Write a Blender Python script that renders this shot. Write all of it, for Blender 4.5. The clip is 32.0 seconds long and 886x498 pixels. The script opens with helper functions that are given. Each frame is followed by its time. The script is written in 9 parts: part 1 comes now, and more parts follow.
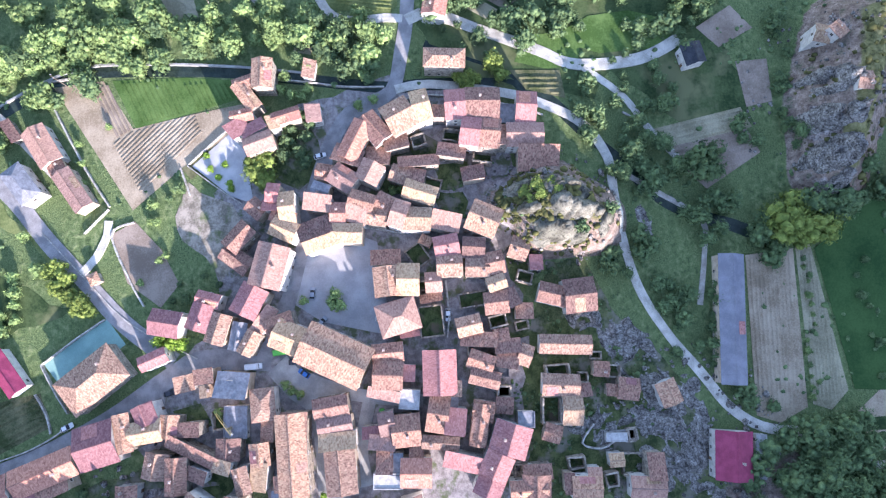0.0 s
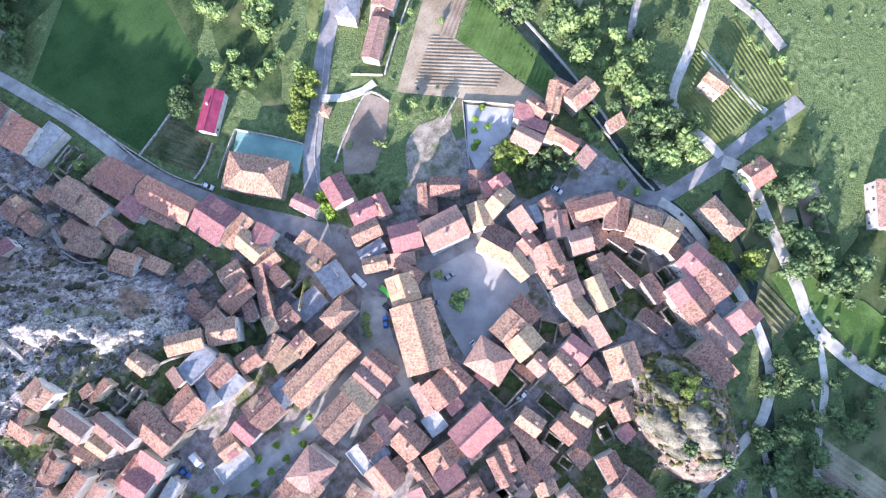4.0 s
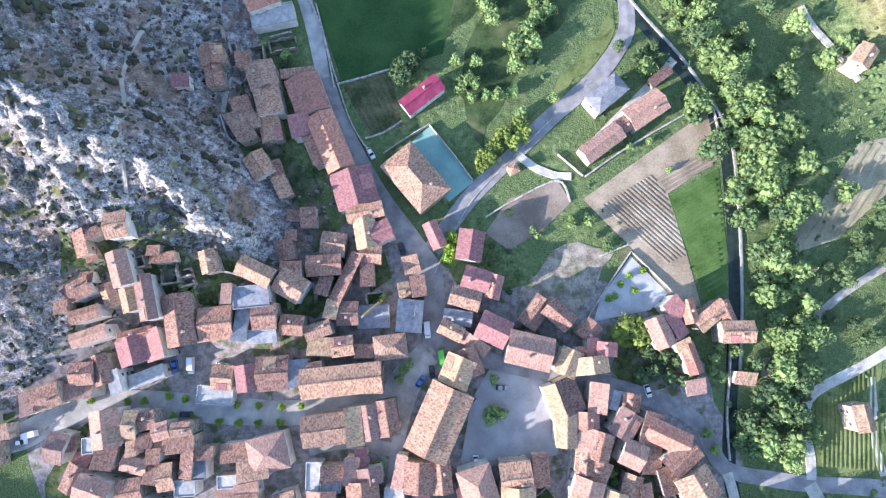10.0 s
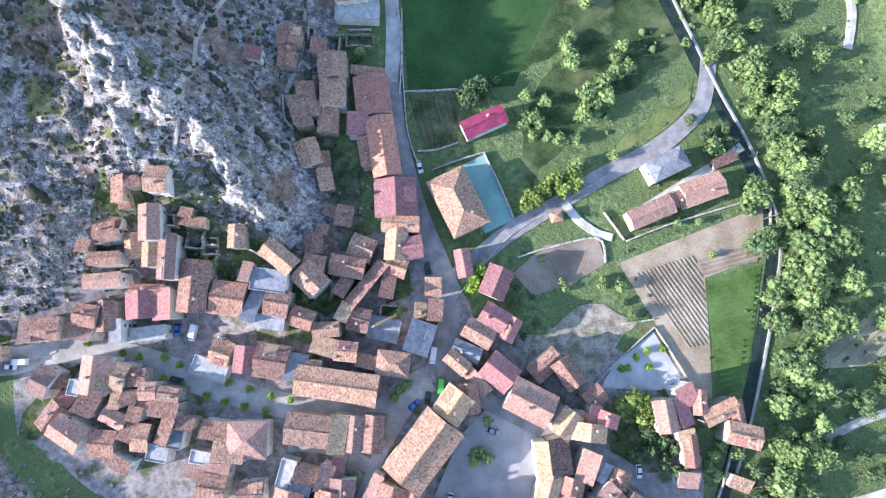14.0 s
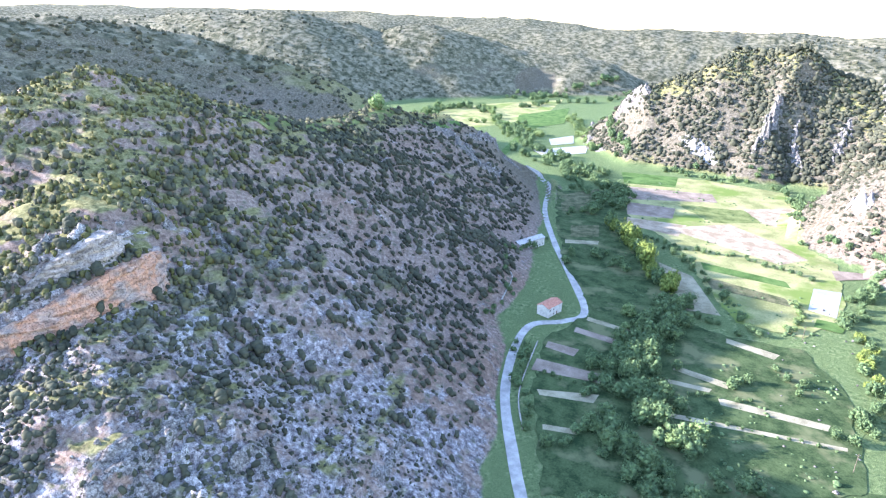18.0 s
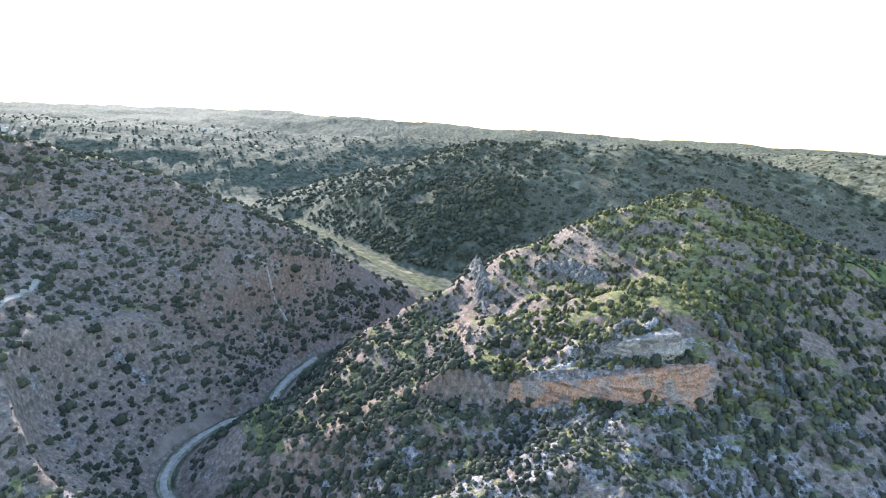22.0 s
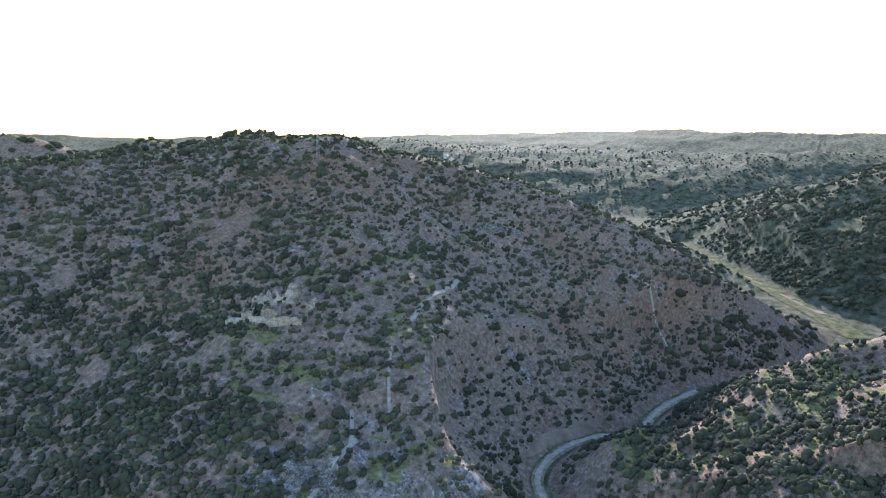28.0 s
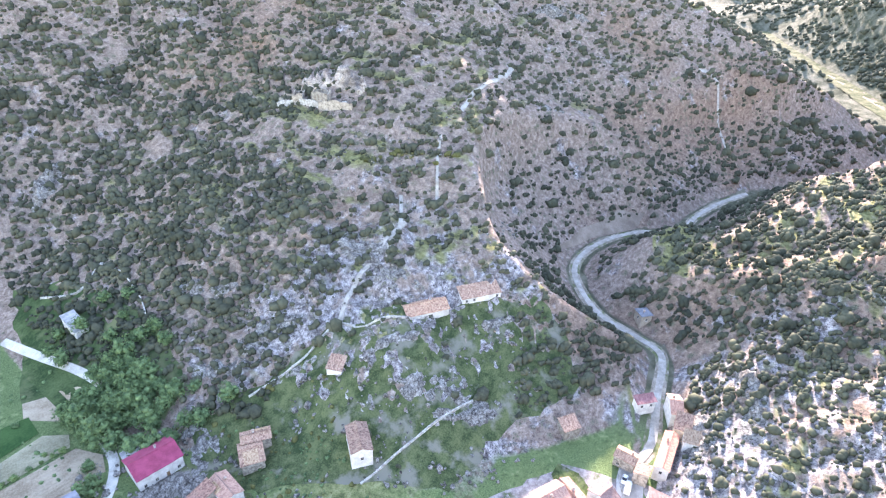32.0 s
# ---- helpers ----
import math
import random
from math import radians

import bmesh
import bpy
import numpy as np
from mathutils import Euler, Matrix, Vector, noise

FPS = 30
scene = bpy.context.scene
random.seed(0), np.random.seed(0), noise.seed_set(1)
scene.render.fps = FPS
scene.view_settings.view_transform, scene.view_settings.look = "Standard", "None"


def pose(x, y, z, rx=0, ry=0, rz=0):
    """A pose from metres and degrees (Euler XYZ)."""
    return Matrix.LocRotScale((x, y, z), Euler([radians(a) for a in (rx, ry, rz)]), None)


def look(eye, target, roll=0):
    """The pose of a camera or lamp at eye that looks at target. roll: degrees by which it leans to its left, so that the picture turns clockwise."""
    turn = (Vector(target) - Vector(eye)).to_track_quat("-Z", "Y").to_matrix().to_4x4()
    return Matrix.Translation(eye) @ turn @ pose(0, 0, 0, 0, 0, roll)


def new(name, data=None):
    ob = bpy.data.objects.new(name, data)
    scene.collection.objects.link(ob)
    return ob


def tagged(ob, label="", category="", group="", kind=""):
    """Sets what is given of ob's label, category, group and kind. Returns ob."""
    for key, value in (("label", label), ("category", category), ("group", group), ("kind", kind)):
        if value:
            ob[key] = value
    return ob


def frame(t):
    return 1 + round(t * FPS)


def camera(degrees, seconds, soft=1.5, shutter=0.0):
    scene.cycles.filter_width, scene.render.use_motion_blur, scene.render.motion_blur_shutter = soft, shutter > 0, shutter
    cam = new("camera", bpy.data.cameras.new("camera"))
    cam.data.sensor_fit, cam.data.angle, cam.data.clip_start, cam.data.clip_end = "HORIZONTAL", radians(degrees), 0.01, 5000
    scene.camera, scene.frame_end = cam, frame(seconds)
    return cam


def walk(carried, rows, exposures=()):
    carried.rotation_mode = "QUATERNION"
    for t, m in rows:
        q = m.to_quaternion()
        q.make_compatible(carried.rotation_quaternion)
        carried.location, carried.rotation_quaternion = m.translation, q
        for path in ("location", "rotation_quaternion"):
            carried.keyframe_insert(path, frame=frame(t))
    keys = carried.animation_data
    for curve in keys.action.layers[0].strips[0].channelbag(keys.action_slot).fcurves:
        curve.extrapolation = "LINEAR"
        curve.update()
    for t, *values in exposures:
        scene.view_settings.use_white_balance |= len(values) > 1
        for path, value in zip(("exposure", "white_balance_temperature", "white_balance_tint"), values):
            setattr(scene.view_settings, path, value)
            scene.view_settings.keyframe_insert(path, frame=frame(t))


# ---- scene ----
FOV = 73.5
# seconds, x, y, z, heading, pitch, roll
PATH = [
    (0, -4.47, -58.81, 190.25, -96.31, -82.05, 2.46),
    (0.5, -4.3, -57.11, 190.39, -95.44, -82, 1.68),
    (1, -4.12, -54.88, 190.61, -95.56, -81.95, 1.89),
    (1.5, -3.99, -52, 190.91, -96.3, -81.86, 3.06),
    (2, -3.94, -48.58, 191.19, -89.69, -81.72, 2.94),
    (2.5, -3.98, -44.98, 191.36, -80.27, -81.53, 2.36),
    (3, -3.98, -41.55, 191.33, -68.34, -81.28, 1.31),
    (3.5, -3.69, -38.1, 191.04, -50.67, -80.9, -3.62),
    (5.5, -0.43, -20.08, 187.9, -26.41, -82.27, -5.67),
    (6, -0.12, -17.12, 187.64, -24.13, -82.38, -5.76),
    (6.5, -0.19, -14.63, 187.5, -14.58, -82.16, -7.98),
    (7, -0.53, -12.2, 187.47, -16.86, -82.34, -6.27),
    (7.5, -1.22, -9.66, 187.55, -18.68, -82.48, -4),
    (8, -2.34, -6.95, 187.74, -14.61, -82.52, -3.22),
    (8.5, -3.71, -4.18, 188.02, -3.83, -82.52, -4.38),
    (9, -4.87, -1.72, 188.33, -0, -82.63, -3.95),
    (9.5, -5.85, 0.18, 188, -2.71, -82.83, -1.24),
    (10, -6.47, 1.7, 187.75, -4.39, -82.89, 0.48),
    (10.5, -6.86, 2.99, 187.57, -5.47, -82.88, 1.6),
    (11, -7.24, 4.15, 187.4, -6.51, -82.87, 2.7),
    (11.5, -7.83, 5.19, 187.19, -8.12, -82.84, 4.35),
    (12, -8.81, 6.02, 186.99, -4.78, -82.75, 4.65),
    (12.5, -10.06, 6.57, 186.86, 4.07, -82.64, 3.26),
    (13, -11.08, 6.76, 186.67, 11.56, -82.57, 1.36),
    (13.5, -11.56, 6.7, 186.22, 6.62, -82.38, 4.36),
    (14, -11.59, 6.39, 185.53, 5.2, -81.82, 4.7),
    (14.5, -11.19, 5.84, 184.61, 6.97, -74.73, 2.78),
    (15, -10.29, 5.17, 183.48, 8.75, -63.14, 2.21),
    (15.5, -9.09, 4.63, 181.84, 10.67, -50.22, 2.4),
    (17.5, -3.36, 4.96, 164.43, 25.72, -25.78, -0.55),
    (18, -2.45, 3.65, 163.58, 31.77, -21.15, 0.62),
    (18.5, -1.54, 2.34, 162.74, 38.23, -16.45, 1.59),
    (19, -0.62, 1.02, 161.89, 42.60, -11.77, 2.03),
    (19.5, 0.29, -0.29, 161.05, 47.39, -9.43, 2.49),
    (20, 1.20, -1.60, 160.20, 53.21, -9.50, 2.72),
    (20.5, 1.20, -1.60, 160.20, 60.07, -9.88, 3.44),
    (21, 1.20, -1.60, 160.20, 69.00, -10.01, 4.89),
    (21.5, 1.20, -1.60, 160.20, 77.04, -10.49, 4.76),
    (22, 1.20, -1.60, 160.20, 84.79, -11.04, 4.09),
    (22.5, 1.20, -1.60, 160.20, 89.33, -11.41, 3.54),
    (23, 1.20, -1.60, 160.20, 91.35, -11.63, 3.32),
    (23.5, 1.20, -1.60, 160.20, 90.91, -11.78, 3.25),
    (24, 1.20, -1.60, 160.20, 90.40, -11.88, 3.19),
    (24.5, 1.20, -1.60, 160.20, 91.61, -12.07, 3.02),
    (26.5, 1.20, -1.60, 160.20, 103.33, -8.31, 3.30),
    (27, 1.20, -1.60, 160.20, 110.09, -8.73, 2.75),
    (27.5, 1.20, -1.60, 160.20, 117.06, -10.69, 1.97),
    (28, 1.20, -1.60, 160.20, 121.49, -10.91, 1.44),
    (28.5, 1.20, -1.60, 160.20, 123.01, -11.06, 1.29),
    (29, 1.20, -1.60, 160.20, 123.73, -12.15, 1.36),
    (29.5, 1.20, -1.60, 160.20, 124.08, -14.69, 1.55),
    (30, 1.20, -1.60, 160.20, 124.63, -17.96, 1.85),
    (30.5, 1.20, -1.60, 160.20, 125.08, -21.30, 2.08),
    (31, 1.20, -1.60, 160.20, 125.49, -24.78, 2.23),
    (31.5, 1.20, -1.60, 160.20, 125.64, -28.24, 2.27),
    (32, 1.20, -1.60, 160.20, 125.76, -31.10, 2.43),
]

EXPOSURES = [(0, 2.44, 6100, 26), (3, 2.43, 6130, 26), (6, 2.33, 6100, 21), (13, 2.25, 6000, 19), (15, 2.28, 6000, 20), (15.5, 2.6, 5950, 21),
             (17.5, 3.15, 5900, 24), (19, 2.8, 5950, 19), (21, 2.27, 6000, 14), (23, 2.5, 6050, 13), (24.5, 2.45, 6050, 13),
             (26.5, 1.78, 6050, 12), (28.5, 2.06, 6050, 13), (30, 2.88, 6350, 20), (31, 3.43, 6700, 26), (32, 3.53, 6800, 26)]


def path_rows():
    return [(t, pose(x, y, z, 90 + pitch, 0, heading) @ pose(0, 0, 0, 0, 0, roll)) for t, x, y, z, heading, pitch, roll in PATH]


cam = camera(FOV, 32.0, soft=1.25)
walk(cam, path_rows(), exposures=EXPOSURES)

# ---- light ----
SUN_HEADING, SUN_HEIGHT = 113.0, 17.5
world = bpy.data.worlds.new("world")
scene.world = world
world.use_nodes = True
nt = world.node_tree
sky = nt.nodes.new("ShaderNodeTexSky")
sky.sky_type = "NISHITA"
sky.sun_disc = False
sky.sun_elevation = radians(SUN_HEIGHT)
sky.sun_rotation = radians(-SUN_HEADING)
sky.altitude = 900
sky.air_density, sky.dust_density, sky.ozone_density = 1.3, 0.4, 1.4
nt.nodes["Background"].inputs["Strength"].default_value = 0.12
nt.links.new(sky.outputs["Color"], nt.nodes["Background"].inputs["Color"])
sun = new("sun", bpy.data.lights.new("sun", "SUN"))
sun.data.energy, sun.data.angle, sun.data.color = 3.0, radians(0.6), (1.0, 0.94, 0.86)
a, e = radians(SUN_HEADING), radians(SUN_HEIGHT)
sun.matrix_world = look((-math.sin(a) * math.cos(e) * 900, math.cos(a) * math.cos(e) * 900, 900 * math.sin(e)), (0, 0, 0))


# ---- materials ----
def node_material(name, rough=0.9):
    m = bpy.data.materials.new(name)
    m.use_nodes = True
    b = m.node_tree.nodes["Principled BSDF"]
    b.inputs["Roughness"].default_value = rough
    b.inputs["Specular IOR Level"].default_value = 0.25 if rough < 0.9 else 0.04
    return m, m.node_tree, b


def noise_node(tree, scale, detail=4.0, rough=0.6, kind="Object"):
    tc = tree.nodes.new("ShaderNodeTexCoord")
    n = tree.nodes.new("ShaderNodeTexNoise")
    n.inputs["Scale"].default_value, n.inputs["Detail"].default_value, n.inputs["Roughness"].default_value = scale, detail, rough
    tree.links.new(tc.outputs[kind], n.inputs["Vector"])
    return n


def ramp(tree, source, stops):
    r = tree.nodes.new("ShaderNodeValToRGB")
    el = r.color_ramp.elements
    while len(el) < len(stops):
        el.new(0.5)
    for s, (at, c) in zip(el, stops):
        s.position, s.color = at, (*c, 1)
    tree.links.new(source, r.inputs["Fac"])
    return r


def mix(tree, fac, a, b, mode="MIX"):
    m = tree.nodes.new("ShaderNodeMix")
    m.data_type, m.blend_type = "RGBA", mode
    for value, slot in ((fac, 0), (a, 6), (b, 7)):
        if isinstance(value, (int, float)):
            m.inputs[slot].default_value = value
        elif isinstance(value, tuple):
            m.inputs[slot].default_value = (*value, 1)
        else:
            tree.links.new(value, m.inputs[slot])
    return m.outputs[2]


def bump(tree, b, height, strength=0.3, distance=0.1):
    n = tree.nodes.new("ShaderNodeBump")
    n.inputs["Strength"].default_value, n.inputs["Distance"].default_value = strength, distance
    tree.links.new(height, n.inputs["Height"])
    tree.links.new(n.outputs["Normal"], b.inputs["Normal"])


def speckled(name, dark, light, scale=1.0, fine=8.0, rough=0.9, relief=0.2, own=0.0, spot=None):
    """Two scales of variation between two colours; own: how far each piece differs; spot: a third colour in patches."""
    m, tree, b = node_material(name, rough)
    n1, n2 = noise_node(tree, scale), noise_node(tree, fine, 3.0)
    f = tree.nodes.new("ShaderNodeMath")
    f.operation = "MULTIPLY_ADD"
    tree.links.new(n2.outputs["Fac"], f.inputs[0])
    f.inputs[1].default_value = 0.5
    tree.links.new(n1.outputs["Fac"], f.inputs[2])
    r = ramp(tree, f.outputs[0], [(0.6, dark), (0.9, light)])
    col = r.outputs["Color"]
    if spot:
        n3 = noise_node(tree, scale * 0.37, 5.0)
        r3 = ramp(tree, n3.outputs["Fac"], [(0.52, (0, 0, 0)), (0.62, (1, 1, 1))])
        col = mix(tree, r3.outputs["Color"], col, spot)
    if own:
        oi = tree.nodes.new("ShaderNodeObjectInfo")
        r2 = ramp(tree, oi.outputs["Random"], [(0.0, (1 - own,) * 3), (1.0, (1 + own, 1 + own * 0.9, 1 + own * 0.8))])
        col = mix(tree, 1.0, col, r2.outputs["Color"], "MULTIPLY")
    tree.links.new(col, b.inputs["Base Color"])
    if relief:
        bump(tree, b, f.outputs[0], relief)
    return m


# ---- the lie of the land ----
def smooth(v):
    v = np.clip(v, 0, 1)
    return v * v * (3 - 2 * v)


def lattice(x, y, seed):
    """Smooth value noise on whole numbers, from 0 to 1."""
    def rnd(i, j):
        s = np.sin(i * 127.1 + j * 311.7 + seed * 74.7) * 43758.5453
        return s - np.floor(s)
    i, j = np.floor(x), np.floor(y)
    u, v = smooth(x - i), smooth(y - j)
    return (rnd(i, j) * (1 - u) + rnd(i + 1, j) * u) * (1 - v) + (rnd(i, j + 1) * (1 - u) + rnd(i + 1, j + 1) * u) * v


def rugged(x, y, size, seed=0, octaves=4):
    total, amp = 0 * x, 0.5
    for k in range(octaves):
        total = total + amp * (lattice(x / size, y / size, seed + k) - 0.5)
        size, amp = size * 0.47, amp * 0.55
    return total


# each ridge: steepness, then crest points of x, y, height, half width
CLIFF_HILL = (1.1, [(-60, 14, 5, 24), (-112, 56, 28, 50), (-185, 92, 54, 125), (-291, 146, 86, 206), (-393, 212, 117, 250), (-359, 292, 100, 220), (-344, 339, 85, 189), (-350, 459, 84, 163), (-317, 509, 74, 121), (-277, 555, 45, 69), (-249, 582, 6, 32)])
CLIFF_BACK = (1.1, [(-393, 212, 116, 235), (-392, 97, 80, 130), (-380, 27, 50, 90), (-368, -8, 36, 60)])
ROUND_HILL = (1.2, [(-990, 139, 146, 330), (-920, 248, 156, 331), (-849, 355, 160, 336), (-821, 462, 160, 310), (-759, 551, 142, 272), (-681, 603, 114, 205), (-609, 633, 90, 165), (-511, 672, 40, 100)])
FAR_HILL = (1.2, [(-1557, 999, 168, 521), (-1153, 1117, 177, 420), (-1044, 1218, 160, 346), (-986, 1267, 144, 315), (-890, 1336, 160, 294), (-739, 1426, 110, 231), (-493, 1528, 62, 178)])
NORTH_HILL = (1.1, [(-252, 782, 20, 56), (-215, 806, 60, 84), (-197, 832, 80, 110), (-150, 862, 106, 135), (-105, 872, 133, 155), (-41, 868, 120, 152), (13, 856, 104, 142), (90, 853, 97, 147), (181, 839, 90, 158), (351, 822, 82, 168)])
NORTH_RIB = (1.0, [(-33, 847, 128, 94), (-47, 751, 49, 44), (-55, 722, 6, 21)])
NORTH_RIB_B = (1.0, [(95, 843, 102, 74), (65, 747, 56, 52), (45, 689, 13, 27)])
NORTH_FAR = (1.0, [(-52, 1501, 130, 294), (119, 1495, 115, 315), (481, 1428, 106, 315)])
EAST_HILL = (1.1, [(25, 629, 4, 29), (53, 582, 34, 50), (71, 567, 51, 69), (90, 575, 81, 94), (112, 590, 106, 121), (181, 550, 133, 147), (230, 420, 126, 160), (256, 269, 113, 173), (279, 150, 95, 161)])
GORGE_TOE = (1.0, [(-225, 0, 28, 75), (-260, 10, 38, 100), (-320, 10, 40, 95)])
SOUTH_HILL = (1.0, [(-187, -463, 136, 230), (-275, -441, 147, 260), (-348, -386, 149, 270), (-404, -327, 142, 260), (-446, -268, 131, 230), (-471, -195, 114, 190), (-482, -128, 94, 140), (-488, -76, 72, 88), (-515, -38, 46, 58), (-552, -10, 22, 38), (-592, 14, 4, 20)])
SOUTH_SPUR = (1.1, [(-82, -94, 6, 40), (-128, -116, 26, 55), (-165, -142, 40, 85), (-250, -225, 86, 210), (-350, -340, 132, 290)])
WEST_RIDGE = (1.1, [(-944, 224, 103, 290), (-995, 90, 78, 150), (-1000, 48, 68, 120), (-1000, -18, 46, 90), (-950, -64, 28, 60), (-880, -104, 4, 30)])
WEST_SPUR = (1.1, [(-774, 197, 86, 140), (-790, 141, 98, 150), (-795, 85, 80, 120), (-795, 40, 58, 90), (-790, 0, 36, 65), (-765, -38, 8, 30)])
WEST_RIDGE_B = (1.1, [(-1162, 312, 151, 301), (-1196, 94, 104, 260), (-1200, -21, 84, 240), (-1144, -120, 40, 160)])
WEST_TABLE = (1.0, [(-1700, -1300, 140, 700), (-1900, -500, 128, 650), (-1900, 300, 140, 600)])
ROCK_KNOLL = (0.55, [(34, -84, 7, 9), (33, -97, 15, 16), (29, -109, 12, 12)])
SOUTH_CRAG = (0.8, [(40, -190, 14, 13), (60, -195, 20, 17), (84, -204, 18, 17)])
FAR_TABLE = (1.0, [(-3900, -2600, 150, 1500), (-4000, -900, 222, 1500), (-3741, 1345, 212, 1414), (-2484, 2340, 208, 840), (-1502, 2839, 176, 525), (-1121, 3007, 156, 441), (-774, 3134, 96, 368)])
SOUTH_TABLE = (1.0, [(-900, -3200, 112, 1300), (-2500, -2500, 108, 1500)])
CONE = (1.0, [(-262, -628, 147, 105), (-274, -625, 147, 105)])
CONE_BASE = (1.1, [(-222, -643, 100, 170), (-306, -607, 122, 190), (-420, -600, 133, 200)])
NORTH_TABLE = (1.0, [(-1005, 1804, 141, 346), (-787, 1903, 138, 368), (-405, 2103, 134, 399), (-80, 2198, 131, 399), (397, 2073, 125, 399)])
RIDGES = (NORTH_TABLE, CLIFF_HILL, CLIFF_BACK, ROUND_HILL, FAR_HILL, NORTH_HILL, NORTH_RIB, NORTH_RIB_B, NORTH_FAR, EAST_HILL, GORGE_TOE, SOUTH_HILL, SOUTH_SPUR, WEST_RIDGE, WEST_SPUR, WEST_RIDGE_B, WEST_TABLE, ROCK_KNOLL, SOUTH_CRAG, FAR_TABLE, SOUTH_TABLE, CONE, CONE_BASE)


def ridge_height(x, y, ridge):
    power, pts = ridge
    best = np.zeros_like(x)
    for (x0, y0, z0, w0), (x1, y1, z1, w1) in zip(pts, pts[1:]):
        dx, dy = x1 - x0, y1 - y0
        s = np.clip(((x - x0) * dx + (y - y0) * dy) / (dx * dx + dy * dy), 0, 1)
        d = np.hypot(x - x0 - s * dx, y - y0 - s * dy) / (w0 + s * (w1 - w0))
        best = np.maximum(best, (z0 + s * (z1 - z0)) * np.clip(1 - d ** 1.35, 0, 1) ** power)
    return best


# flat ground cut into the slopes: floor height, half width, bank slope, centre line
CUTS = (
    (1.0, 5, 0.85, [(-120, -18), (-157, -24), (-179, -30), (-199, -35), (-206, -40), (-209, -52), (-213, -68), (-225, -83), (-240, -94), (-258, -97), (-280, -93), (-300, -82), (-312, -66), (-340, -64), (-368, -58), (-395, -48), (-420, -30)]),
    (0.0, 9, 0.75, [(-400, -40), (-425, -12), (-465, 4), (-520, 30), (-590, 50), (-655, 18), (-700, -8), (-790, -58), (-860, -98), (-930, -135), (-1010, -175)]),
    (0.0, 5, 0.8, [(-8, 18), (-30, 55), (-41, 88), (-47.0, 118.0), (-56.8, 147.6), (-76.6, 178.6), (-100.4, 218.0), (-114.8, 258.3), (-117.9, 288.2), (-99.9, 314.3), (-129.7, 376.5), (-197.1, 495.6), (-244.8, 595.9)]),
    (0.0, 34, 0.9, [(31.2, 151.5), (7.2, 233.0), (-31.0, 322.5), (-69.9, 431.0), (-107.9, 560.9), (-189.6, 671.0), (-323.1, 825.8), (-411.5, 1043.1), (-551.8, 1305.3)]),
)


def cut(x, y, h):
    for floor, half, bank, pts in CUTS:
        d = np.full_like(x, 1e6)
        for (x0, y0), (x1, y1) in zip(pts, pts[1:]):
            dx, dy = x1 - x0, y1 - y0
            s = np.clip(((x - x0) * dx + (y - y0) * dy) / (dx * dx + dy * dy), 0, 1)
            d = np.minimum(d, np.hypot(x - x0 - s * dx, y - y0 - s * dy))
        h = np.minimum(h, floor + np.maximum(0, d - half) * bank + np.maximum(0, d - half - 40) * 2.0)
    return h


# the red cliff: x, y, height of its top
CLIFF = [(-240, 54, 55), (-238, 59, 60), (-229, 69, 65), (-219, 89, 71), (-216, 110, 75), (-219, 126, 75), (-231, 139, 71), (-242, 148, 69)]
LEDGE = (0, 2, 5, 8, 9, 9, 5, 0)


def terrace(x, y, h):
    """Level ground held up behind the cliff, with a second step of paler ledges."""
    best, behind, top, rise = np.full_like(x, 1e6), np.zeros_like(x), np.zeros_like(x), np.zeros_like(x)
    for (x0, y0, z0), (x1, y1, z1), r0, r1 in zip(CLIFF, CLIFF[1:], LEDGE, LEDGE[1:]):
        dx, dy = x1 - x0, y1 - y0
        s = np.clip(((x - x0) * dx + (y - y0) * dy) / (dx * dx + dy * dy), 0, 1)
        px, py = x - x0 - s * dx, y - y0 - s * dy
        d = np.hypot(px, py)
        near = d < best
        best = np.where(near, d, best)
        behind = np.where(near, dx * py - dy * px, behind)
        top = np.where(near, z0 + s * (z1 - z0), top)
        rise = np.where(near, r0 + s * (r1 - r0), rise)
    return np.where(behind > 0, np.maximum(h, top + 0.08 * best + rise * smooth((best - 9) / 4) - 0.9 * np.maximum(0, best - 26)), h)


# the crest of the pale rib above the houses: x, y, how far it stands proud
RIB = [(-122, 80, 7), (-106, 70, 9), (-92, 62, 10), (-83, 57, 10), (-73, 48, 9), (-65, 37, 7), (-58, 26, 2)]


def rib(x, y):
    best = np.zeros_like(x)
    for (x0, y0, z0), (x1, y1, z1) in zip(RIB, RIB[1:]):
        dx, dy = x1 - x0, y1 - y0
        s = np.clip(((x - x0) * dx + (y - y0) * dy) / (dx * dx + dy * dy), 0, 1)
        d = np.hypot(x - x0 - s * dx, y - y0 - s * dy)
        best = np.maximum(best, (z0 + s * (z1 - z0)) * np.clip(1 - d / 16, 0, 1))
    return best


def land(x, y):
    """The height of the bare ground, in metres."""
    x, y = np.asarray(x, float), np.asarray(y, float)
    total = np.zeros_like(x)
    for r in RIDGES:
        total = total + ridge_height(x, y, r) ** 5
    h = total ** 0.2
    steep = smooth((h - 3) / 30)
    far = smooth((np.hypot(x, y) - 500) / 1500)
    h = h + steep * (rugged(x, y, 46, 3) * 16 + rugged(x, y, 9, 9) * 5 * (1 - far) + rugged(x, y, 3.4, 13) * 2.6 * (1 - smooth((np.hypot(x + 100, y - 40) - 130) / 160))) + far * rugged(x, y, 260, 5) * 40 * steep
    return cut(x, y, terrace(x, y, h + rib(x, y)))


def land_at(x, y):
    return float(land(np.array([x]), np.array([y]))[0])


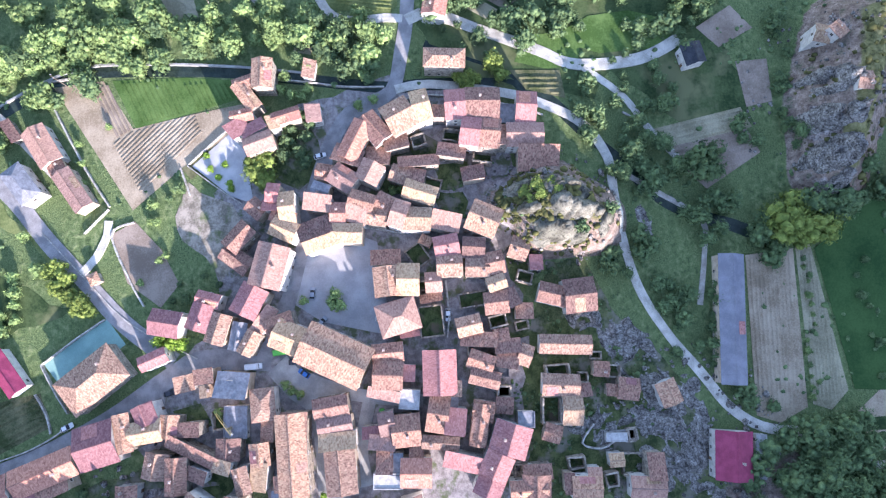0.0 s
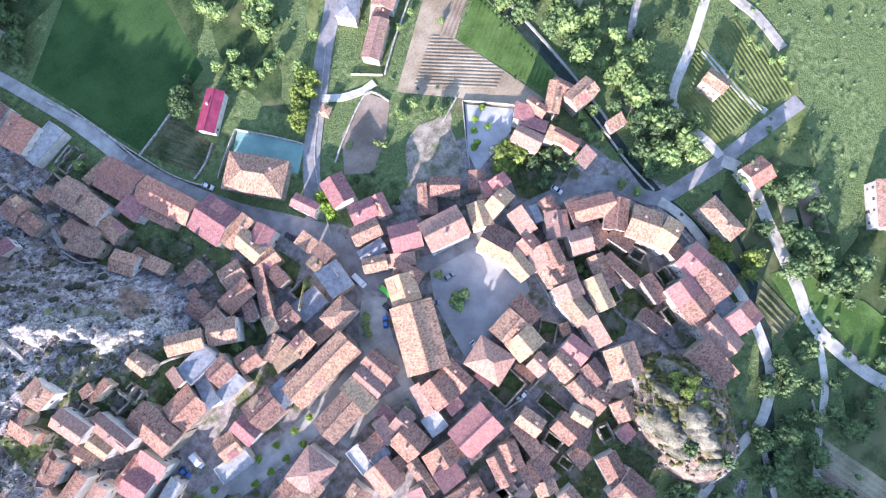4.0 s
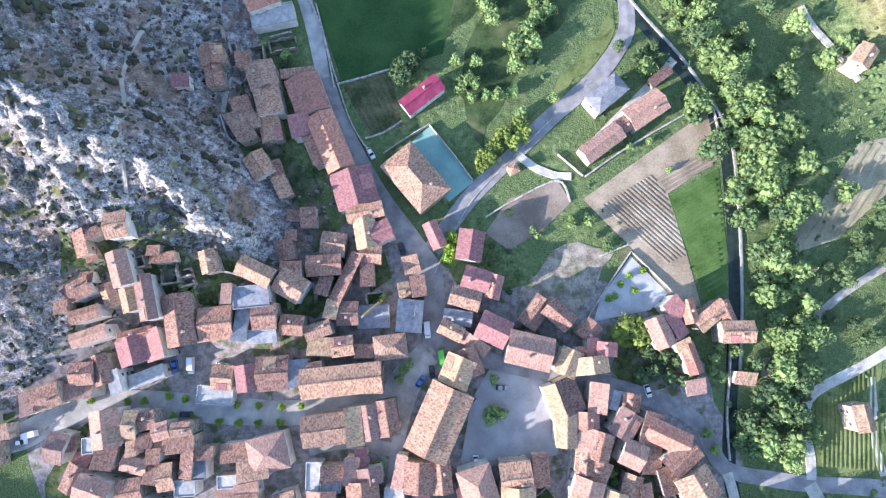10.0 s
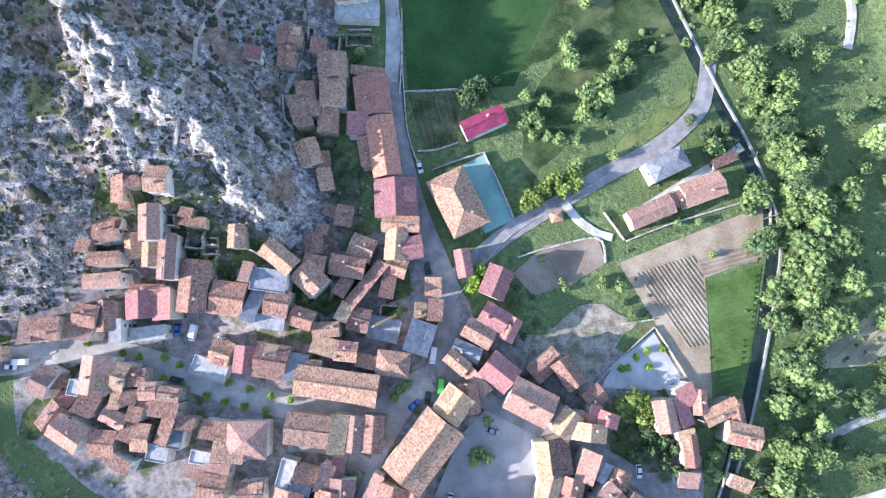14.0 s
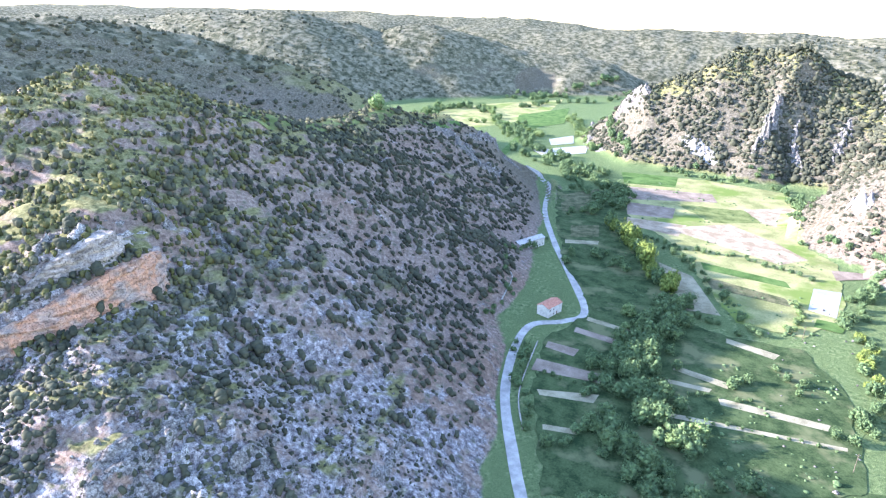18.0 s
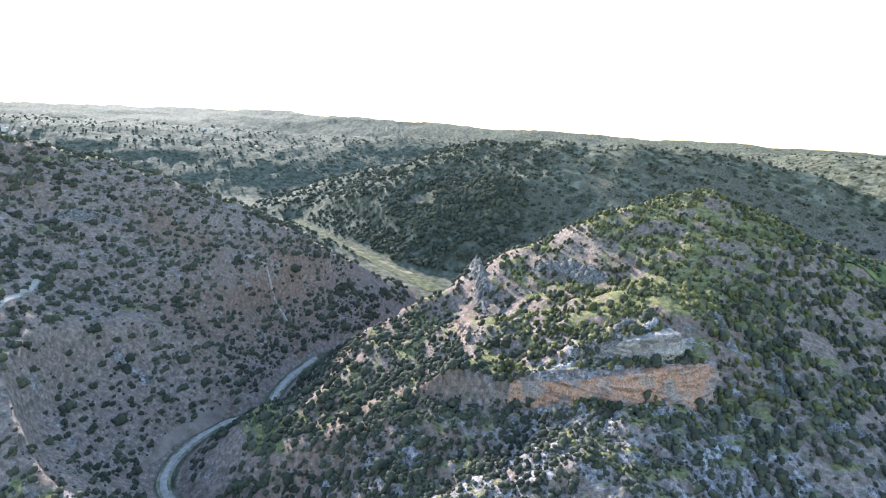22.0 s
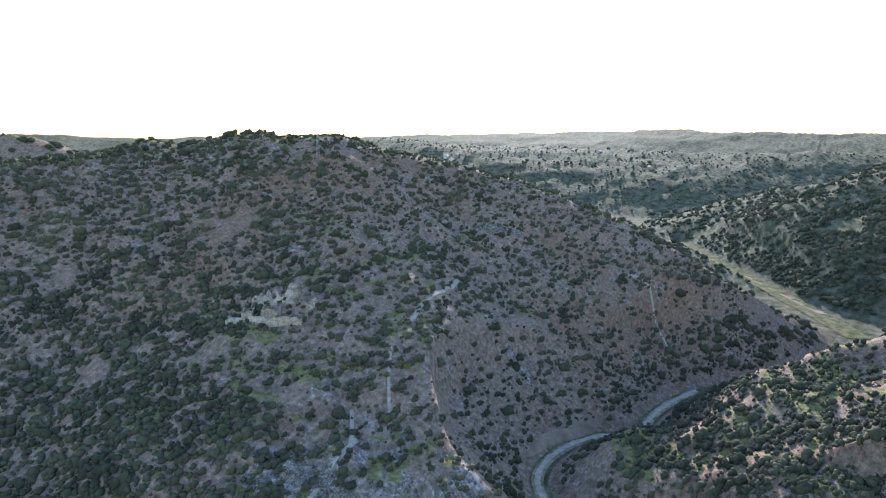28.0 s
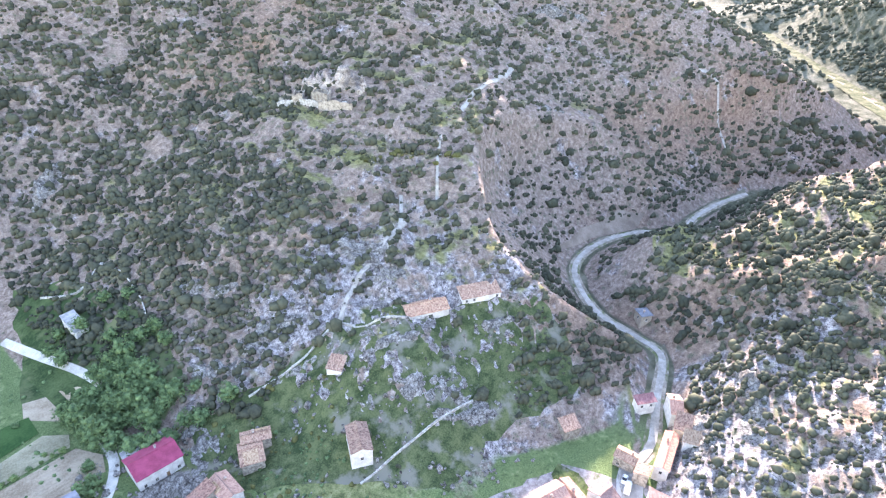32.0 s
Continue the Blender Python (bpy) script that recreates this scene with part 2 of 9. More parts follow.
def cells(tree, scale, feature="F1"):
    tc = tree.nodes.new("ShaderNodeTexCoord")
    v = tree.nodes.new("ShaderNodeTexVoronoi")
    v.feature = feature
    v.inputs["Scale"].default_value = scale
    tree.links.new(tc.outputs["Object"], v.inputs["Vector"])
    return v


def hillside_material():
    """Limestone and scree on steep ground, thin grass on gentle ground, meadow on the flat."""
    m, tree, b = node_material("hillside", 0.95)
    big, mid, fine, grain = noise_node(tree, 0.011, 4.0, 0.6), noise_node(tree, 0.07, 5.0, 0.7), noise_node(tree, 0.45, 5.0, 0.75), noise_node(tree, 2.2, 3.0, 0.7)
    stone = cells(tree, 0.55)
    geo = tree.nodes.new("ShaderNodeNewGeometry")
    bare = None
    for cx, cy, reach in ((-125, 75, 170), (-125, -105, 85), (120, 250, 110)):
        near = tree.nodes.new("ShaderNodeVectorMath")
        near.operation = "DISTANCE"
        flatten = tree.nodes.new("ShaderNodeVectorMath")
        flatten.operation = "MULTIPLY"
        tree.links.new(geo.outputs["Position"], flatten.inputs[0])
        flatten.inputs[1].default_value = (1, 1, 0)
        tree.links.new(flatten.outputs[0], near.inputs[0])
        near.inputs[1].default_value = (cx, cy, 0)
        fade = tree.nodes.new("ShaderNodeMapRange")
        fade.interpolation_type = "SMOOTHSTEP"
        tree.links.new(near.outputs["Value"], fade.inputs["Value"])
        fade.inputs["From Min"].default_value, fade.inputs["From Max"].default_value = reach, reach * 0.45
        if bare is None:
            bare = fade.outputs["Result"]
        else:
            top = tree.nodes.new("ShaderNodeMath")
            top.operation = "MAXIMUM"
            tree.links.new(bare, top.inputs[0])
            tree.links.new(fade.outputs["Result"], top.inputs[1])
            bare = top.outputs[0]
    rock = ramp(tree, fine.outputs["Fac"], [(0.36, (0.10, 0.085, 0.085)), (0.47, (0.26, 0.235, 0.23)), (0.6, (0.49, 0.45, 0.435))])
    scree = ramp(tree, fine.outputs["Fac"], [(0.34, (0.14, 0.102, 0.082)), (0.5, (0.27, 0.206, 0.168)), (0.66, (0.40, 0.318, 0.262))])
    red = ramp(tree, fine.outputs["Fac"], [(0.34, (0.14, 0.094, 0.07)), (0.66, (0.36, 0.255, 0.192))])
    r0 = ramp(tree, big.outputs["Fac"], [(0.5, (0, 0, 0)), (0.62, (1, 1, 1))])
    loose = mix(tree, r0.outputs["Color"], scree.outputs["Color"], red.outputs["Color"])
    share = tree.nodes.new("ShaderNodeMath")
    share.operation = "MULTIPLY_ADD"
    tree.links.new(bare, share.inputs[0])
    share.inputs[1].default_value = 0.17
    tree.links.new(mid.outputs["Fac"], share.inputs[2])
    r1 = ramp(tree, share.outputs[0], [(0.58, (0, 0, 0)), (0.68, (1, 1, 1))])
    dry = mix(tree, r1.outputs["Color"], loose, rock.outputs["Color"])
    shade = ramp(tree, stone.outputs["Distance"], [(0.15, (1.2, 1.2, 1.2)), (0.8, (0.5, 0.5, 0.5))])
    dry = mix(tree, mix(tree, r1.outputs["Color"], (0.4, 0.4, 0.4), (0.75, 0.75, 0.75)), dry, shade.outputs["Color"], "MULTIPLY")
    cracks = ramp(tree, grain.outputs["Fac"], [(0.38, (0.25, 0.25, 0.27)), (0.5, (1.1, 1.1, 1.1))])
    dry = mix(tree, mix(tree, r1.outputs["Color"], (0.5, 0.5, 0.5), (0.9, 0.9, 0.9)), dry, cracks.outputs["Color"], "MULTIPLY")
    scrub = ramp(tree, grain.outputs["Fac"], [(0.35, (0.05, 0.054, 0.036)), (0.65, (0.17, 0.165, 0.11))])
    tuft = cells(tree, 0.2)
    r4 = ramp(tree, tuft.outputs["Distance"], [(0.2, (1, 1, 1)), (0.42, (0, 0, 0))])
    r5 = ramp(tree, fine.outputs["Fac"], [(0.46, (0, 0, 0)), (0.54, (1, 1, 1))])
    dry = mix(tree, mix(tree, 1.0, r4.outputs["Color"], r5.outputs["Color"], "MULTIPLY"), dry, scrub.outputs["Color"])
    grass = ramp(tree, fine.outputs["Fac"], [(0.36, (0.058, 0.088, 0.036)), (0.5, (0.12, 0.165, 0.068)), (0.64, (0.215, 0.245, 0.115))])
    rank = ramp(tree, grain.outputs["Fac"], [(0.35, (0.05, 0.08, 0.033)), (0.65, (0.175, 0.225, 0.095))])
    r6 = ramp(tree, mid.outputs["Fac"], [(0.45, (0, 0, 0)), (0.55, (1, 1, 1))])
    meadow = mix(tree, r6.outputs["Color"], grass.outputs["Color"], rank.outputs["Color"])
    sep = tree.nodes.new("ShaderNodeSeparateXYZ")
    tree.links.new(geo.outputs["Normal"], sep.inputs[0])
    add = tree.nodes.new("ShaderNodeMath")
    add.operation = "MULTIPLY_ADD"
    tree.links.new(mid.outputs["Fac"], add.inputs[0])
    add.inputs[1].default_value = 0.16
    tree.links.new(sep.outputs["Z"], add.inputs[2])
    sc = tree.nodes.new("ShaderNodeMath")
    sc.operation = "MULTIPLY"
    tree.links.new(add.outputs[0], sc.inputs[0])
    sc.inputs[1].default_value = 0.93
    place = tree.nodes.new("ShaderNodeSeparateXYZ")
    tree.links.new(geo.outputs["Position"], place.inputs[0])
    high, north = tree.nodes.new("ShaderNodeMapRange"), tree.nodes.new("ShaderNodeMapRange")
    tree.links.new(place.outputs["Z"], high.inputs["Value"])
    tree.links.new(place.outputs["Y"], north.inputs["Value"])
    high.inputs["From Min"].default_value, high.inputs["From Max"].default_value, high.inputs["To Max"].default_value = 56, 84, 0.065
    north.inputs["From Min"].default_value, north.inputs["From Max"].default_value = -30, 40
    both = tree.nodes.new("ShaderNodeMath")
    both.operation = "MULTIPLY_ADD"
    tree.links.new(high.outputs["Result"], both.inputs[0])
    tree.links.new(north.outputs["Result"], both.inputs[1])
    tree.links.new(sc.outputs[0], both.inputs[2])
    east = tree.nodes.new("ShaderNodeMapRange")
    tree.links.new(place.outputs["X"], east.inputs["Value"])
    east.inputs["From Min"].default_value, east.inputs["From Max"].default_value, east.inputs["To Max"].default_value = 5, 60, 0.14
    far_north = tree.nodes.new("ShaderNodeMapRange")
    tree.links.new(place.outputs["Y"], far_north.inputs["Value"])
    far_north.inputs["From Min"].default_value, far_north.inputs["From Max"].default_value, far_north.inputs["To Max"].default_value = 560, 680, 0.13
    side = tree.nodes.new("ShaderNodeMath")
    side.operation = "MAXIMUM"
    tree.links.new(east.outputs["Result"], side.inputs[0])
    tree.links.new(far_north.outputs["Result"], side.inputs[1])
    thin = tree.nodes.new("ShaderNodeMath")
    thin.operation = "ADD"
    tree.links.new(both.outputs[0], thin.inputs[0])
    tree.links.new(side.outputs[0], thin.inputs[1])
    r2 = ramp(tree, thin.outputs[0], [(0.945, (0, 0, 0)), (0.985, (1, 1, 1))])
    turf = ramp(tree, fine.outputs["Fac"], [(0.36, (0.075, 0.078, 0.035)), (0.5, (0.185, 0.175, 0.075)), (0.64, (0.29, 0.265, 0.13))])
    where = tree.nodes.new("ShaderNodeSeparateXYZ")
    tree.links.new(geo.outputs["Position"], where.inputs[0])
    low = tree.nodes.new("ShaderNodeMapRange")
    tree.links.new(where.outputs["Z"], low.inputs["Value"])
    low.inputs["From Min"].default_value, low.inputs["From Max"].default_value = 2.0, 7.0
    upland = ramp(tree, mid.outputs["Fac"], [(0.4, (0.05, 0.055, 0.032)), (0.5, (0.12, 0.115, 0.075)), (0.62, (0.22, 0.2, 0.14))])
    wood = ramp(tree, mid.outputs["Fac"], [(0.4, (0.05, 0.056, 0.036)), (0.5, (0.10, 0.10, 0.068)), (0.62, (0.165, 0.155, 0.115))])
    south = tree.nodes.new("ShaderNodeMapRange")
    tree.links.new(where.outputs["Y"], south.inputs["Value"])
    south.inputs["From Min"].default_value, south.inputs["From Max"].default_value = 260, 60
    upland_there = mix(tree, south.outputs["Result"], upland.outputs["Color"], wood.outputs["Color"])
    west = tree.nodes.new("ShaderNodeMapRange")
    tree.links.new(where.outputs["X"], west.inputs["Value"])
    west.inputs["From Min"].default_value, west.inputs["From Max"].default_value = -520, -680
    beyond = tree.nodes.new("ShaderNodeMapRange")
    tree.links.new(where.outputs["Y"], beyond.inputs["Value"])
    beyond.inputs["From Min"].default_value, beyond.inputs["From Max"].default_value = 850, 1000
    remote = tree.nodes.new("ShaderNodeMath")
    remote.operation = "MAXIMUM"
    tree.links.new(west.outputs["Result"], remote.inputs[0])
    tree.links.new(beyond.outputs["Result"], remote.inputs[1])
    heights = mix(tree, remote.outputs[0], turf.outputs["Color"], upland_there)
    gorge, level = tree.nodes.new("ShaderNodeMapRange"), tree.nodes.new("ShaderNodeMapRange")
    tree.links.new(where.outputs["X"], gorge.inputs["Value"])
    gorge.inputs["From Min"].default_value, gorge.inputs["From Max"].default_value = -150, -185
    tree.links.new(where.outputs["Y"], level.inputs["Value"])
    level.inputs["From Min"].default_value, level.inputs["From Max"].default_value = 200, 120
    inside = tree.nodes.new("ShaderNodeMath")
    inside.operation = "MULTIPLY"
    tree.links.new(gorge.outputs["Result"], inside.inputs[0])
    tree.links.new(level.outputs["Result"], inside.inputs[1])
    meadow = mix(tree, inside.outputs[0], meadow, upland_there)
    flat = mix(tree, low.outputs["Result"], meadow, heights)
    north_side = tree.nodes.new("ShaderNodeMapRange")
    tree.links.new(where.outputs["Y"], north_side.inputs["Value"])
    north_side.inputs["From Min"].default_value, north_side.inputs["From Max"].default_value, north_side.inputs["To Max"].default_value = 430, 560, 0.85
    wooded = tree.nodes.new("ShaderNodeMapRange")
    tree.links.new(where.outputs["X"], wooded.inputs["Value"])
    wooded.inputs["From Min"].default_value, wooded.inputs["From Max"].default_value, wooded.inputs["To Max"].default_value = -520, -660, 1.0
    dense = tree.nodes.new("ShaderNodeMath")
    dense.operation = "MAXIMUM"
    tree.links.new(north_side.outputs["Result"], dense.inputs[0])
    tree.links.new(wooded.outputs["Result"], dense.inputs[1])
    heath = ramp(tree, fine.outputs["Fac"], [(0.36, (0.045, 0.046, 0.03)), (0.5, (0.11, 0.102, 0.072)), (0.64, (0.2, 0.182, 0.14))])
    dry = mix(tree, dense.outputs[0], dry, mix(tree, south.outputs["Result"], heath.outputs["Color"], wood.outputs["Color"]))
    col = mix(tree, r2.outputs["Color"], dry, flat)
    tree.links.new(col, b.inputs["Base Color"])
    bump(tree, b, fine.outputs["Fac"], 1.0, 1.0)
    return m


def build_land():
    n = 620
    u = np.linspace(-1, 1, n)
    k = 5.2
    gx = -60 + 4900 * np.sinh(k * u) / np.sinh(k)
    gy = 0 + 4900 * np.sinh(k * u) / np.sinh(k)
    x, y = np.meshgrid(gx, gy)
    z = land(x, y)
    co = np.stack([x.ravel(), y.ravel(), z.ravel()], 1)
    i = np.arange((n - 1) * n).reshape(n - 1, n)[:, :-1].ravel()
    faces = np.stack([i, i + 1, i + 1 + n, i + n], 1)
    me = bpy.data.meshes.new("ground")
    me.vertices.add(len(co))
    me.vertices.foreach_set("co", co.ravel())
    me.loops.add(4 * len(faces))
    me.loops.foreach_set("vertex_index", faces.ravel())
    me.polygons.add(len(faces))
    me.polygons.foreach_set("loop_start", np.arange(len(faces)) * 4)
    me.polygons.foreach_set("use_smooth", np.ones(len(faces), bool))
    me.update()
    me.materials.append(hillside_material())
    return tagged(new("ground", me), "rocky limestone hills and grassy valley floor", "ground", kind="structure")


build_land()


# ---- shared tools for things ----
def part(name, data, material, parent, label=""):
    """Links a mesh or bmesh as one part under a thing or a part."""
    if isinstance(data, bmesh.types.BMesh):
        me = bpy.data.meshes.new(name)
        data.to_mesh(me)
        data.free()
        data = me
    if not data.materials:
        data.materials.append(material)
    ob = new(name, data)
    ob.parent = parent
    if label:
        ob["label"] = label
    return ob


def mesh_of(name, verts, faces, material, smooth_shade=False):
    me = bpy.data.meshes.new(name)
    me.from_pydata(verts, [], faces)
    me.materials.append(material)
    if smooth_shade:
        me.polygons.foreach_set("use_smooth", [True] * len(me.polygons))
    return me


def box(bm, x0, y0, z0, x1, y1, z1):
    v = [bm.verts.new(p) for p in ((x0, y0, z0), (x1, y0, z0), (x1, y1, z0), (x0, y1, z0), (x0, y0, z1), (x1, y0, z1), (x1, y1, z1), (x0, y1, z1))]
    for f in ((0, 3, 2, 1), (4, 5, 6, 7), (0, 1, 5, 4), (1, 2, 6, 5), (2, 3, 7, 6), (3, 0, 4, 7)):
        bm.faces.new([v[i] for i in f])


def holder(name, x, y, z, turn=0.0):
    ob = new(name)
    ob.matrix_world = pose(x, y, z, 0, 0, turn)
    return ob


# ---- houses ----
def roof_material(name, dark, light, spot=None):
    """Clay tiles: channels down the slope with shade painted between them, single tiles off in tone, grime in streaks,
    lichen in patches.
    """
    m, tree, b = node_material(name, 0.85)
    tc = tree.nodes.new("ShaderNodeTexCoord")
    oi = tree.nodes.new("ShaderNodeObjectInfo")
    shift = tree.nodes.new("ShaderNodeVectorMath")
    shift.operation = "MULTIPLY_ADD"
    tree.links.new(oi.outputs["Random"], shift.inputs[0])
    shift.inputs[1].default_value = (91, 57, 23)
    tree.links.new(tc.outputs["Object"], shift.inputs[2])
    lay = tree.nodes.new("ShaderNodeMapping")
    lay.inputs["Scale"].default_value = (2.8, 1.9, 0.3)
    tree.links.new(shift.outputs[0], lay.inputs["Vector"])
    vor = tree.nodes.new("ShaderNodeTexVoronoi")
    vor.inputs["Scale"].default_value = 1.0
    vor.inputs["Randomness"].default_value = 0.6
    tree.links.new(lay.outputs["Vector"], vor.inputs["Vector"])
    sep = tree.nodes.new("ShaderNodeSeparateColor")
    tree.links.new(vor.outputs["Color"], sep.inputs[0])
    n1, n2 = noise_node(tree, 0.9, 6.0, 0.8), noise_node(tree, 3.4, 3.0, 0.75)
    tree.links.new(shift.outputs[0], n1.inputs["Vector"])
    streak = tree.nodes.new("ShaderNodeMapping")
    streak.inputs["Scale"].default_value = (1.0, 0.25, 0.3)
    tree.links.new(shift.outputs[0], streak.inputs["Vector"])
    tree.links.new(streak.outputs["Vector"], n2.inputs["Vector"])
    f1 = tree.nodes.new("ShaderNodeMath")
    f1.operation = "MULTIPLY_ADD"
    tree.links.new(sep.outputs[0], f1.inputs[0])
    f1.inputs[1].default_value = 0.42
    calm = tree.nodes.new("ShaderNodeMath")
    calm.operation = "MULTIPLY"
    tree.links.new(n1.outputs["Fac"], calm.inputs[0])
    calm.inputs[1].default_value = 0.62
    tree.links.new(calm.outputs[0], f1.inputs[2])
    f2 = tree.nodes.new("ShaderNodeMath")
    f2.operation = "MULTIPLY_ADD"
    tree.links.new(n2.outputs["Fac"], f2.inputs[0])
    f2.inputs[1].default_value = 0.5
    tree.links.new(f1.outputs[0], f2.inputs[2])
    r = ramp(tree, f2.outputs[0], [(0.5, dark), (1.02, light)])
    col = r.outputs["Color"]
    if spot:
        n3 = noise_node(tree, 1.3, 6.0, 0.8)
        tree.links.new(shift.outputs[0], n3.inputs["Vector"])
        r3 = ramp(tree, n3.outputs["Fac"], [(0.52, (0, 0, 0)), (0.66, (0.6, 0.6, 0.6))])
        col = mix(tree, r3.outputs["Color"], col, spot)
        odd = ramp(tree, sep.outputs[1], [(0.86, (0, 0, 0)), (0.9, (0.55, 0.55, 0.55))])
        col = mix(tree, odd.outputs["Color"], col, spot)
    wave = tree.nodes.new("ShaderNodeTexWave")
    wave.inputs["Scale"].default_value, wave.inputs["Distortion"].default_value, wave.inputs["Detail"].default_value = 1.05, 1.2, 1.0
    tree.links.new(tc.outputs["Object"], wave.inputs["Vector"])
    # the shade in the gaps between tile channels is painted into the colour
    channel_shade = ramp(tree, wave.outputs["Fac"], [(0.05, (0.5, 0.48, 0.48)), (0.5, (1.08, 1.08, 1.08))])
    col = mix(tree, 0.3, col, channel_shade.outputs["Color"], "MULTIPLY")
    r2 = ramp(tree, oi.outputs["Random"], [(0.0, (0.66, 0.68, 0.72)), (0.35, (0.95, 0.95, 0.95)), (0.7, (1.1, 1.08, 1.0)), (1.0, (1.18, 1.12, 1.04))])
    col = mix(tree, 1.0, col, r2.outputs["Color"], "MULTIPLY")
    tree.links.new(col, b.inputs["Base Color"])
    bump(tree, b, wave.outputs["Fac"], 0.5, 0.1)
    return m


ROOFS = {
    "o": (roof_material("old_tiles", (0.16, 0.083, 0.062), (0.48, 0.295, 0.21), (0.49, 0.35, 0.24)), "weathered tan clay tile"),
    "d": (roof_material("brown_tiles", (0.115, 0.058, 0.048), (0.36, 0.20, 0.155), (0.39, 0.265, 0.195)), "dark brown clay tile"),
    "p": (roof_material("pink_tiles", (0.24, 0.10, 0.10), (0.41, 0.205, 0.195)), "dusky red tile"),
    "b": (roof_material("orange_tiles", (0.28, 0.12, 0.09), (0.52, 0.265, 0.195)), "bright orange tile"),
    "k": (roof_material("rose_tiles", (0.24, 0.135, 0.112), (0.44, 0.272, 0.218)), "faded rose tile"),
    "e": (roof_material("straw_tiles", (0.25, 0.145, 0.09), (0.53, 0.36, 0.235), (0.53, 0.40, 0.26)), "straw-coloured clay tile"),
    "y": (speckled("slate_sheet", (0.14, 0.145, 0.16), (0.25, 0.255, 0.28), 0.8, 6, 0.8, 0.1, 0.2), "grey sheet"),
    "w": (speckled("white_terrace", (0.27, 0.265, 0.26), (0.43, 0.42, 0.41), 0.7, 5, 0.85, 0.1, 0.15), "pale concrete"),
    "n": (speckled("black_sheet", (0.015, 0.018, 0.025), (0.04, 0.045, 0.055), 0.6, 5, 0.6, 0.1), "black sheet"),
    "z": (speckled("fibre_cement", (0.15, 0.152, 0.18), (0.22, 0.222, 0.255), 0.25, 3, 0.85, 0.1), "corrugated fibre-cement"),
    "m": (speckled("crimson_sheet", (0.21, 0.03, 0.065), (0.30, 0.05, 0.10), 0.4, 4, 0.6, 0.1), "crimson metal sheet"),
    "r": (None, ""), "v": (None, ""),
}
STONE = speckled("rubble_stone", (0.16, 0.135, 0.11), (0.40, 0.35, 0.29), 0.9, 4.5, 0.95, 0.5, 0.2)
PLASTER = speckled("white_plaster", (0.44, 0.41, 0.37), (0.63, 0.60, 0.56), 0.5, 6, 0.9, 0.12, 0.12)
OCHRE = speckled("ochre_plaster", (0.34, 0.27, 0.20), (0.52, 0.43, 0.34), 0.5, 6, 0.9, 0.15, 0.15)
GLASS = speckled("window_dark", (0.02, 0.022, 0.025), (0.05, 0.05, 0.055), 2, 9, 0.25, 0.0)
WOOD = speckled("door_wood", (0.07, 0.04, 0.02), (0.17, 0.1, 0.055), 2, 12, 0.7, 0.2, 0.3)
BRICK = speckled("chimney_brick", (0.25, 0.15, 0.11), (0.5, 0.42, 0.37), 2, 8, 0.9, 0.3, 0.2)
YARD = speckled("yard_weeds", (0.03, 0.045, 0.018), (0.09, 0.12, 0.045), 0.5, 4, 0.95, 0.4, 0, (0.12, 0.1, 0.07))


def boxes_mesh(name, material, *rows):
    bm = bmesh.new()
    for r in rows:
        box(bm, *r)
    me = bpy.data.meshes.new(name)
    bm.to_mesh(me)
    bm.free()
    me.materials.append(material)
    return me


def door_mesh():
    bm = bmesh.new()
    box(bm, -0.5, -0.05, 0, 0.5, 0.03, 2.05)
    me = bpy.data.meshes.new("door")
    bm.to_mesh(me)
    bm.free()
    me.materials.append(WOOD)
    return me


FRAME_PAINT = speckled("window_paint", (0.3, 0.26, 0.22), (0.5, 0.46, 0.41), 2, 9, 0.7, 0.05, 0.4)
WINDOW = boxes_mesh("window", FRAME_PAINT, (-0.5, -0.06, 0, -0.4, 0.03, 1.2), (0.4, -0.06, 0, 0.5, 0.03, 1.2), (-0.4, -0.06, 1.1, 0.4, 0.03, 1.2), (-0.04, -0.05, 0, 0.04, 0.03, 1.1))
PANE = boxes_mesh("pane", GLASS, (-0.4, -0.03, 0, 0.4, 0.02, 1.1))
SILL = boxes_mesh("sill", PLASTER, (-0.58, -0.16, -0.1, 0.58, 0.03, 0))
CHIMNEY = boxes_mesh("chimney", BRICK, (-0.3, -0.3, -1.2, 0.3, 0.3, 0.9))
WHITE_CHIMNEY = boxes_mesh("chimney", PLASTER, (-0.3, -0.3, -1.2, 0.3, 0.3, 0.9))
CAP = boxes_mesh("cap", BRICK, (-0.42, -0.42, 0.9, 0.42, 0.42, 1.0), (-0.22, -0.22, 1.0, 0.22, 0.22, 1.2))
DOOR = door_mesh()


def window(ob, place):
    q = part("window", WINDOW, FRAME_PAINT, ob)
    q.matrix_local = place
    part("pane", PANE, GLASS, q)
    if random.random() < 0.5:
        part("sill", SILL, PLASTER, q)


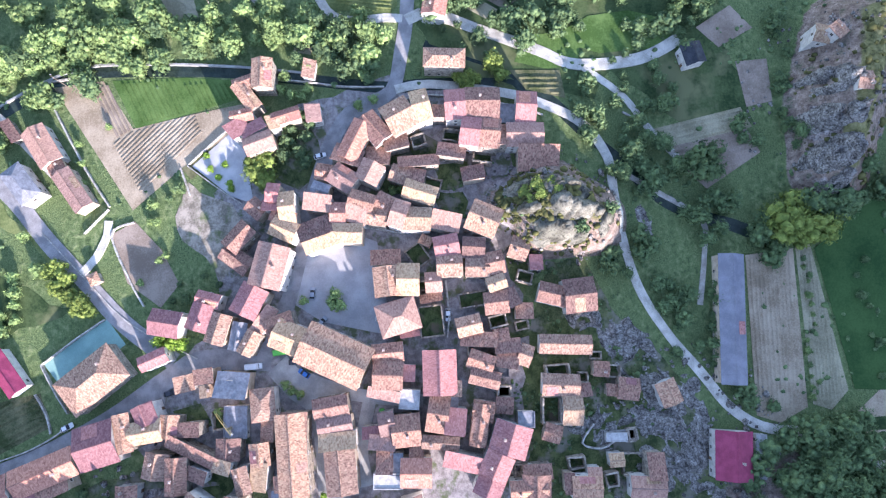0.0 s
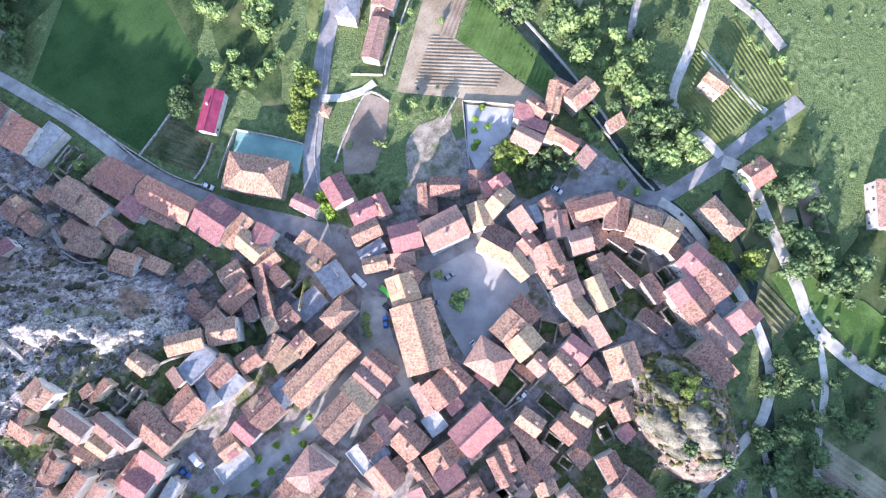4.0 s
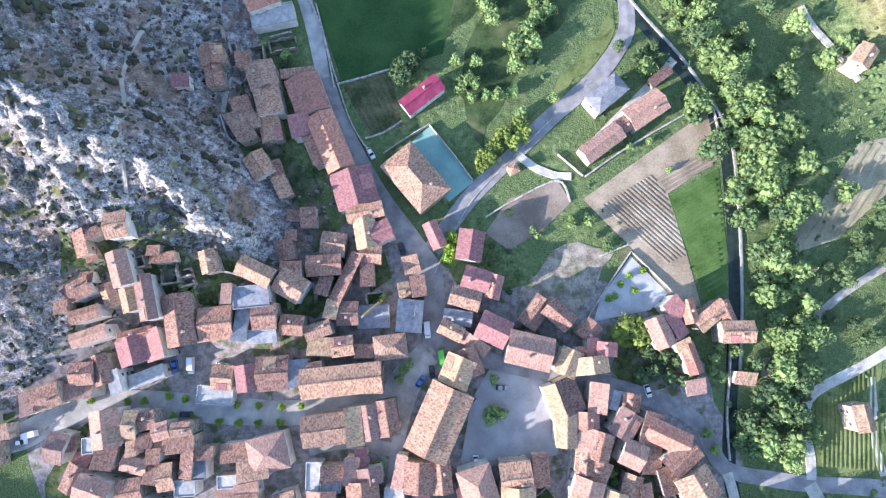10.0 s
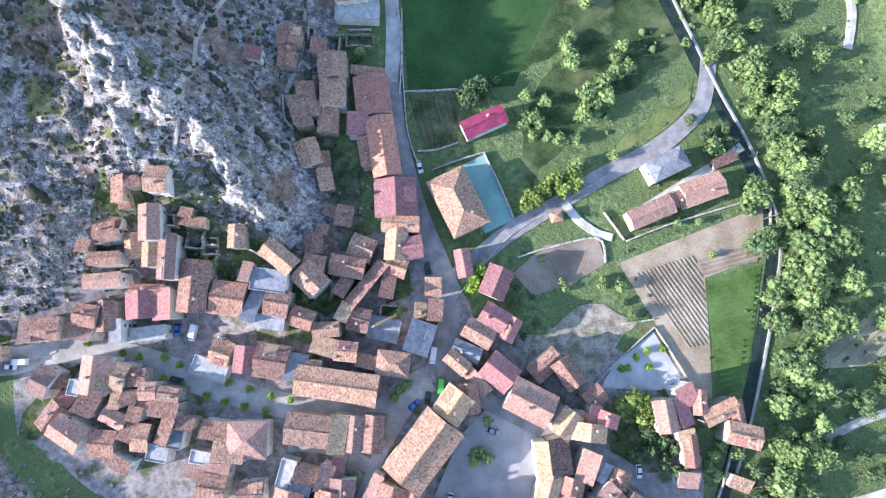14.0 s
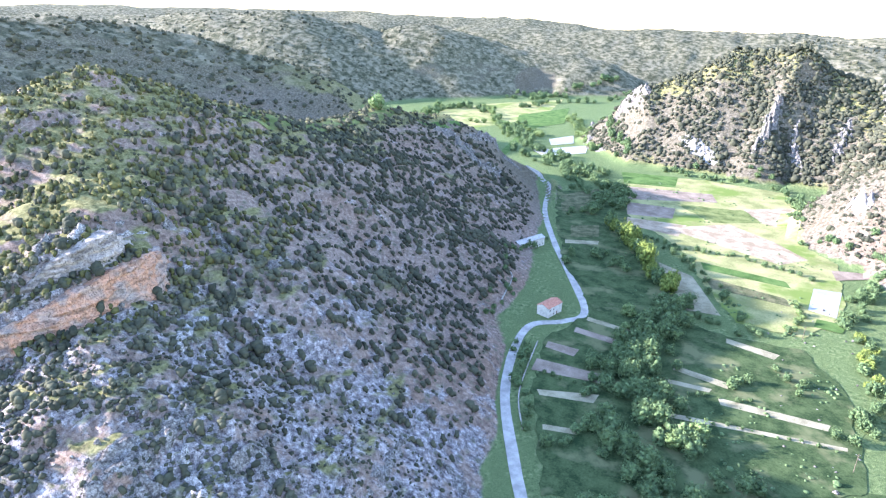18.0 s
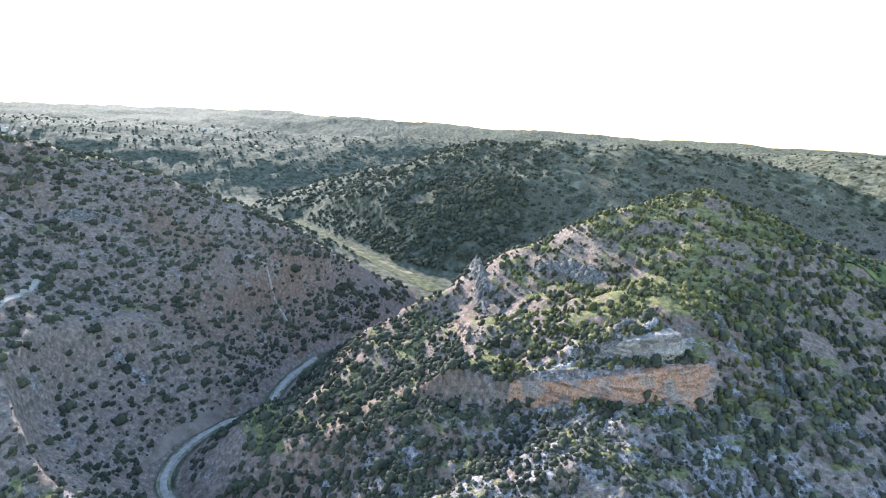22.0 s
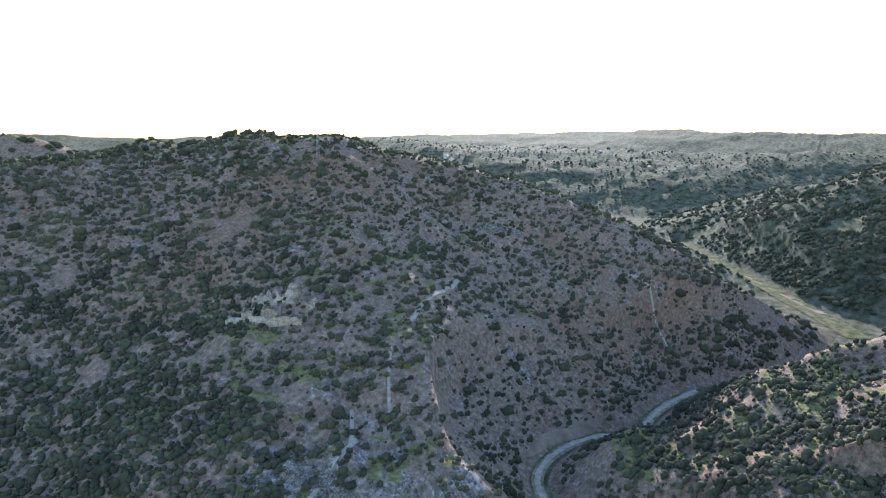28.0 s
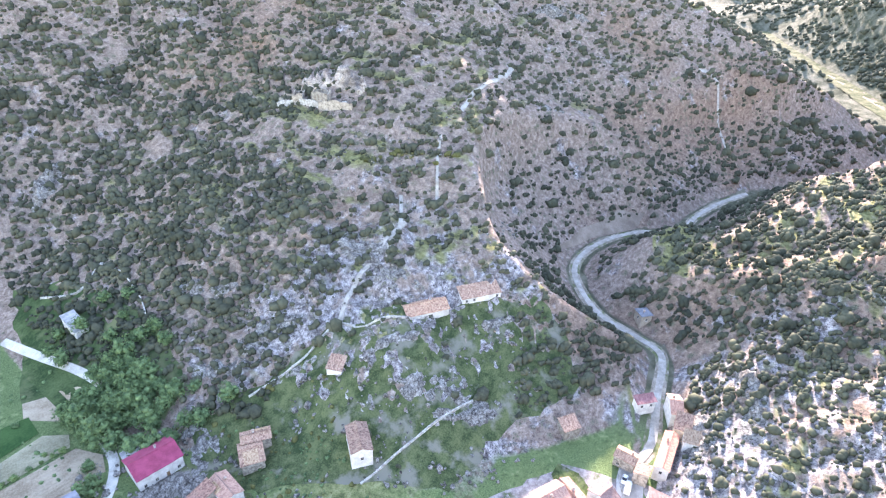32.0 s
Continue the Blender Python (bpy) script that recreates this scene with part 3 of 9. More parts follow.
def slab(bm, a, b, c, d, thick):
    """A roof slope through four points, with thickness, cut into strips so that it can sag."""
    n = max(2, int((Vector(b) - Vector(a)).length / 1.6))
    grid = []
    for i in range(n + 1):
        s = i / n
        low, high = Vector(a).lerp(Vector(b), s), Vector(d).lerp(Vector(c), s)
        row = []
        for j in range(4):
            p = low.lerp(high, j / 3)
            p.z += random.uniform(-0.07, 0.05) - 0.1 * math.sin(math.pi * j / 3)
            row.append((bm.verts.new(p), bm.verts.new(p - Vector((0, 0, thick)))))
        grid.append(row)
    for i in range(n):
        for j in range(3):
            q = (grid[i][j], grid[i + 1][j], grid[i + 1][j + 1], grid[i][j + 1])
            bm.faces.new([v[0] for v in q])
            bm.faces.new([v[1] for v in reversed(q)])
    for i in range(n):
        for j in (0, 3):
            u, v = grid[i][j], grid[i + 1][j]
            bm.faces.new((u[0], u[1], v[1], v[0]) if j == 0 else (u[0], v[0], v[1], u[1]))
    for j in range(3):
        for i in (0, n):
            u, v = grid[i][j], grid[i][j + 1]
            bm.faces.new((u[0], v[0], v[1], u[1]) if i == 0 else (u[0], u[1], v[1], v[0]))


WORDS = {"g": "pitched roof", "s": "lean-to roof", "h": "hipped roof", "f": "flat roof"}


def ruin(x, y, z, length, width, turn, height, inside):
    ob = holder("ruined_house", x, y, z, turn)
    tagged(ob, "roofless ruin of rough stone walls open to the sky", "ruin", "ruined houses of the village")
    l, w, t = length / 2, width / 2, 0.5
    for x0, y0, x1, y1 in ((-l, -w, l, -w + t), (-l, w - t, l, w), (-l, -w + t, -l + t, w - t), (l - t, -w + t, l, w - t)):
        along = (x1 - x0) > (y1 - y0)
        n = max(3, int(max(x1 - x0, y1 - y0) / 0.8))
        tops, prev = [], height * random.uniform(0.5, 1)
        for i in range(n + 1):
            prev = min(height, max(0.8, prev + random.uniform(-0.7, 0.7)))
            tops.append(prev)
        bm = bmesh.new()
        rings = []
        for i, h in enumerate(tops):
            s = i / n
            if along:
                q = ((x0 + (x1 - x0) * s, y0), (x0 + (x1 - x0) * s, y1))
            else:
                q = ((x1, y0 + (y1 - y0) * s), (x0, y0 + (y1 - y0) * s))
            rings.append([bm.verts.new((*q[0], -2.0)), bm.verts.new((*q[0], h)), bm.verts.new((*q[1], h - 0.08)), bm.verts.new((*q[1], -2.0))])
        for a, b in zip(rings, rings[1:]):
            for k in range(4):
                bm.faces.new((a[k], b[k], b[(k + 1) % 4], a[(k + 1) % 4]))
        bm.faces.new(rings[0])
        bm.faces.new(rings[-1][::-1])
        bmesh.ops.recalc_face_normals(bm, faces=bm.faces)
        part("wall", bm, STONE, ob)
    bm = bmesh.new()
    box(bm, -l + t, -w + t, -1.0, l - t, w - t, 0.25)
    part("overgrown_floor", bm, YARD, ob, "weeds and rubble between the walls")
    return ob


def house(x, y, z, length, width, turn, height, roof, tone):
    """A house whose ridge or eaves run along its length; the low eave of a lean-to lies on its left."""
    if roof == "r":
        return ruin(x, y, z, length, width, turn, height, tone)
    material, word = ROOFS[tone]
    length, width = length + 1.2, width + 1.0
    old = tone in "od"
    wall = (STONE if random.random() < 0.5 else (PLASTER if random.random() < 0.5 else OCHRE)) if old else (PLASTER if random.random() < 0.8 else OCHRE)
    kind = "shed" if length * width < 16 else "house"
    ob = holder(kind, x, y, z, turn)
    skin = {STONE.name: "rough stone", PLASTER.name: "white plastered", OCHRE.name: "ochre plastered"}[wall.name]
    tagged(ob, f"{skin} village {kind} under a {word} {WORDS[roof]}", kind, f"{kind}s of the village")
    l, w, o, h = length / 2 - 0.25, width / 2 - 0.25, 0.25, height
    rise = {"g": w * 0.42, "s": min(2.4, width * 0.28), "h": min(l, w) * 0.45, "f": 0}[roof]
    b = -3.0
    if roof in "gh":
        top = [(-l, -w, h), (l, -w, h), (l, w, h), (-l, w, h)]
        base = [(px, py, b) for px, py, _ in top]
        verts, faces = base + top, [(0, 1, 5, 4), (1, 2, 6, 5), (2, 3, 7, 6), (3, 0, 4, 7)]
        if roof == "g":
            verts += [(-l, 0, h + rise), (l, 0, h + rise)]
            faces += [(4, 5, 9, 8), (6, 7, 8, 9), (5, 6, 9), (7, 4, 8)]
        else:
            faces += [(4, 5, 6, 7)]
    elif roof == "s":
        verts = [(-l, -w, b), (l, -w, b), (l, w, b), (-l, w, b), (-l, -w, h + rise), (l, -w, h + rise), (l, w, h), (-l, w, h)]
        faces = [(0, 1, 5, 4), (1, 2, 6, 5), (2, 3, 7, 6), (3, 0, 4, 7), (4, 5, 6, 7)]
    else:
        verts = [(-l, -w, b), (l, -w, b), (l, w, b), (-l, w, b), (-l, -w, h), (l, -w, h), (l, w, h), (-l, w, h)]
        faces = [(0, 1, 5, 4), (1, 2, 6, 5), (2, 3, 7, 6), (3, 0, 4, 7), (4, 5, 6, 7)]
    part("wall", mesh_of("wall", verts, faces, wall), wall, ob)
    bm = bmesh.new()
    e, k = o + 0.15, 0.16
    drop = rise / w * o if w > 0.1 else 0
    if roof == "g":
        slab(bm, (-l - e, -w - o, h - drop + k), (l + e, -w - o, h - drop + k), (l + e, 0, h + rise + k), (-l - e, 0, h + rise + k), 0.14)
        slab(bm, (l + e, w + o, h - drop + k), (-l - e, w + o, h - drop + k), (-l - e, 0, h + rise + k), (l + e, 0, h + rise + k), 0.14)
    elif roof == "s":
        slab(bm, (l + e, w + o, h + k - 0.1), (-l - e, w + o, h + k - 0.1), (-l - e, -w - o, h + rise + k + 0.1), (l + e, -w - o, h + rise + k + 0.1), 0.14)
    elif roof == "h":
        rl = max(l - w, 0.2) if l > w else 0.2
        rw = max(w - l, 0.0)
        c = [(-l - e, -w - e, h + k - 0.1), (l + e, -w - e, h + k - 0.1), (l + e, w + e, h + k - 0.1), (-l - e, w + e, h + k - 0.1)]
        r = [(-rl, -rw, h + rise + k), (rl, -rw, h + rise + k), (rl, rw, h + rise + k), (-rl, rw, h + rise + k)]
        vs = [bm.verts.new(p) for p in c + r] + [bm.verts.new((p[0], p[1], p[2] - 0.14)) for p in c]
        for f in ((0, 1, 5, 4), (1, 2, 6, 5), (2, 3, 7, 6), (3, 0, 4, 7), (4, 5, 6, 7), (0, 8, 9, 1), (1, 9, 10, 2), (2, 10, 11, 3), (3, 11, 8, 0), (11, 10, 9, 8)):
            bm.faces.new([vs[i] for i in f])
    else:
        box(bm, -l - 0.1, -w - 0.1, h, l + 0.1, w + 0.1, h + 0.12)
        for x0, y0, x1, y1 in ((-l - 0.1, -w - 0.1, l + 0.1, -w + 0.15), (-l - 0.1, w - 0.15, l + 0.1, w + 0.1), (-l - 0.1, -w + 0.15, -l + 0.15, w - 0.15), (l - 0.15, -w + 0.15, l + 0.1, w - 0.15)):
            box(bm, x0, y0, h + 0.12, x1, y1, h + 0.5)
    part("roof", bm, material, ob, f"{word} {WORDS[roof]}")
    if roof == "g":
        bm = bmesh.new()
        box(bm, -l - e, -0.16, h + rise + k - 0.06, l + e, 0.16, h + rise + k + 0.1)
        part("ridge_cap", bm, material, ob)
    if kind == "shed":
        return ob
    if roof == "g" and length > 6 and random.random() < 0.4:
        x0 = random.uniform(-l, l * 0.3)
        x1 = min(l, x0 + random.uniform(2.5, 5.0))
        side, up = random.choice((-1, 1)), random.uniform(0.15, 0.5)
        bm = bmesh.new()
        def on(px, s):
            return (px, side * w * (1 - s), h + rise * s + k + 0.08)
        ends = (x0, x1) if side < 0 else (x1, x0)
        slab(bm, on(ends[0], 0.0), on(ends[1], 0.0), on(ends[1], 1 - up), on(ends[0], 1 - up), 0.12)
        new_tone = random.choice("oebkp")
        part("tile_patch", bm, ROOFS[new_tone][0], ob, f"patch of newer {ROOFS[new_tone][1]}")
    if roof in "gh" and random.random() < 0.6:
        c = part("chimney", CHIMNEY if random.random() < 0.5 else WHITE_CHIMNEY, BRICK, ob)
        part("cap", CAP, BRICK, c)
        c.location = (random.uniform(-0.6, 0.6) * l, random.choice((-0.35, 0.35)) * w, h + rise * 0.75)
    storeys = [hh for hh in (1.0, 3.6, 6.2) if hh + 1.5 < h]
    for side in (-1, 1):
        n = max(1, int(2 * l / 3.2))
        for level, hh in enumerate(storeys):
            for i in range(n):
                if random.random() < (0.62 if not old else 0.4):
                    px = -l + 2 * l * (i + 0.5) / n
                    if level == 0 and i == n // 2 and side == -1:
                        d = part("door", DOOR, WOOD, ob)
                        d.matrix_local = pose(px, -w, 0)
                        continue
                    window(ob, pose(px, side * w, hh, 0, 0, 0 if side < 0 else 180))
    for side in (-1, 1):
        if storeys and random.random() < 0.4:
            window(ob, pose(side * l, 0, storeys[-1], 0, 0, 90 * side))
    return ob




# ---- roads and fields ----
GROUNDS = {
    "asphalt": speckled("asphalt", (0.19, 0.18, 0.18), (0.31, 0.295, 0.29), 0.25, 5, 0.9, 0.08),
    "concrete": speckled("road_concrete", (0.26, 0.25, 0.235), (0.42, 0.40, 0.37), 0.2, 4, 0.9, 0.08),
    "gravel": speckled("gravel", (0.33, 0.31, 0.27), (0.55, 0.52, 0.46), 0.25, 4, 0.95, 0.15),
    "water": speckled("canal_water", (0.012, 0.02, 0.016), (0.03, 0.045, 0.035), 0.3, 3, 0.15, 0.02),
    "wallstone": speckled("canal_coping", (0.24, 0.235, 0.22), (0.38, 0.37, 0.35), 0.4, 4, 0.9, 0.1),
    "crop": speckled("young_corn", (0.024, 0.058, 0.02), (0.05, 0.098, 0.033), 0.06, 1.6, 0.95, 0.3),
    "crop2": speckled("bright_crop", (0.05, 0.095, 0.025), (0.11, 0.175, 0.055), 0.08, 1.6, 0.95, 0.3),
    "garden": speckled("kitchen_garden", (0.045, 0.06, 0.025), (0.16, 0.15, 0.085), 0.12, 1.4, 0.95, 0.3),
    "grass2": speckled("mown_grass", (0.08, 0.105, 0.035), (0.19, 0.215, 0.085), 0.1, 1.4, 0.95, 0.3),
    "court": speckled("court_green", (0.16, 0.28, 0.25), (0.22, 0.36, 0.32), 0.15, 3, 0.8, 0.03),
    "soil": speckled("bare_soil", (0.17, 0.13, 0.10), (0.30, 0.24, 0.19), 0.1, 2, 0.95, 0.25),
    "plough": speckled("ploughed_earth", (0.22, 0.17, 0.115), (0.40, 0.325, 0.235), 0.1, 2, 0.95, 0.3),
    "straw": speckled("stubble", (0.20, 0.18, 0.115), (0.36, 0.325, 0.22), 0.1, 2, 0.95, 0.25),
    "rough": speckled("waste_ground", (0.15, 0.13, 0.1), (0.36, 0.31, 0.25), 0.3, 1.6, 0.95, 0.4, 0, (0.11, 0.13, 0.06)),
    "plaza": speckled("plaza_concrete", (0.26, 0.255, 0.255), (0.38, 0.37, 0.37), 0.15, 3, 0.85, 0.05),
    "yard": speckled("paved_yard", (0.32, 0.32, 0.33), (0.46, 0.45, 0.45), 0.2, 4, 0.9, 0.05),
    "hay": speckled("ripe_hay", (0.17, 0.18, 0.075), (0.34, 0.325, 0.15), 0.05, 0.9, 0.95, 0.25, 0, (0.14, 0.19, 0.05)),
    "weeds": speckled("rough_turf", (0.033, 0.05, 0.022), (0.105, 0.12, 0.054), 0.25, 2.0, 0.95, 0.4, 0, (0.17, 0.16, 0.125)),
    "pale": speckled("flooded_field", (0.24, 0.25, 0.24), (0.37, 0.375, 0.36), 0.02, 0.3, 0.6, 0.02),
    "path": speckled("foot_path", (0.26, 0.235, 0.20), (0.42, 0.385, 0.34), 0.4, 4, 0.95, 0.2),
    "lanes": speckled("lane_paving", (0.165, 0.142, 0.135), (0.335, 0.30, 0.285), 0.5, 3.0, 0.92, 0.3, 0, (0.10, 0.115, 0.06)),
    "lea": speckled("rank_meadow", (0.025, 0.046, 0.019), (0.075, 0.105, 0.044), 0.12, 1.2, 0.95, 0.3, 0, (0.13, 0.14, 0.07)),
    "turf": speckled("village_turf", (0.03, 0.046, 0.018), (0.105, 0.125, 0.05), 0.35, 2.4, 0.95, 0.4, 0, (0.17, 0.155, 0.125)),
}
LABELS = {
    "asphalt": "worn grey asphalt road through the village", "concrete": "pale concrete road with dusty edges", "gravel": "white gravel farm track",
    "water": "dark water running in a narrow canal", "wallstone": "pale stone coping beside the canal", "crop": "dark green field of young crops",
    "crop2": "bright green meadow strip in rows", "garden": "kitchen garden beds with mixed greens", "grass2": "yellow-green mown grass", "court": "teal green sports court beside a house",
    "soil": "bare brown soil plot", "plough": "tan ploughed field with furrows", "straw": "pale dry stubble strip", "rough": "waste ground of earth and weeds",
    "plaza": "pale concrete village square", "yard": "paved yard inside low walls", "weeds": "weedy turf between rocks and ruined walls", "hay": "yellow-green hay meadow in the sun", "pale": "pale bare field by the river", "path": "trodden stony footpath over the hill", "lea": "rank green meadow on the valley floor", "turf": "dark weeds and rubble between the ruined houses", "lanes": "worn stone and earth village lanes",
}


def smooth_line(pts, step=2.5):
    out = []
    p = [pts[0], *pts, pts[-1]]
    for a, b, c, d in zip(p, p[1:], p[2:], p[3:]):
        n = max(1, int(math.hypot(c[0] - b[0], c[1] - b[1]) / step))
        for i in range(n):
            t = i / n
            out.append(tuple(0.5 * (2 * b[k] + (c[k] - a[k]) * t + (2 * a[k] - 5 * b[k] + 4 * c[k] - d[k]) * t * t + (3 * b[k] - a[k] - 3 * c[k] + d[k]) * t ** 3) for k in (0, 1)))
    return out + [tuple(pts[-1])]


LAYER = [0, 0]


def ribbon(name, width, kind, pts):
    """A road, a canal or a coping that follows the ground."""
    line = np.array(smooth_line(pts))
    way = np.gradient(line, axis=0)
    way /= np.linalg.norm(way, axis=1)[:, None] + 1e-9
    side = np.stack([-way[:, 1], way[:, 0]], 1)
    wob = 1 + 0.16 * (lattice(np.arange(len(line)) / 5.0, 0 * line[:, 0], len(name)) - 0.5)
    LAYER[1] += 1
    lift = {"water": -0.02, "wallstone": 0.55, "rough": 0.0}.get(kind, 0.24) + 0.006 * LAYER[1]
    cols = []
    for s in (-0.5, -0.25, 0, 0.25, 0.5):
        p = line + side * (s * width * wob)[:, None]
        cols.append(np.c_[p, land(p[:, 0], p[:, 1]) + lift + (0.05 if s == 0 else 0)])
    for s in (-0.5, 0.5):
        p = line + side * (s * width * wob)[:, None]
        cols.insert(0 if s < 0 else len(cols), np.c_[p, land(p[:, 0], p[:, 1]) - 0.6])
    co = np.concatenate(cols)
    n = len(line)
    faces = [(k * n + i, k * n + i + 1, (k + 1) * n + i + 1, (k + 1) * n + i) for k in range(len(cols) - 1) for i in range(n - 1)]
    faces = [f[::-1] for f in faces]
    me = mesh_of(name, co.tolist(), faces, GROUNDS[kind])
    names = {"water": "water", "wallstone": "trim"}
    return tagged(new(names.get(kind, "road"), me), LABELS[kind], {"water": "canal", "wallstone": "coping"}.get(kind, "road"), kind="structure")




def patch(kind, pts, lift=None, step=4.0):
    """A field or paving laid on the ground, each a little higher than the one before."""
    LAYER[0] += 1
    lift = 0.06 + 0.004 * LAYER[0] if lift is None else lift
    bm = bmesh.new()
    if kind in ("weeds", "turf", "lea", "rough", "hay", "grass2", "lanes"):
        edge = []
        for (x0, y0), (x1, y1) in zip(pts, pts[1:] + pts[:1]):
            n = max(1, int(math.hypot(x1 - x0, y1 - y0) / 4))
            for i in range(n):
                x, y = x0 + (x1 - x0) * i / n, y0 + (y1 - y0) * i / n
                a, c = rugged(np.array([x, x + 50]), np.array([y, y + 50]), 7.0, 4) * 7
                edge.append((x + float(a), y + float(c)))
        pts = edge
    bm.faces.new([bm.verts.new((x, y, 0)) for x, y in pts])
    xs, ys = [p[0] for p in pts], [p[1] for p in pts]
    step = max(step, (max(xs) - min(xs)) / 40, (max(ys) - min(ys)) / 40)
    for axis, low, high in ((0, min(xs), max(xs)), (1, min(ys), max(ys))):
        n = int((high - low) / step)
        for i in range(1, n + 1):
            at = [0, 0, 0]
            at[axis] = low + (high - low) * i / (n + 1)
            no = [0, 0, 0]
            no[axis] = 1
            bmesh.ops.bisect_plane(bm, geom=bm.verts[:] + bm.edges[:] + bm.faces[:], plane_co=at, plane_no=no)
    co = np.array([v.co[:2] for v in bm.verts])
    z = land(co[:, 0], co[:, 1])
    for v, h in zip(bm.verts, z):
        v.co.z = h + lift
    for f in bm.faces:
        if f.normal.z < 0:
            f.normal_flip()
    me = bpy.data.meshes.new(kind)
    bm.to_mesh(me)
    bm.free()
    me.materials.append(GROUNDS[kind])
    return tagged(new("pavement" if kind in ("plaza", "yard", "lanes", "court") else "field", me), LABELS[kind], "paving" if kind in ("plaza", "yard", "lanes", "court") else "field", kind="structure")


# ---- rocks and walls ----
def rock_material(name, low, mid, high, bands=0.35, layered=0.05):
    """Bedded rock: broken layers, dark cracks, pale worn faces."""
    m, tree, b = node_material(name, 0.95)
    n1, n2 = noise_node(tree, 0.4, 6.0, 0.75), noise_node(tree, 1.3, 4.0, 0.8)
    tc = tree.nodes.new("ShaderNodeTexCoord")
    wave = tree.nodes.new("ShaderNodeTexWave")
    wave.bands_direction = "Z"
    wave.inputs["Scale"].default_value, wave.inputs["Distortion"].default_value, wave.inputs["Detail"].default_value = bands, 3.5, 3.0
    tree.links.new(tc.outputs["Object"], wave.inputs["Vector"])
    f = tree.nodes.new("ShaderNodeMath")
    f.operation = "MULTIPLY_ADD"
    tree.links.new(wave.outputs["Fac"], f.inputs[0])
    f.inputs[1].default_value = layered
    tree.links.new(n1.outputs["Fac"], f.inputs[2])
    r = ramp(tree, f.outputs[0], [(0.36 + layered / 2, low), (0.5 + layered / 2, mid), (0.64 + layered / 2, high)])
    crack = ramp(tree, n2.outputs["Fac"], [(0.38, (0.3, 0.3, 0.3)), (0.5, (1, 1, 1))])
    joint = cells(tree, 0.75, "DISTANCE_TO_EDGE")
    warp = noise_node(tree, 0.9, 3.0, 0.7)
    bent = tree.nodes.new("ShaderNodeVectorMath")
    bent.operation = "MULTIPLY_ADD"
    tree.links.new(warp.outputs["Color"], bent.inputs[0])
    bent.inputs[1].default_value = (2.2, 2.2, 2.2)
    tree.links.new(tc.outputs["Object"], bent.inputs[2])
    tree.links.new(bent.outputs[0], joint.inputs["Vector"])
    gap = ramp(tree, joint.outputs["Distance"], [(0.02, (0.3, 0.29, 0.29)), (0.12, (1, 1, 1))])
    col = mix(tree, 0.9, r.outputs["Color"], crack.outputs["Color"], "MULTIPLY")
    tree.links.new(mix(tree, 0.8, col, gap.outputs["Color"], "MULTIPLY"), b.inputs["Base Color"])
    bump(tree, b, n2.outputs["Fac"], 0.7, 0.5)
    return m


PALE_ROCK = rock_material("pale_limestone", (0.20, 0.185, 0.17), (0.46, 0.43, 0.40), (0.62, 0.59, 0.55))
RED_ROCK = rock_material("red_limestone", (0.22, 0.17, 0.14), (0.42, 0.28, 0.20), (0.50, 0.40, 0.33), 0.55, 0.1)
GREY_ROCK = rock_material("grey_limestone", (0.10, 0.09, 0.083), (0.24, 0.222, 0.20), (0.41, 0.385, 0.35))


def crag(pts, width, height, seed, material=None, label="pale broken limestone outcrop on the slope"):
    """A rib of bedded rock that breaks out of the slope along a line."""
    line = np.array(smooth_line(pts, 0.9))
    way = np.gradient(line, axis=0)
    way /= np.linalg.norm(way, axis=1)[:, None] + 1e-9
    side = np.stack([-way[:, 1], way[:, 0]], 1)
    n, m = len(line), max(7, int(width / 0.8))
    u = np.linspace(-1, 1, m)
    ends = np.sin(np.linspace(0.12, np.pi - 0.12, n)) ** 0.5
    wide = width / 2 * ends * (1 + 0.9 * (lattice(np.arange(n) / 6.0, np.zeros(n), seed) - 0.5))
    p = line[:, None] + side[:, None] * (u[None, :, None] * wide[:, None, None])
    x, y = p[..., 0], p[..., 1]
    x, y = x + 1.4 * rugged(x, y, 3.0, seed + 1), y + 1.4 * rugged(x, y, 3.0, seed + 2)
    prof = (1 - np.abs(u) ** 2.2)[None] * ends[:, None]
    lump = 0.55 + 1.6 * rugged(x, y, 5.0, seed + 3) + 1.9 * rugged(x, y, 1.9, seed + 4)
    lump = np.floor(lump * 5) / 5 * 0.7 + lump * 0.3
    z = land(x, y) - 0.5 * (1 - prof) + height * prof * lump - 0.25
    co = np.stack([x, y, z], -1).reshape(-1, 3)
    i = (np.arange(n - 1)[:, None] * m + np.arange(m - 1)[None]).ravel()
    tri = np.concatenate([np.stack([i, i + m, i + m + 1], 1), np.stack([i, i + m + 1, i + 1], 1)])
    if len(tri):
        raw_mesh("rock_outcrop", co, tri, material or PALE_ROCK, label)


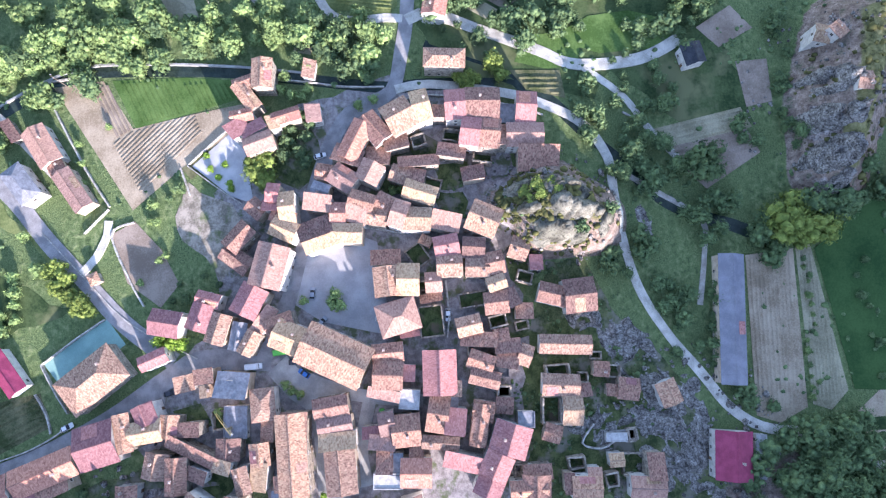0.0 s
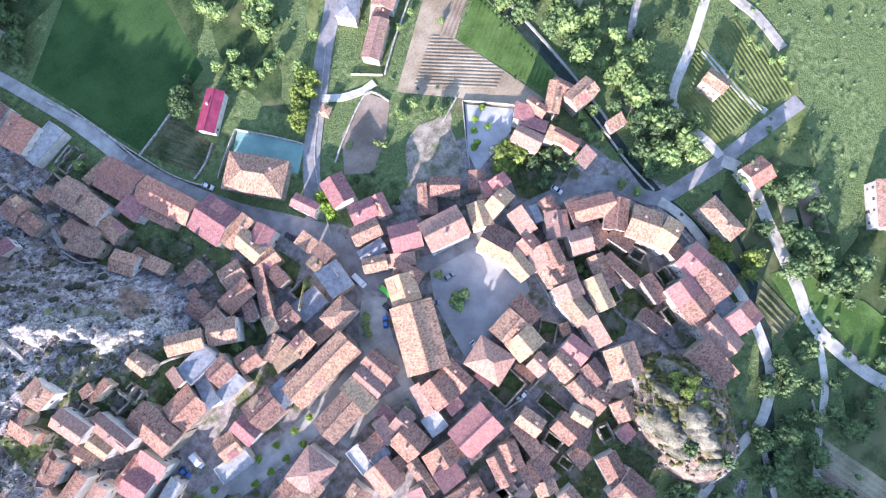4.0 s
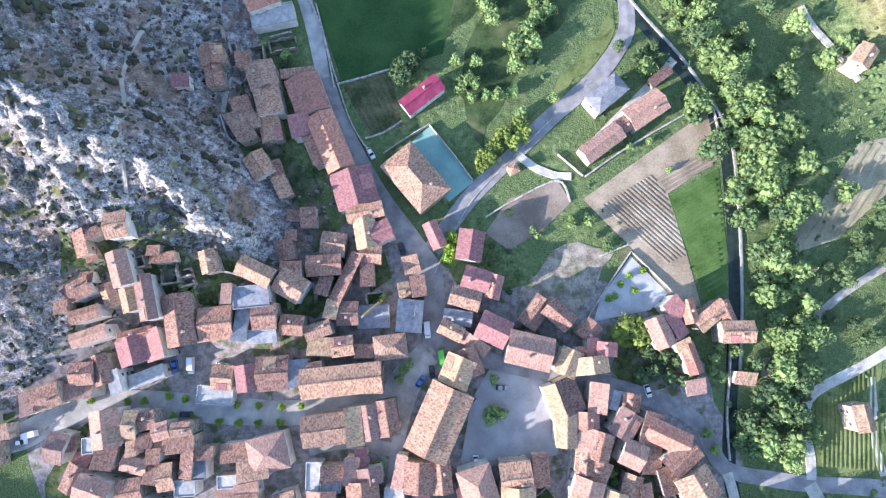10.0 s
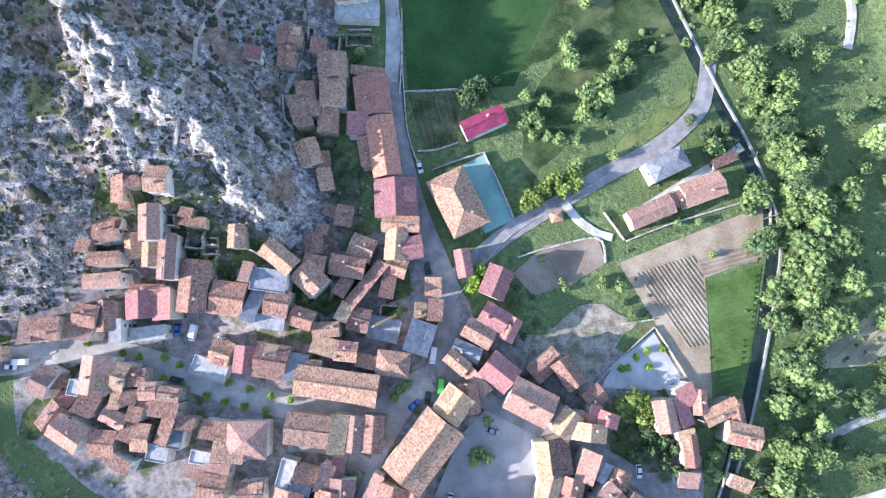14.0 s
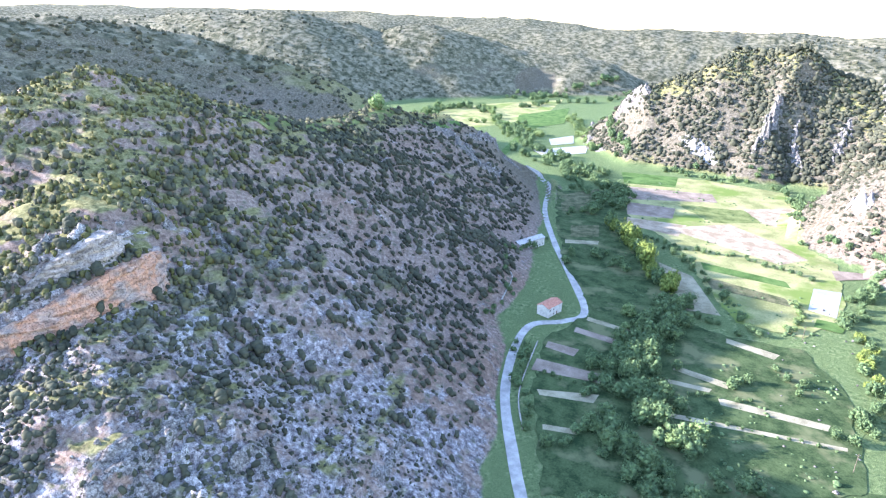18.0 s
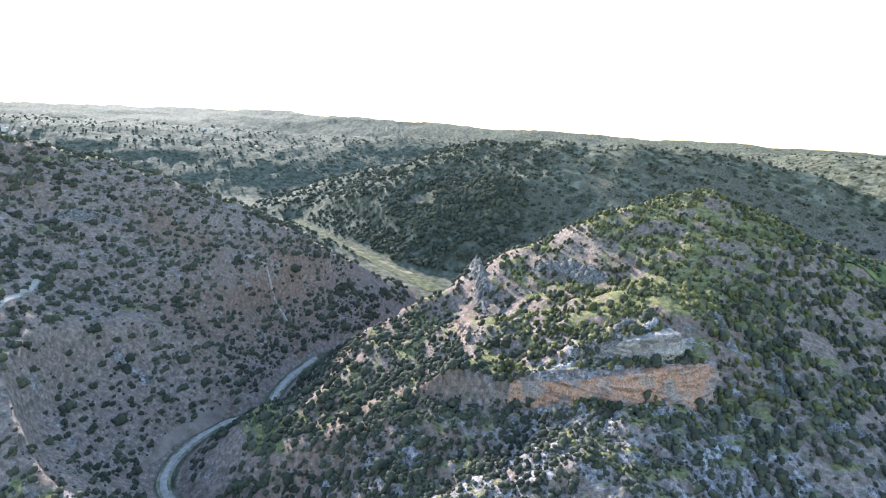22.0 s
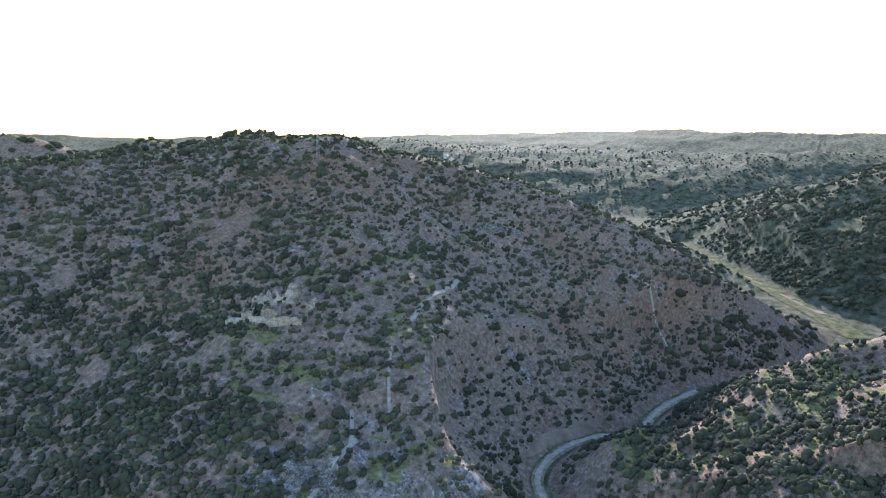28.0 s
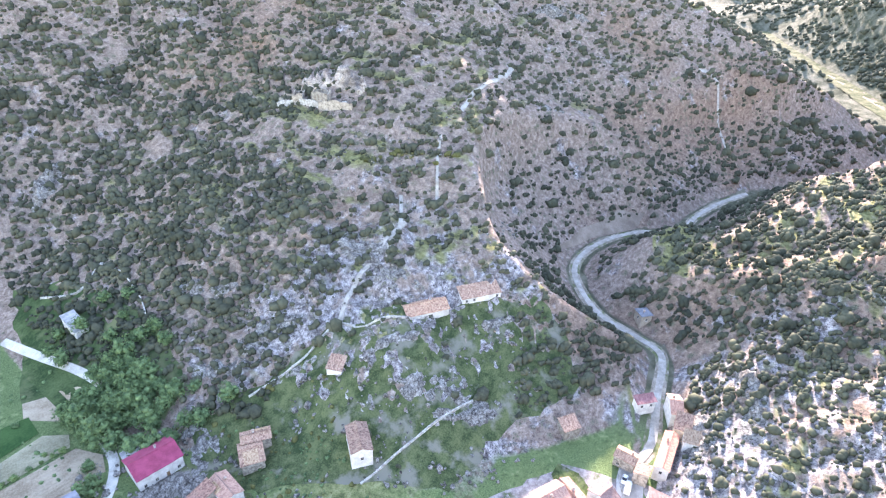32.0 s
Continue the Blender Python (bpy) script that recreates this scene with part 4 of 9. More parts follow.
def bedded_rock(name, colours, bed):
    """Flat-lying limestone: colours in broad stains, thin dark bedding lines, upright cracks."""
    m, tree, b = node_material(name, 0.95)
    stain, rough, fine = noise_node(tree, 0.06, 4.0, 0.6), noise_node(tree, 0.5, 5.0, 0.75), noise_node(tree, 1.6, 4.0, 0.75)
    r = ramp(tree, stain.outputs["Fac"], list(zip((0.38, 0.47, 0.54, 0.64), colours)))
    tone = ramp(tree, rough.outputs["Fac"], [(0.35, (0.55, 0.55, 0.56)), (0.62, (1.3, 1.3, 1.28))])
    col = mix(tree, 0.8, r.outputs["Color"], tone.outputs["Color"], "MULTIPLY")
    tc = tree.nodes.new("ShaderNodeTexCoord")
    flat = tree.nodes.new("ShaderNodeMapping")
    flat.inputs["Scale"].default_value = (0.09, 0.09, bed)
    tree.links.new(tc.outputs["Object"], flat.inputs["Vector"])
    beds = tree.nodes.new("ShaderNodeTexNoise")
    beds.inputs["Scale"].default_value, beds.inputs["Detail"].default_value = 1.0, 4.0
    tree.links.new(flat.outputs["Vector"], beds.inputs["Vector"])
    line = ramp(tree, beds.outputs["Fac"], [(0.38, (0.5, 0.48, 0.48)), (0.45, (1, 1, 1)), (0.6, (1.12, 1.12, 1.12))])
    col = mix(tree, 0.75, col, line.outputs["Color"], "MULTIPLY")
    crack = ramp(tree, fine.outputs["Fac"], [(0.38, (0.3, 0.3, 0.3)), (0.5, (1, 1, 1))])
    tree.links.new(mix(tree, 0.9, col, crack.outputs["Color"], "MULTIPLY"), b.inputs["Base Color"])
    bump(tree, b, beds.outputs["Fac"], 0.8, 0.9)
    return m


RED_FACE = bedded_rock("red_cliff_face", [(0.30, 0.255, 0.225), (0.36, 0.26, 0.205), (0.47, 0.255, 0.16), (0.38, 0.28, 0.225)], 0.7)
GREY_FACE = bedded_rock("grey_cliff_face", [(0.20, 0.18, 0.16), (0.28, 0.25, 0.225), (0.38, 0.325, 0.28), (0.31, 0.28, 0.255)], 0.6)


LEDGE_ROCK = bedded_rock("ledge_beds", [(0.22, 0.185, 0.16), (0.34, 0.285, 0.24), (0.42, 0.36, 0.31), (0.29, 0.23, 0.20)], 0.5)
KNOLL_ROCK = bedded_rock("knoll_beds", [(0.085, 0.085, 0.066), (0.15, 0.143, 0.113), (0.205, 0.195, 0.155), (0.13, 0.125, 0.098)], 0.45)


def rock_face(line, low, tops, material, label, seed, lean):
    """A stepped rock face along a line, each bed standing out or cut back by itself."""
    way = np.gradient(line, axis=0)
    way /= np.linalg.norm(way, axis=1)[:, None] + 1e-9
    out = np.stack([way[:, 1], -way[:, 0]], 1)
    n, m, rim = len(line), 44, 34
    a = np.arange(n) * 0.8
    co = np.zeros((n, m, 3))
    for k in range(m):
        s = min(1.0, k / rim)
        z = low + (tops - 0.2 - low) * s
        bed = np.floor((z - 0.06 * a) / 1.5)
        ledge = 2.4 * (lattice(a / 13, bed * 3.7, seed) - 0.5) + 2.0 * (lattice(a / 4.3, bed * 1.9, seed + 3) - 0.5) + 1.3 * (lattice(a / 1.4, z / 0.7, seed + 5) - 0.5)
        bay = 5.0 * (lattice(a / 17, 0 * a, seed + 8) - 0.5) + 2.6 * (lattice(a / 6, 0 * a, seed + 9) - 0.5)
        back = max(0, k - rim) * 0.9
        co[:, k, :2] = line + out * (lean * (1 - s) + 0.8 + ledge + bay * (0.6 + 0.4 * (1 - s)) - back)[:, None]
        co[:, k, 2] = z + 0.3 * (lattice(a / 2.2, 0 * a + k, 5) - 0.5) + 0.03 * back - 0.3 * max(0, k - rim - 7) ** 2
    i = (np.arange(n - 1)[:, None] * m + np.arange(m - 1)[None]).ravel()
    tri = np.concatenate([np.stack([i, i + m, i + m + 1], 1), np.stack([i, i + m + 1, i + 1], 1)])
    raw_mesh("cliff", co.reshape(-1, 3), tri, material, label)


def cliff():
    """The red rock face below the grassy top, and the paler ledges set back above it."""
    line = np.array(smooth_line([(x, y) for x, y, _ in CLIFF], 0.8))
    at = np.linspace(0, len(CLIFF) - 1, len(line))
    tops, rise = np.interp(at, range(len(CLIFF)), [c[2] for c in CLIFF]), np.interp(at, range(len(CLIFF)), LEDGE)
    way = np.gradient(line, axis=0)
    way /= np.linalg.norm(way, axis=1)[:, None] + 1e-9
    out = np.stack([way[:, 1], -way[:, 0]], 1)
    foot = line + out * 7
    rock_face(line, land(foot[:, 0], foot[:, 1]) - 2.5, tops, RED_FACE, "orange and grey bedded limestone cliff face", 4, 5.5)
    keep = rise > 1.5
    rock_face((line - out * 10)[keep], tops[keep] - 1.5, (tops + rise + 1.4)[keep], GREY_FACE, "pale grey limestone ledges above the red cliff", 21, 3.0)


WALL_STONE = speckled("dry_stone", (0.22, 0.2, 0.175), (0.5, 0.47, 0.42), 0.9, 5, 0.95, 0.5)


def stone_wall(pts, high=1.0, thick=0.5, label="low dry-stone garden wall"):
    line = np.array(smooth_line(pts, 1.6))
    way = np.gradient(line, axis=0)
    way /= np.linalg.norm(way, axis=1)[:, None] + 1e-9
    side = np.stack([-way[:, 1], way[:, 0]], 1) * thick / 2
    z = land(line[:, 0], line[:, 1])
    jag = high + 0.22 * (lattice(np.arange(len(line)) / 1.7, 0 * z, 3) - 0.5)
    rows = [np.c_[line - side * 1.15, z - 0.5], np.c_[line - side, z + jag], np.c_[line + side, z + jag + 0.04], np.c_[line + side * 1.15, z - 0.5]]
    n = len(line)
    faces = [(k * n + i, k * n + i + 1, (k + 1) * n + i + 1, (k + 1) * n + i) for k in range(3) for i in range(n - 1)]
    faces += [(0, n, 2 * n, 3 * n), (4 * n - 1, 3 * n - 1, 2 * n - 1, n - 1)]
    me = mesh_of("stone_wall", np.concatenate(rows).tolist(), [f[::-1] for f in faces], WALL_STONE)
    return tagged(new("stone_wall", me), label, "wall", "garden walls")


def crop_rows(kind, spacing, pts, high=0.3):
    """Rows of plants or furrows that run along the first edge of a plot."""
    a = Vector((pts[1][0] - pts[0][0], pts[1][1] - pts[0][1])).normalized()
    u, v = np.array([a.x, a.y]), np.array([-a.y, a.x])
    q = np.array(pts) @ np.stack([u, v], 1)
    co, tri, n = [], [], 0
    for lane in np.arange(q[:, 1].min() + spacing / 2, q[:, 1].max(), spacing):
        hits = []
        for (s0, t0), (s1, t1) in zip(q, np.roll(q, -1, 0)):
            if (t0 - lane) * (t1 - lane) < 0:
                hits.append(s0 + (lane - t0) / (t1 - t0) * (s1 - s0))
        hits.sort()
        for s0, s1 in zip(hits[::2], hits[1::2]):
            k = max(2, int((s1 - s0) / 1.5))
            s = np.linspace(s0 + 0.4, s1 - 0.4, k)
            t = lane + 0.25 * (lattice(s / 6, s * 0 + lane, 2) - 0.5)
            w, h = spacing * (0.22 + 0.14 * lattice(s / 1.9, s * 0 + lane, 8)), high * (0.5 + lattice(s / 1.3, s * 0 + lane, 5))
            for off, rise in ((-1, -0.1), (0, 1), (1, -0.1)):
                p = s[:, None] * u + (t + off * w)[:, None] * v
                co.append(np.c_[p, land(p[:, 0], p[:, 1]) + 0.3 + h * rise])
            for r in (0, 1):
                i = n + r * k + np.arange(k - 1)
                tri += [np.stack([i, i + 1, i + k + 1], 1), np.stack([i, i + k + 1, i + k], 1)]
            n += 3 * k
    if co:
        raw_mesh("crop_rows", np.concatenate(co), np.concatenate(tri), GROUNDS[kind], "rows of " + ("low green plants" if kind in ("crop", "crop2", "garden", "grass2") else "dry earth and stubble") + " across a plot")


# ---- plants ----
LEAF = {
    "poplar": speckled("poplar_leaves", (0.09, 0.15, 0.048), (0.25, 0.335, 0.12), 0.5, 3, 0.8, 0.3, 0.25),
    "dark": speckled("dark_leaves", (0.038, 0.068, 0.03), (0.11, 0.165, 0.068), 0.5, 3, 0.85, 0.3, 0.25),
    "lime": speckled("lime_leaves", (0.11, 0.19, 0.02), (0.22, 0.33, 0.05), 0.8, 3, 0.8, 0.3, 0.15),
    "olive": speckled("olive_leaves", (0.085, 0.125, 0.025), (0.23, 0.28, 0.065), 0.5, 3, 0.85, 0.3, 0.2),
}
BARK = speckled("bark", (0.05, 0.04, 0.03), (0.13, 0.11, 0.085), 2, 8, 0.95, 0.4)
ICO_V, ICO_F = [], []


def ico_arrays(level):
    bm = bmesh.new()
    bmesh.ops.create_icosphere(bm, subdivisions=level, radius=1)
    v, f = np.array([v.co[:] for v in bm.verts]), np.array([[w.index for w in p.verts] for p in bm.faces])
    bm.free()
    return v, f


ICO1 = ico_arrays(1)
LOBED = (np.concatenate([ICO1[0] * 0.85 + (-0.3, 0.1, 0), ICO1[0] * 0.65 + (0.5, -0.25, -0.1)]), np.concatenate([ICO1[1], ICO1[1] + 12]))


def crown_mesh(kind, seed, tall):
    """A crown of many small clumps round limbs, with loose leaves at its rim; about one metre in radius."""
    rng = np.random.default_rng(seed)
    vs, fs, n = [], [], 0
    for i in range(46):
        d = rng.normal(size=3)
        d /= np.linalg.norm(d)
        r = rng.uniform(0.35, 0.86) * (1 + 0.22 * math.sin(3 * math.atan2(d[1], d[0]) + seed))
        c = d * r * np.array([1, 1, tall * 0.8]) + (0, 0, tall)
        s = rng.uniform(0.17, 0.34)
        v = ICO1[0] * s * rng.uniform(0.65, 1.35, (12, 1)) * (1, 1, 0.85) + c
        vs.append(v)
        fs.append(ICO1[1] + n)
        n += 12
    m = 420
    d = rng.normal(size=(m, 3))
    d /= np.linalg.norm(d, axis=1)[:, None]
    c = d * rng.uniform(0.75, 1.16, (m, 1)) * (1, 1, tall * 0.82) * (1 + 0.2 * np.sin(3 * np.arctan2(d[:, 1], d[:, 0]) + seed))[:, None] + (0, 0, tall)
    a, b = rng.normal(size=(m, 3)) * 0.07, rng.normal(size=(m, 3)) * 0.07
    vs.append(np.concatenate([c - a, c + b, c + a - b * 0.3]))
    q = np.arange(m)
    fs.append(np.stack([n + q, n + m + q, n + 2 * m + q], 1))
    return mesh_of("crown", np.concatenate(vs).tolist(), np.concatenate(fs).tolist(), LEAF[kind])


def trunk_mesh(tall):
    bm = bmesh.new()
    for x0, y0, z0, x1, y1, z1, r0, r1 in ((0, 0, -0.3, 0.03, 0.02, tall, 0.11, 0.06), (0.02, 0.01, tall * 0.6, 0.4, 0.15, tall * 1.2, 0.05, 0.02), (0.02, 0, tall * 0.7, -0.35, 0.25, tall * 1.3, 0.05, 0.02), (0.02, 0, tall * 0.75, -0.1, -0.4, tall * 1.3, 0.045, 0.02)):
        rings = []
        for x, y, z, r in ((x0, y0, z0, r0), (x1, y1, z1, r1)):
            rings.append([bm.verts.new((x + r * math.cos(k * math.pi / 3), y + r * math.sin(k * math.pi / 3), z)) for k in range(6)])
        for k in range(6):
            bm.faces.new((rings[0][k], rings[0][(k + 1) % 6], rings[1][(k + 1) % 6], rings[1][k]))
    me = bpy.data.meshes.new("trunk")
    bm.to_mesh(me)
    bm.free()
    me.materials.append(BARK)
    return me


CROWNS = {k: [crown_mesh(k, s * 7 + len(k), t) for s, t in ((1, 1.1), (2, 1.3), (3, 0.95), (4, 1.2))] for k in LEAF}
TRUNK = trunk_mesh(1.0)
TREE_WORDS = {
    "poplar": "leafy green riverside tree with an uneven crown", "dark": "dark green broad-leaved tree", "lime": "bright lime-green clipped street tree", "olive": "yellow-green tree in the sun",
}


def tree(x, y, radius, kind="poplar", group="trees along the canal", squash=1.0):
    ob = holder("tree", x, y, land_at(x, y), random.uniform(0, 360))
    ob.scale = (radius, radius, radius * squash)
    tagged(ob, TREE_WORDS[kind], "tree", group)
    part("trunk", TRUNK, BARK, ob)
    part("crown", random.choice(CROWNS[kind]), LEAF[kind], ob)
    return ob


def tree_line(pts, gap, spread, radius, kind, group, squash=1.0):
    line = smooth_line(pts, gap)
    for x, y in line:
        tree(x + random.gauss(0, spread), y + random.gauss(0, spread), radius * random.uniform(0.6, 1.25), kind if random.random() < 0.8 else "dark", group, squash * random.uniform(0.85, 1.2))


GROVE = {k: [[], [], 0] for k in LEAF}


def grove_line(pts, gap, spread, radius, kind, group, squash=1.0):
    """Far trees that nobody counts, gathered for one mesh a kind."""
    for x, y in smooth_line(pts, gap):
        k = kind if random.random() < 0.8 else "dark"
        px, py, r = x + random.gauss(0, spread), y + random.gauss(0, spread), radius * random.uniform(0.6, 1.25)
        me = random.choice(CROWNS[k])
        co = np.empty(len(me.vertices) * 3)
        me.vertices.foreach_get("co", co)
        a = random.uniform(0, 6.28)
        co = co.reshape(-1, 3) @ np.array([[math.cos(a), math.sin(a), 0], [-math.sin(a), math.cos(a), 0], [0, 0, squash * random.uniform(0.85, 1.2)]]) * r + (px, py, land_at(px, py) - 0.3 * r)
        tri = np.empty(len(me.polygons) * 3, int)
        me.loops.foreach_get("vertex_index", tri)
        g = GROVE[k]
        g[0].append(co)
        g[1].append(tri + g[2])
        g[2] += len(co)


def grow_groves():
    for k, (co, tri, n) in GROVE.items():
        if n:
            raw_mesh("grove", np.concatenate(co), np.concatenate(tri).reshape(-1, 3), LEAF[k], f"far {TREE_WORDS[k]}s massed in the valley")


def raw_mesh(name, v, f, material, label):
    me = bpy.data.meshes.new(name)
    me.vertices.add(len(v))
    me.vertices.foreach_set("co", v.ravel())
    me.loops.add(3 * len(f))
    me.loops.foreach_set("vertex_index", f.ravel())
    me.polygons.add(len(f))
    me.polygons.foreach_set("loop_start", np.arange(len(f)) * 3)
    me.update()
    me.materials.append(material)
    return tagged(new(name, me), label, name, kind="stuff")


SHRUB = speckled("juniper", (0.040, 0.044, 0.032), (0.092, 0.094, 0.062), 0.05, 0.9, 0.95, 0.3)
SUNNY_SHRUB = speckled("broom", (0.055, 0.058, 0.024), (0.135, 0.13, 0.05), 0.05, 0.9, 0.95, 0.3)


def scatter(name, label, count, region, size, material, keep, seed, level=1):
    """Many plants or stones in one mesh, which nobody could count. region: rows of x, y, spread, share."""
    rng = np.random.default_rng(seed)
    share = np.array([r[3] for r in region], float)
    pick = rng.choice(len(region), count, p=share / share.sum())
    reg = np.array(region, float)[pick]
    ang, rad = rng.uniform(0, 2 * np.pi, count), np.sqrt(rng.uniform(0, 1, count)) * reg[:, 2]
    x, y = reg[:, 0] + np.cos(ang) * rad, reg[:, 1] + np.sin(ang) * rad
    z = land(x, y)
    ok = keep(x, y, z)
    x, y, z = x[ok], y[ok], z[ok]
    n = len(x)
    base, tri = ICO1 if level == 1 else LOBED
    k = len(base)
    s = rng.uniform(size[0], size[1], n) * np.where(rng.uniform(0, 1, n) < 0.12, 1.6, 1.0)
    v = base[None] * rng.uniform(0.6, 1.3, (n, k, 1)) * s[:, None, None] * np.stack([rng.uniform(0.8, 1.25, n), rng.uniform(0.8, 1.25, n), rng.uniform(0.75, 1.15, n)], 1)[:, None]
    v = v + np.stack([x, y, z + 0.3 * s], 1)[:, None]
    if level == 2:
        v[:, :, 2] += 0.35 * s[:, None] * (base[None, :, 2] > 0)
    f = tri[None] + (np.arange(n) * k)[:, None, None]
    v, f = v.reshape(-1, 3), f.reshape(-1, 3)
    return raw_mesh(name, v, f, material, label)


# ---- cars ----
def paint(name, colour):
    m, tree, b = node_material(name, 0.35)
    n = noise_node(tree, 3.0)
    r = ramp(tree, n.outputs["Fac"], [(0.3, tuple(c * 0.85 for c in colour)), (0.7, colour)])
    tree.links.new(r.outputs["Color"], b.inputs["Base Color"])
    b.inputs["Specular IOR Level"].default_value = 0.5
    return m


PAINTS = {"white": paint("white_paint", (0.75, 0.75, 0.75)), "blue": paint("blue_paint", (0.03, 0.14, 0.42)), "dark": paint("dark_paint", (0.03, 0.03, 0.04)), "green": paint("green_paint", (0.07, 0.35, 0.05)), "grey": paint("grey_paint", (0.3, 0.32, 0.36))}
TYRE = speckled("rubber", (0.012, 0.012, 0.012), (0.03, 0.03, 0.03), 3, 12, 0.9, 0.1)


def lofted(sections):
    """A body through rows of x, half width, low and high."""
    verts, faces = [], []
    for x, w, z0, z1 in sections:
        verts += [(x, -w, z0), (x, -w * 1.0, (z0 + z1) / 2), (x, -w * 0.86, z1), (x, w * 0.86, z1), (x, w, (z0 + z1) / 2), (x, w, z0)]
    for i in range(len(sections) - 1):
        for k in range(6):
            a, b = i * 6 + k, i * 6 + (k + 1) % 6
            faces.append((a, b, b + 6, a + 6))
    m = (len(sections) - 1) * 6
    faces += [tuple(range(5, -1, -1)), tuple(range(m, m + 6))]
    return verts, faces


def wheel_mesh():
    bm = bmesh.new()
    bmesh.ops.create_cone(bm, cap_ends=True, segments=14, radius1=0.32, radius2=0.32, depth=0.2, matrix=Matrix.Rotation(radians(90), 4, "X"))
    me = bpy.data.meshes.new("wheel")
    bm.to_mesh(me)
    bm.free()
    me.materials.append(TYRE)
    return me


WHEEL = wheel_mesh()
bm = bmesh.new()
bmesh.ops.create_cone(bm, cap_ends=True, segments=10, radius1=0.19, radius2=0.19, depth=0.23, matrix=Matrix.Rotation(radians(90), 4, "X"))
RIM = bpy.data.meshes.new("rim")
bm.to_mesh(RIM)
bm.free()
RIM.materials.append(PAINTS["grey"])


def car(x, y, turn, colour, van=False):
    ob = holder("van" if van else "car", x, y, land_at(x, y) + 0.2, turn)
    tagged(ob, f"{colour} {'delivery van' if van else 'small car'} parked in the street", "van" if van else "car", "parked cars")
    if van:
        body, cabin = [(-2.6, 0.95, 0.3, 2.0), (-2.4, 1.0, 0.3, 2.3), (1.2, 1.0, 0.3, 2.3), (1.9, 0.97, 0.3, 1.3), (2.6, 0.9, 0.35, 1.0)], [(1.15, 0.9, 1.3, 2.15), (1.85, 0.88, 1.2, 1.42)]
    else:
        body, cabin = [(-2.0, 0.75, 0.35, 0.85), (-1.8, 0.85, 0.28, 0.98), (0.9, 0.86, 0.28, 0.95), (1.7, 0.82, 0.3, 0.8), (2.0, 0.7, 0.38, 0.62)], [(-1.75, 0.74, 0.9, 1.1), (-1.2, 0.74, 0.9, 1.46), (0.2, 0.74, 0.9, 1.45), (0.95, 0.74, 0.88, 0.97)]
    v, f = lofted(body)
    part("body", mesh_of("body", v, f, PAINTS[colour], False), PAINTS[colour], ob)
    v, f = lofted(cabin)
    part("cabin", mesh_of("cabin", v, f, GLASS), GLASS, ob, "dark car glass")
    if not van:
        bm = bmesh.new()
        box(bm, -1.2, -0.62, 1.43, 0.2, 0.62, 1.5)
        part("roof_panel", bm, PAINTS[colour], ob)
    for sx in (-1.25, 1.25):
        for sy in (-0.78, 0.78):
            w = part("wheel", WHEEL, TYRE, ob)
            w.location = (sx, sy, 0.12)
            part("rim", RIM, PAINTS["grey"], w)
    return ob



# ---- roads, fields and lanes ----
patch("lanes", [(-140, -15), (-118, 8), (-100, 30), (-75, 24), (-52, 22), (-42, 30), (-28, 44), (-18, 40), (0, 14), (45, 10), (70, -8), (82, -50), (74, -72), (60, -82), (34.2, -97.0), (20.7, -82.9), (-8.6, -86.8), (-36.4, -86.2), (-55.7, -80.7), (-52, -80), (-92, -60), (-130, -45)], 0.05, 3.0)
patch("lea", [(118.3, -98.9), (133.8, -114.2), (152.7, -142.6), (58.8, -170.4), (52.5, -155.6), (66.1, -136.0), (82.7, -116.9), (94.6, -104.9)])
patch("lea", [(43.9, 145.3), (56.9, 114.6), (46.5, 106.9), (25.6, 82.9), (9.5, 55.7), (3.4, 79.8), (15.2, 107.5), (16.6, 129.9)])
patch("lea", [(99.7, -58.0), (127.4, -69.8), (87.6, -125.7), (69.0, -115.1), (73.3, -90.6), (80.3, -71.1)])
patch("lea", [(-62.9, 214.5), (86.8, 244.7), (85.9, 166.5), (66.0, 119.7), (45.4, 145.0), (16.8, 110.0), (-0.9, 93.1), (5.2, 142.1), (10.5, 154.0), (-38.6, 144.0)])
patch("lea", [(-58.0, -271.5), (-74.2, -242.2), (-78.4, -189.5), (-71.0, -164.2), (-58.3, -158.1), (-30.3, -197.8)])
patch("plough", [(-33.3, -206.2), (-43.9, -201.7), (-50.5, -194.7), (-50.0, -181.9), (-48.5, -173.7), (-30.3, -197.8)])
ribbon("north_road", 6.0, "asphalt", [(-40.2, 84.5), (-36.1, 70.5), (-29.4, 54.5), (-21.0, 38.8), (-13.5, 27.1), (-8.6, 17.6), (-8.9, 5.0), (-10.2, -5.5)])
ribbon("north_road_out", 4.6, "concrete", [(-40.2, 84.5), (-42.5, 100.5), (-47.0, 118.4), (-56.8, 147.7), (-76.9, 179.1), (-100.4, 218.2), (-114.8, 258.0), (-118.3, 288.1), (-104.0, 303.1), (-98.8, 323.1), (-130.3, 376.9), (-158.3, 422.4), (-197.3, 495.2), (-225.0, 570.2), (-247.8, 603.2), (-266.3, 603.5)])
ribbon("river_road", 5.5, "asphalt", [(-8.2, 24.9), (4.8, 40.7), (18.7, 52.9), (32.8, 65.4), (49.0, 77.9), (59.9, 91.2), (62.2, 99.0), (62.1, 111.4)])
ribbon("main_road", 5.0, "asphalt", [(-10.2, 1.6), (-3.9, -4.2), (8.1, -11.2), (21.8, -16.4), (37.4, -19.2), (56.1, -25.7), (69.2, -33.4), (74.7, -45.6), (79.1, -49.4), (89.2, -51.9), (100.2, -54.2), (114.0, -55.9), (135.5, -58.8)])
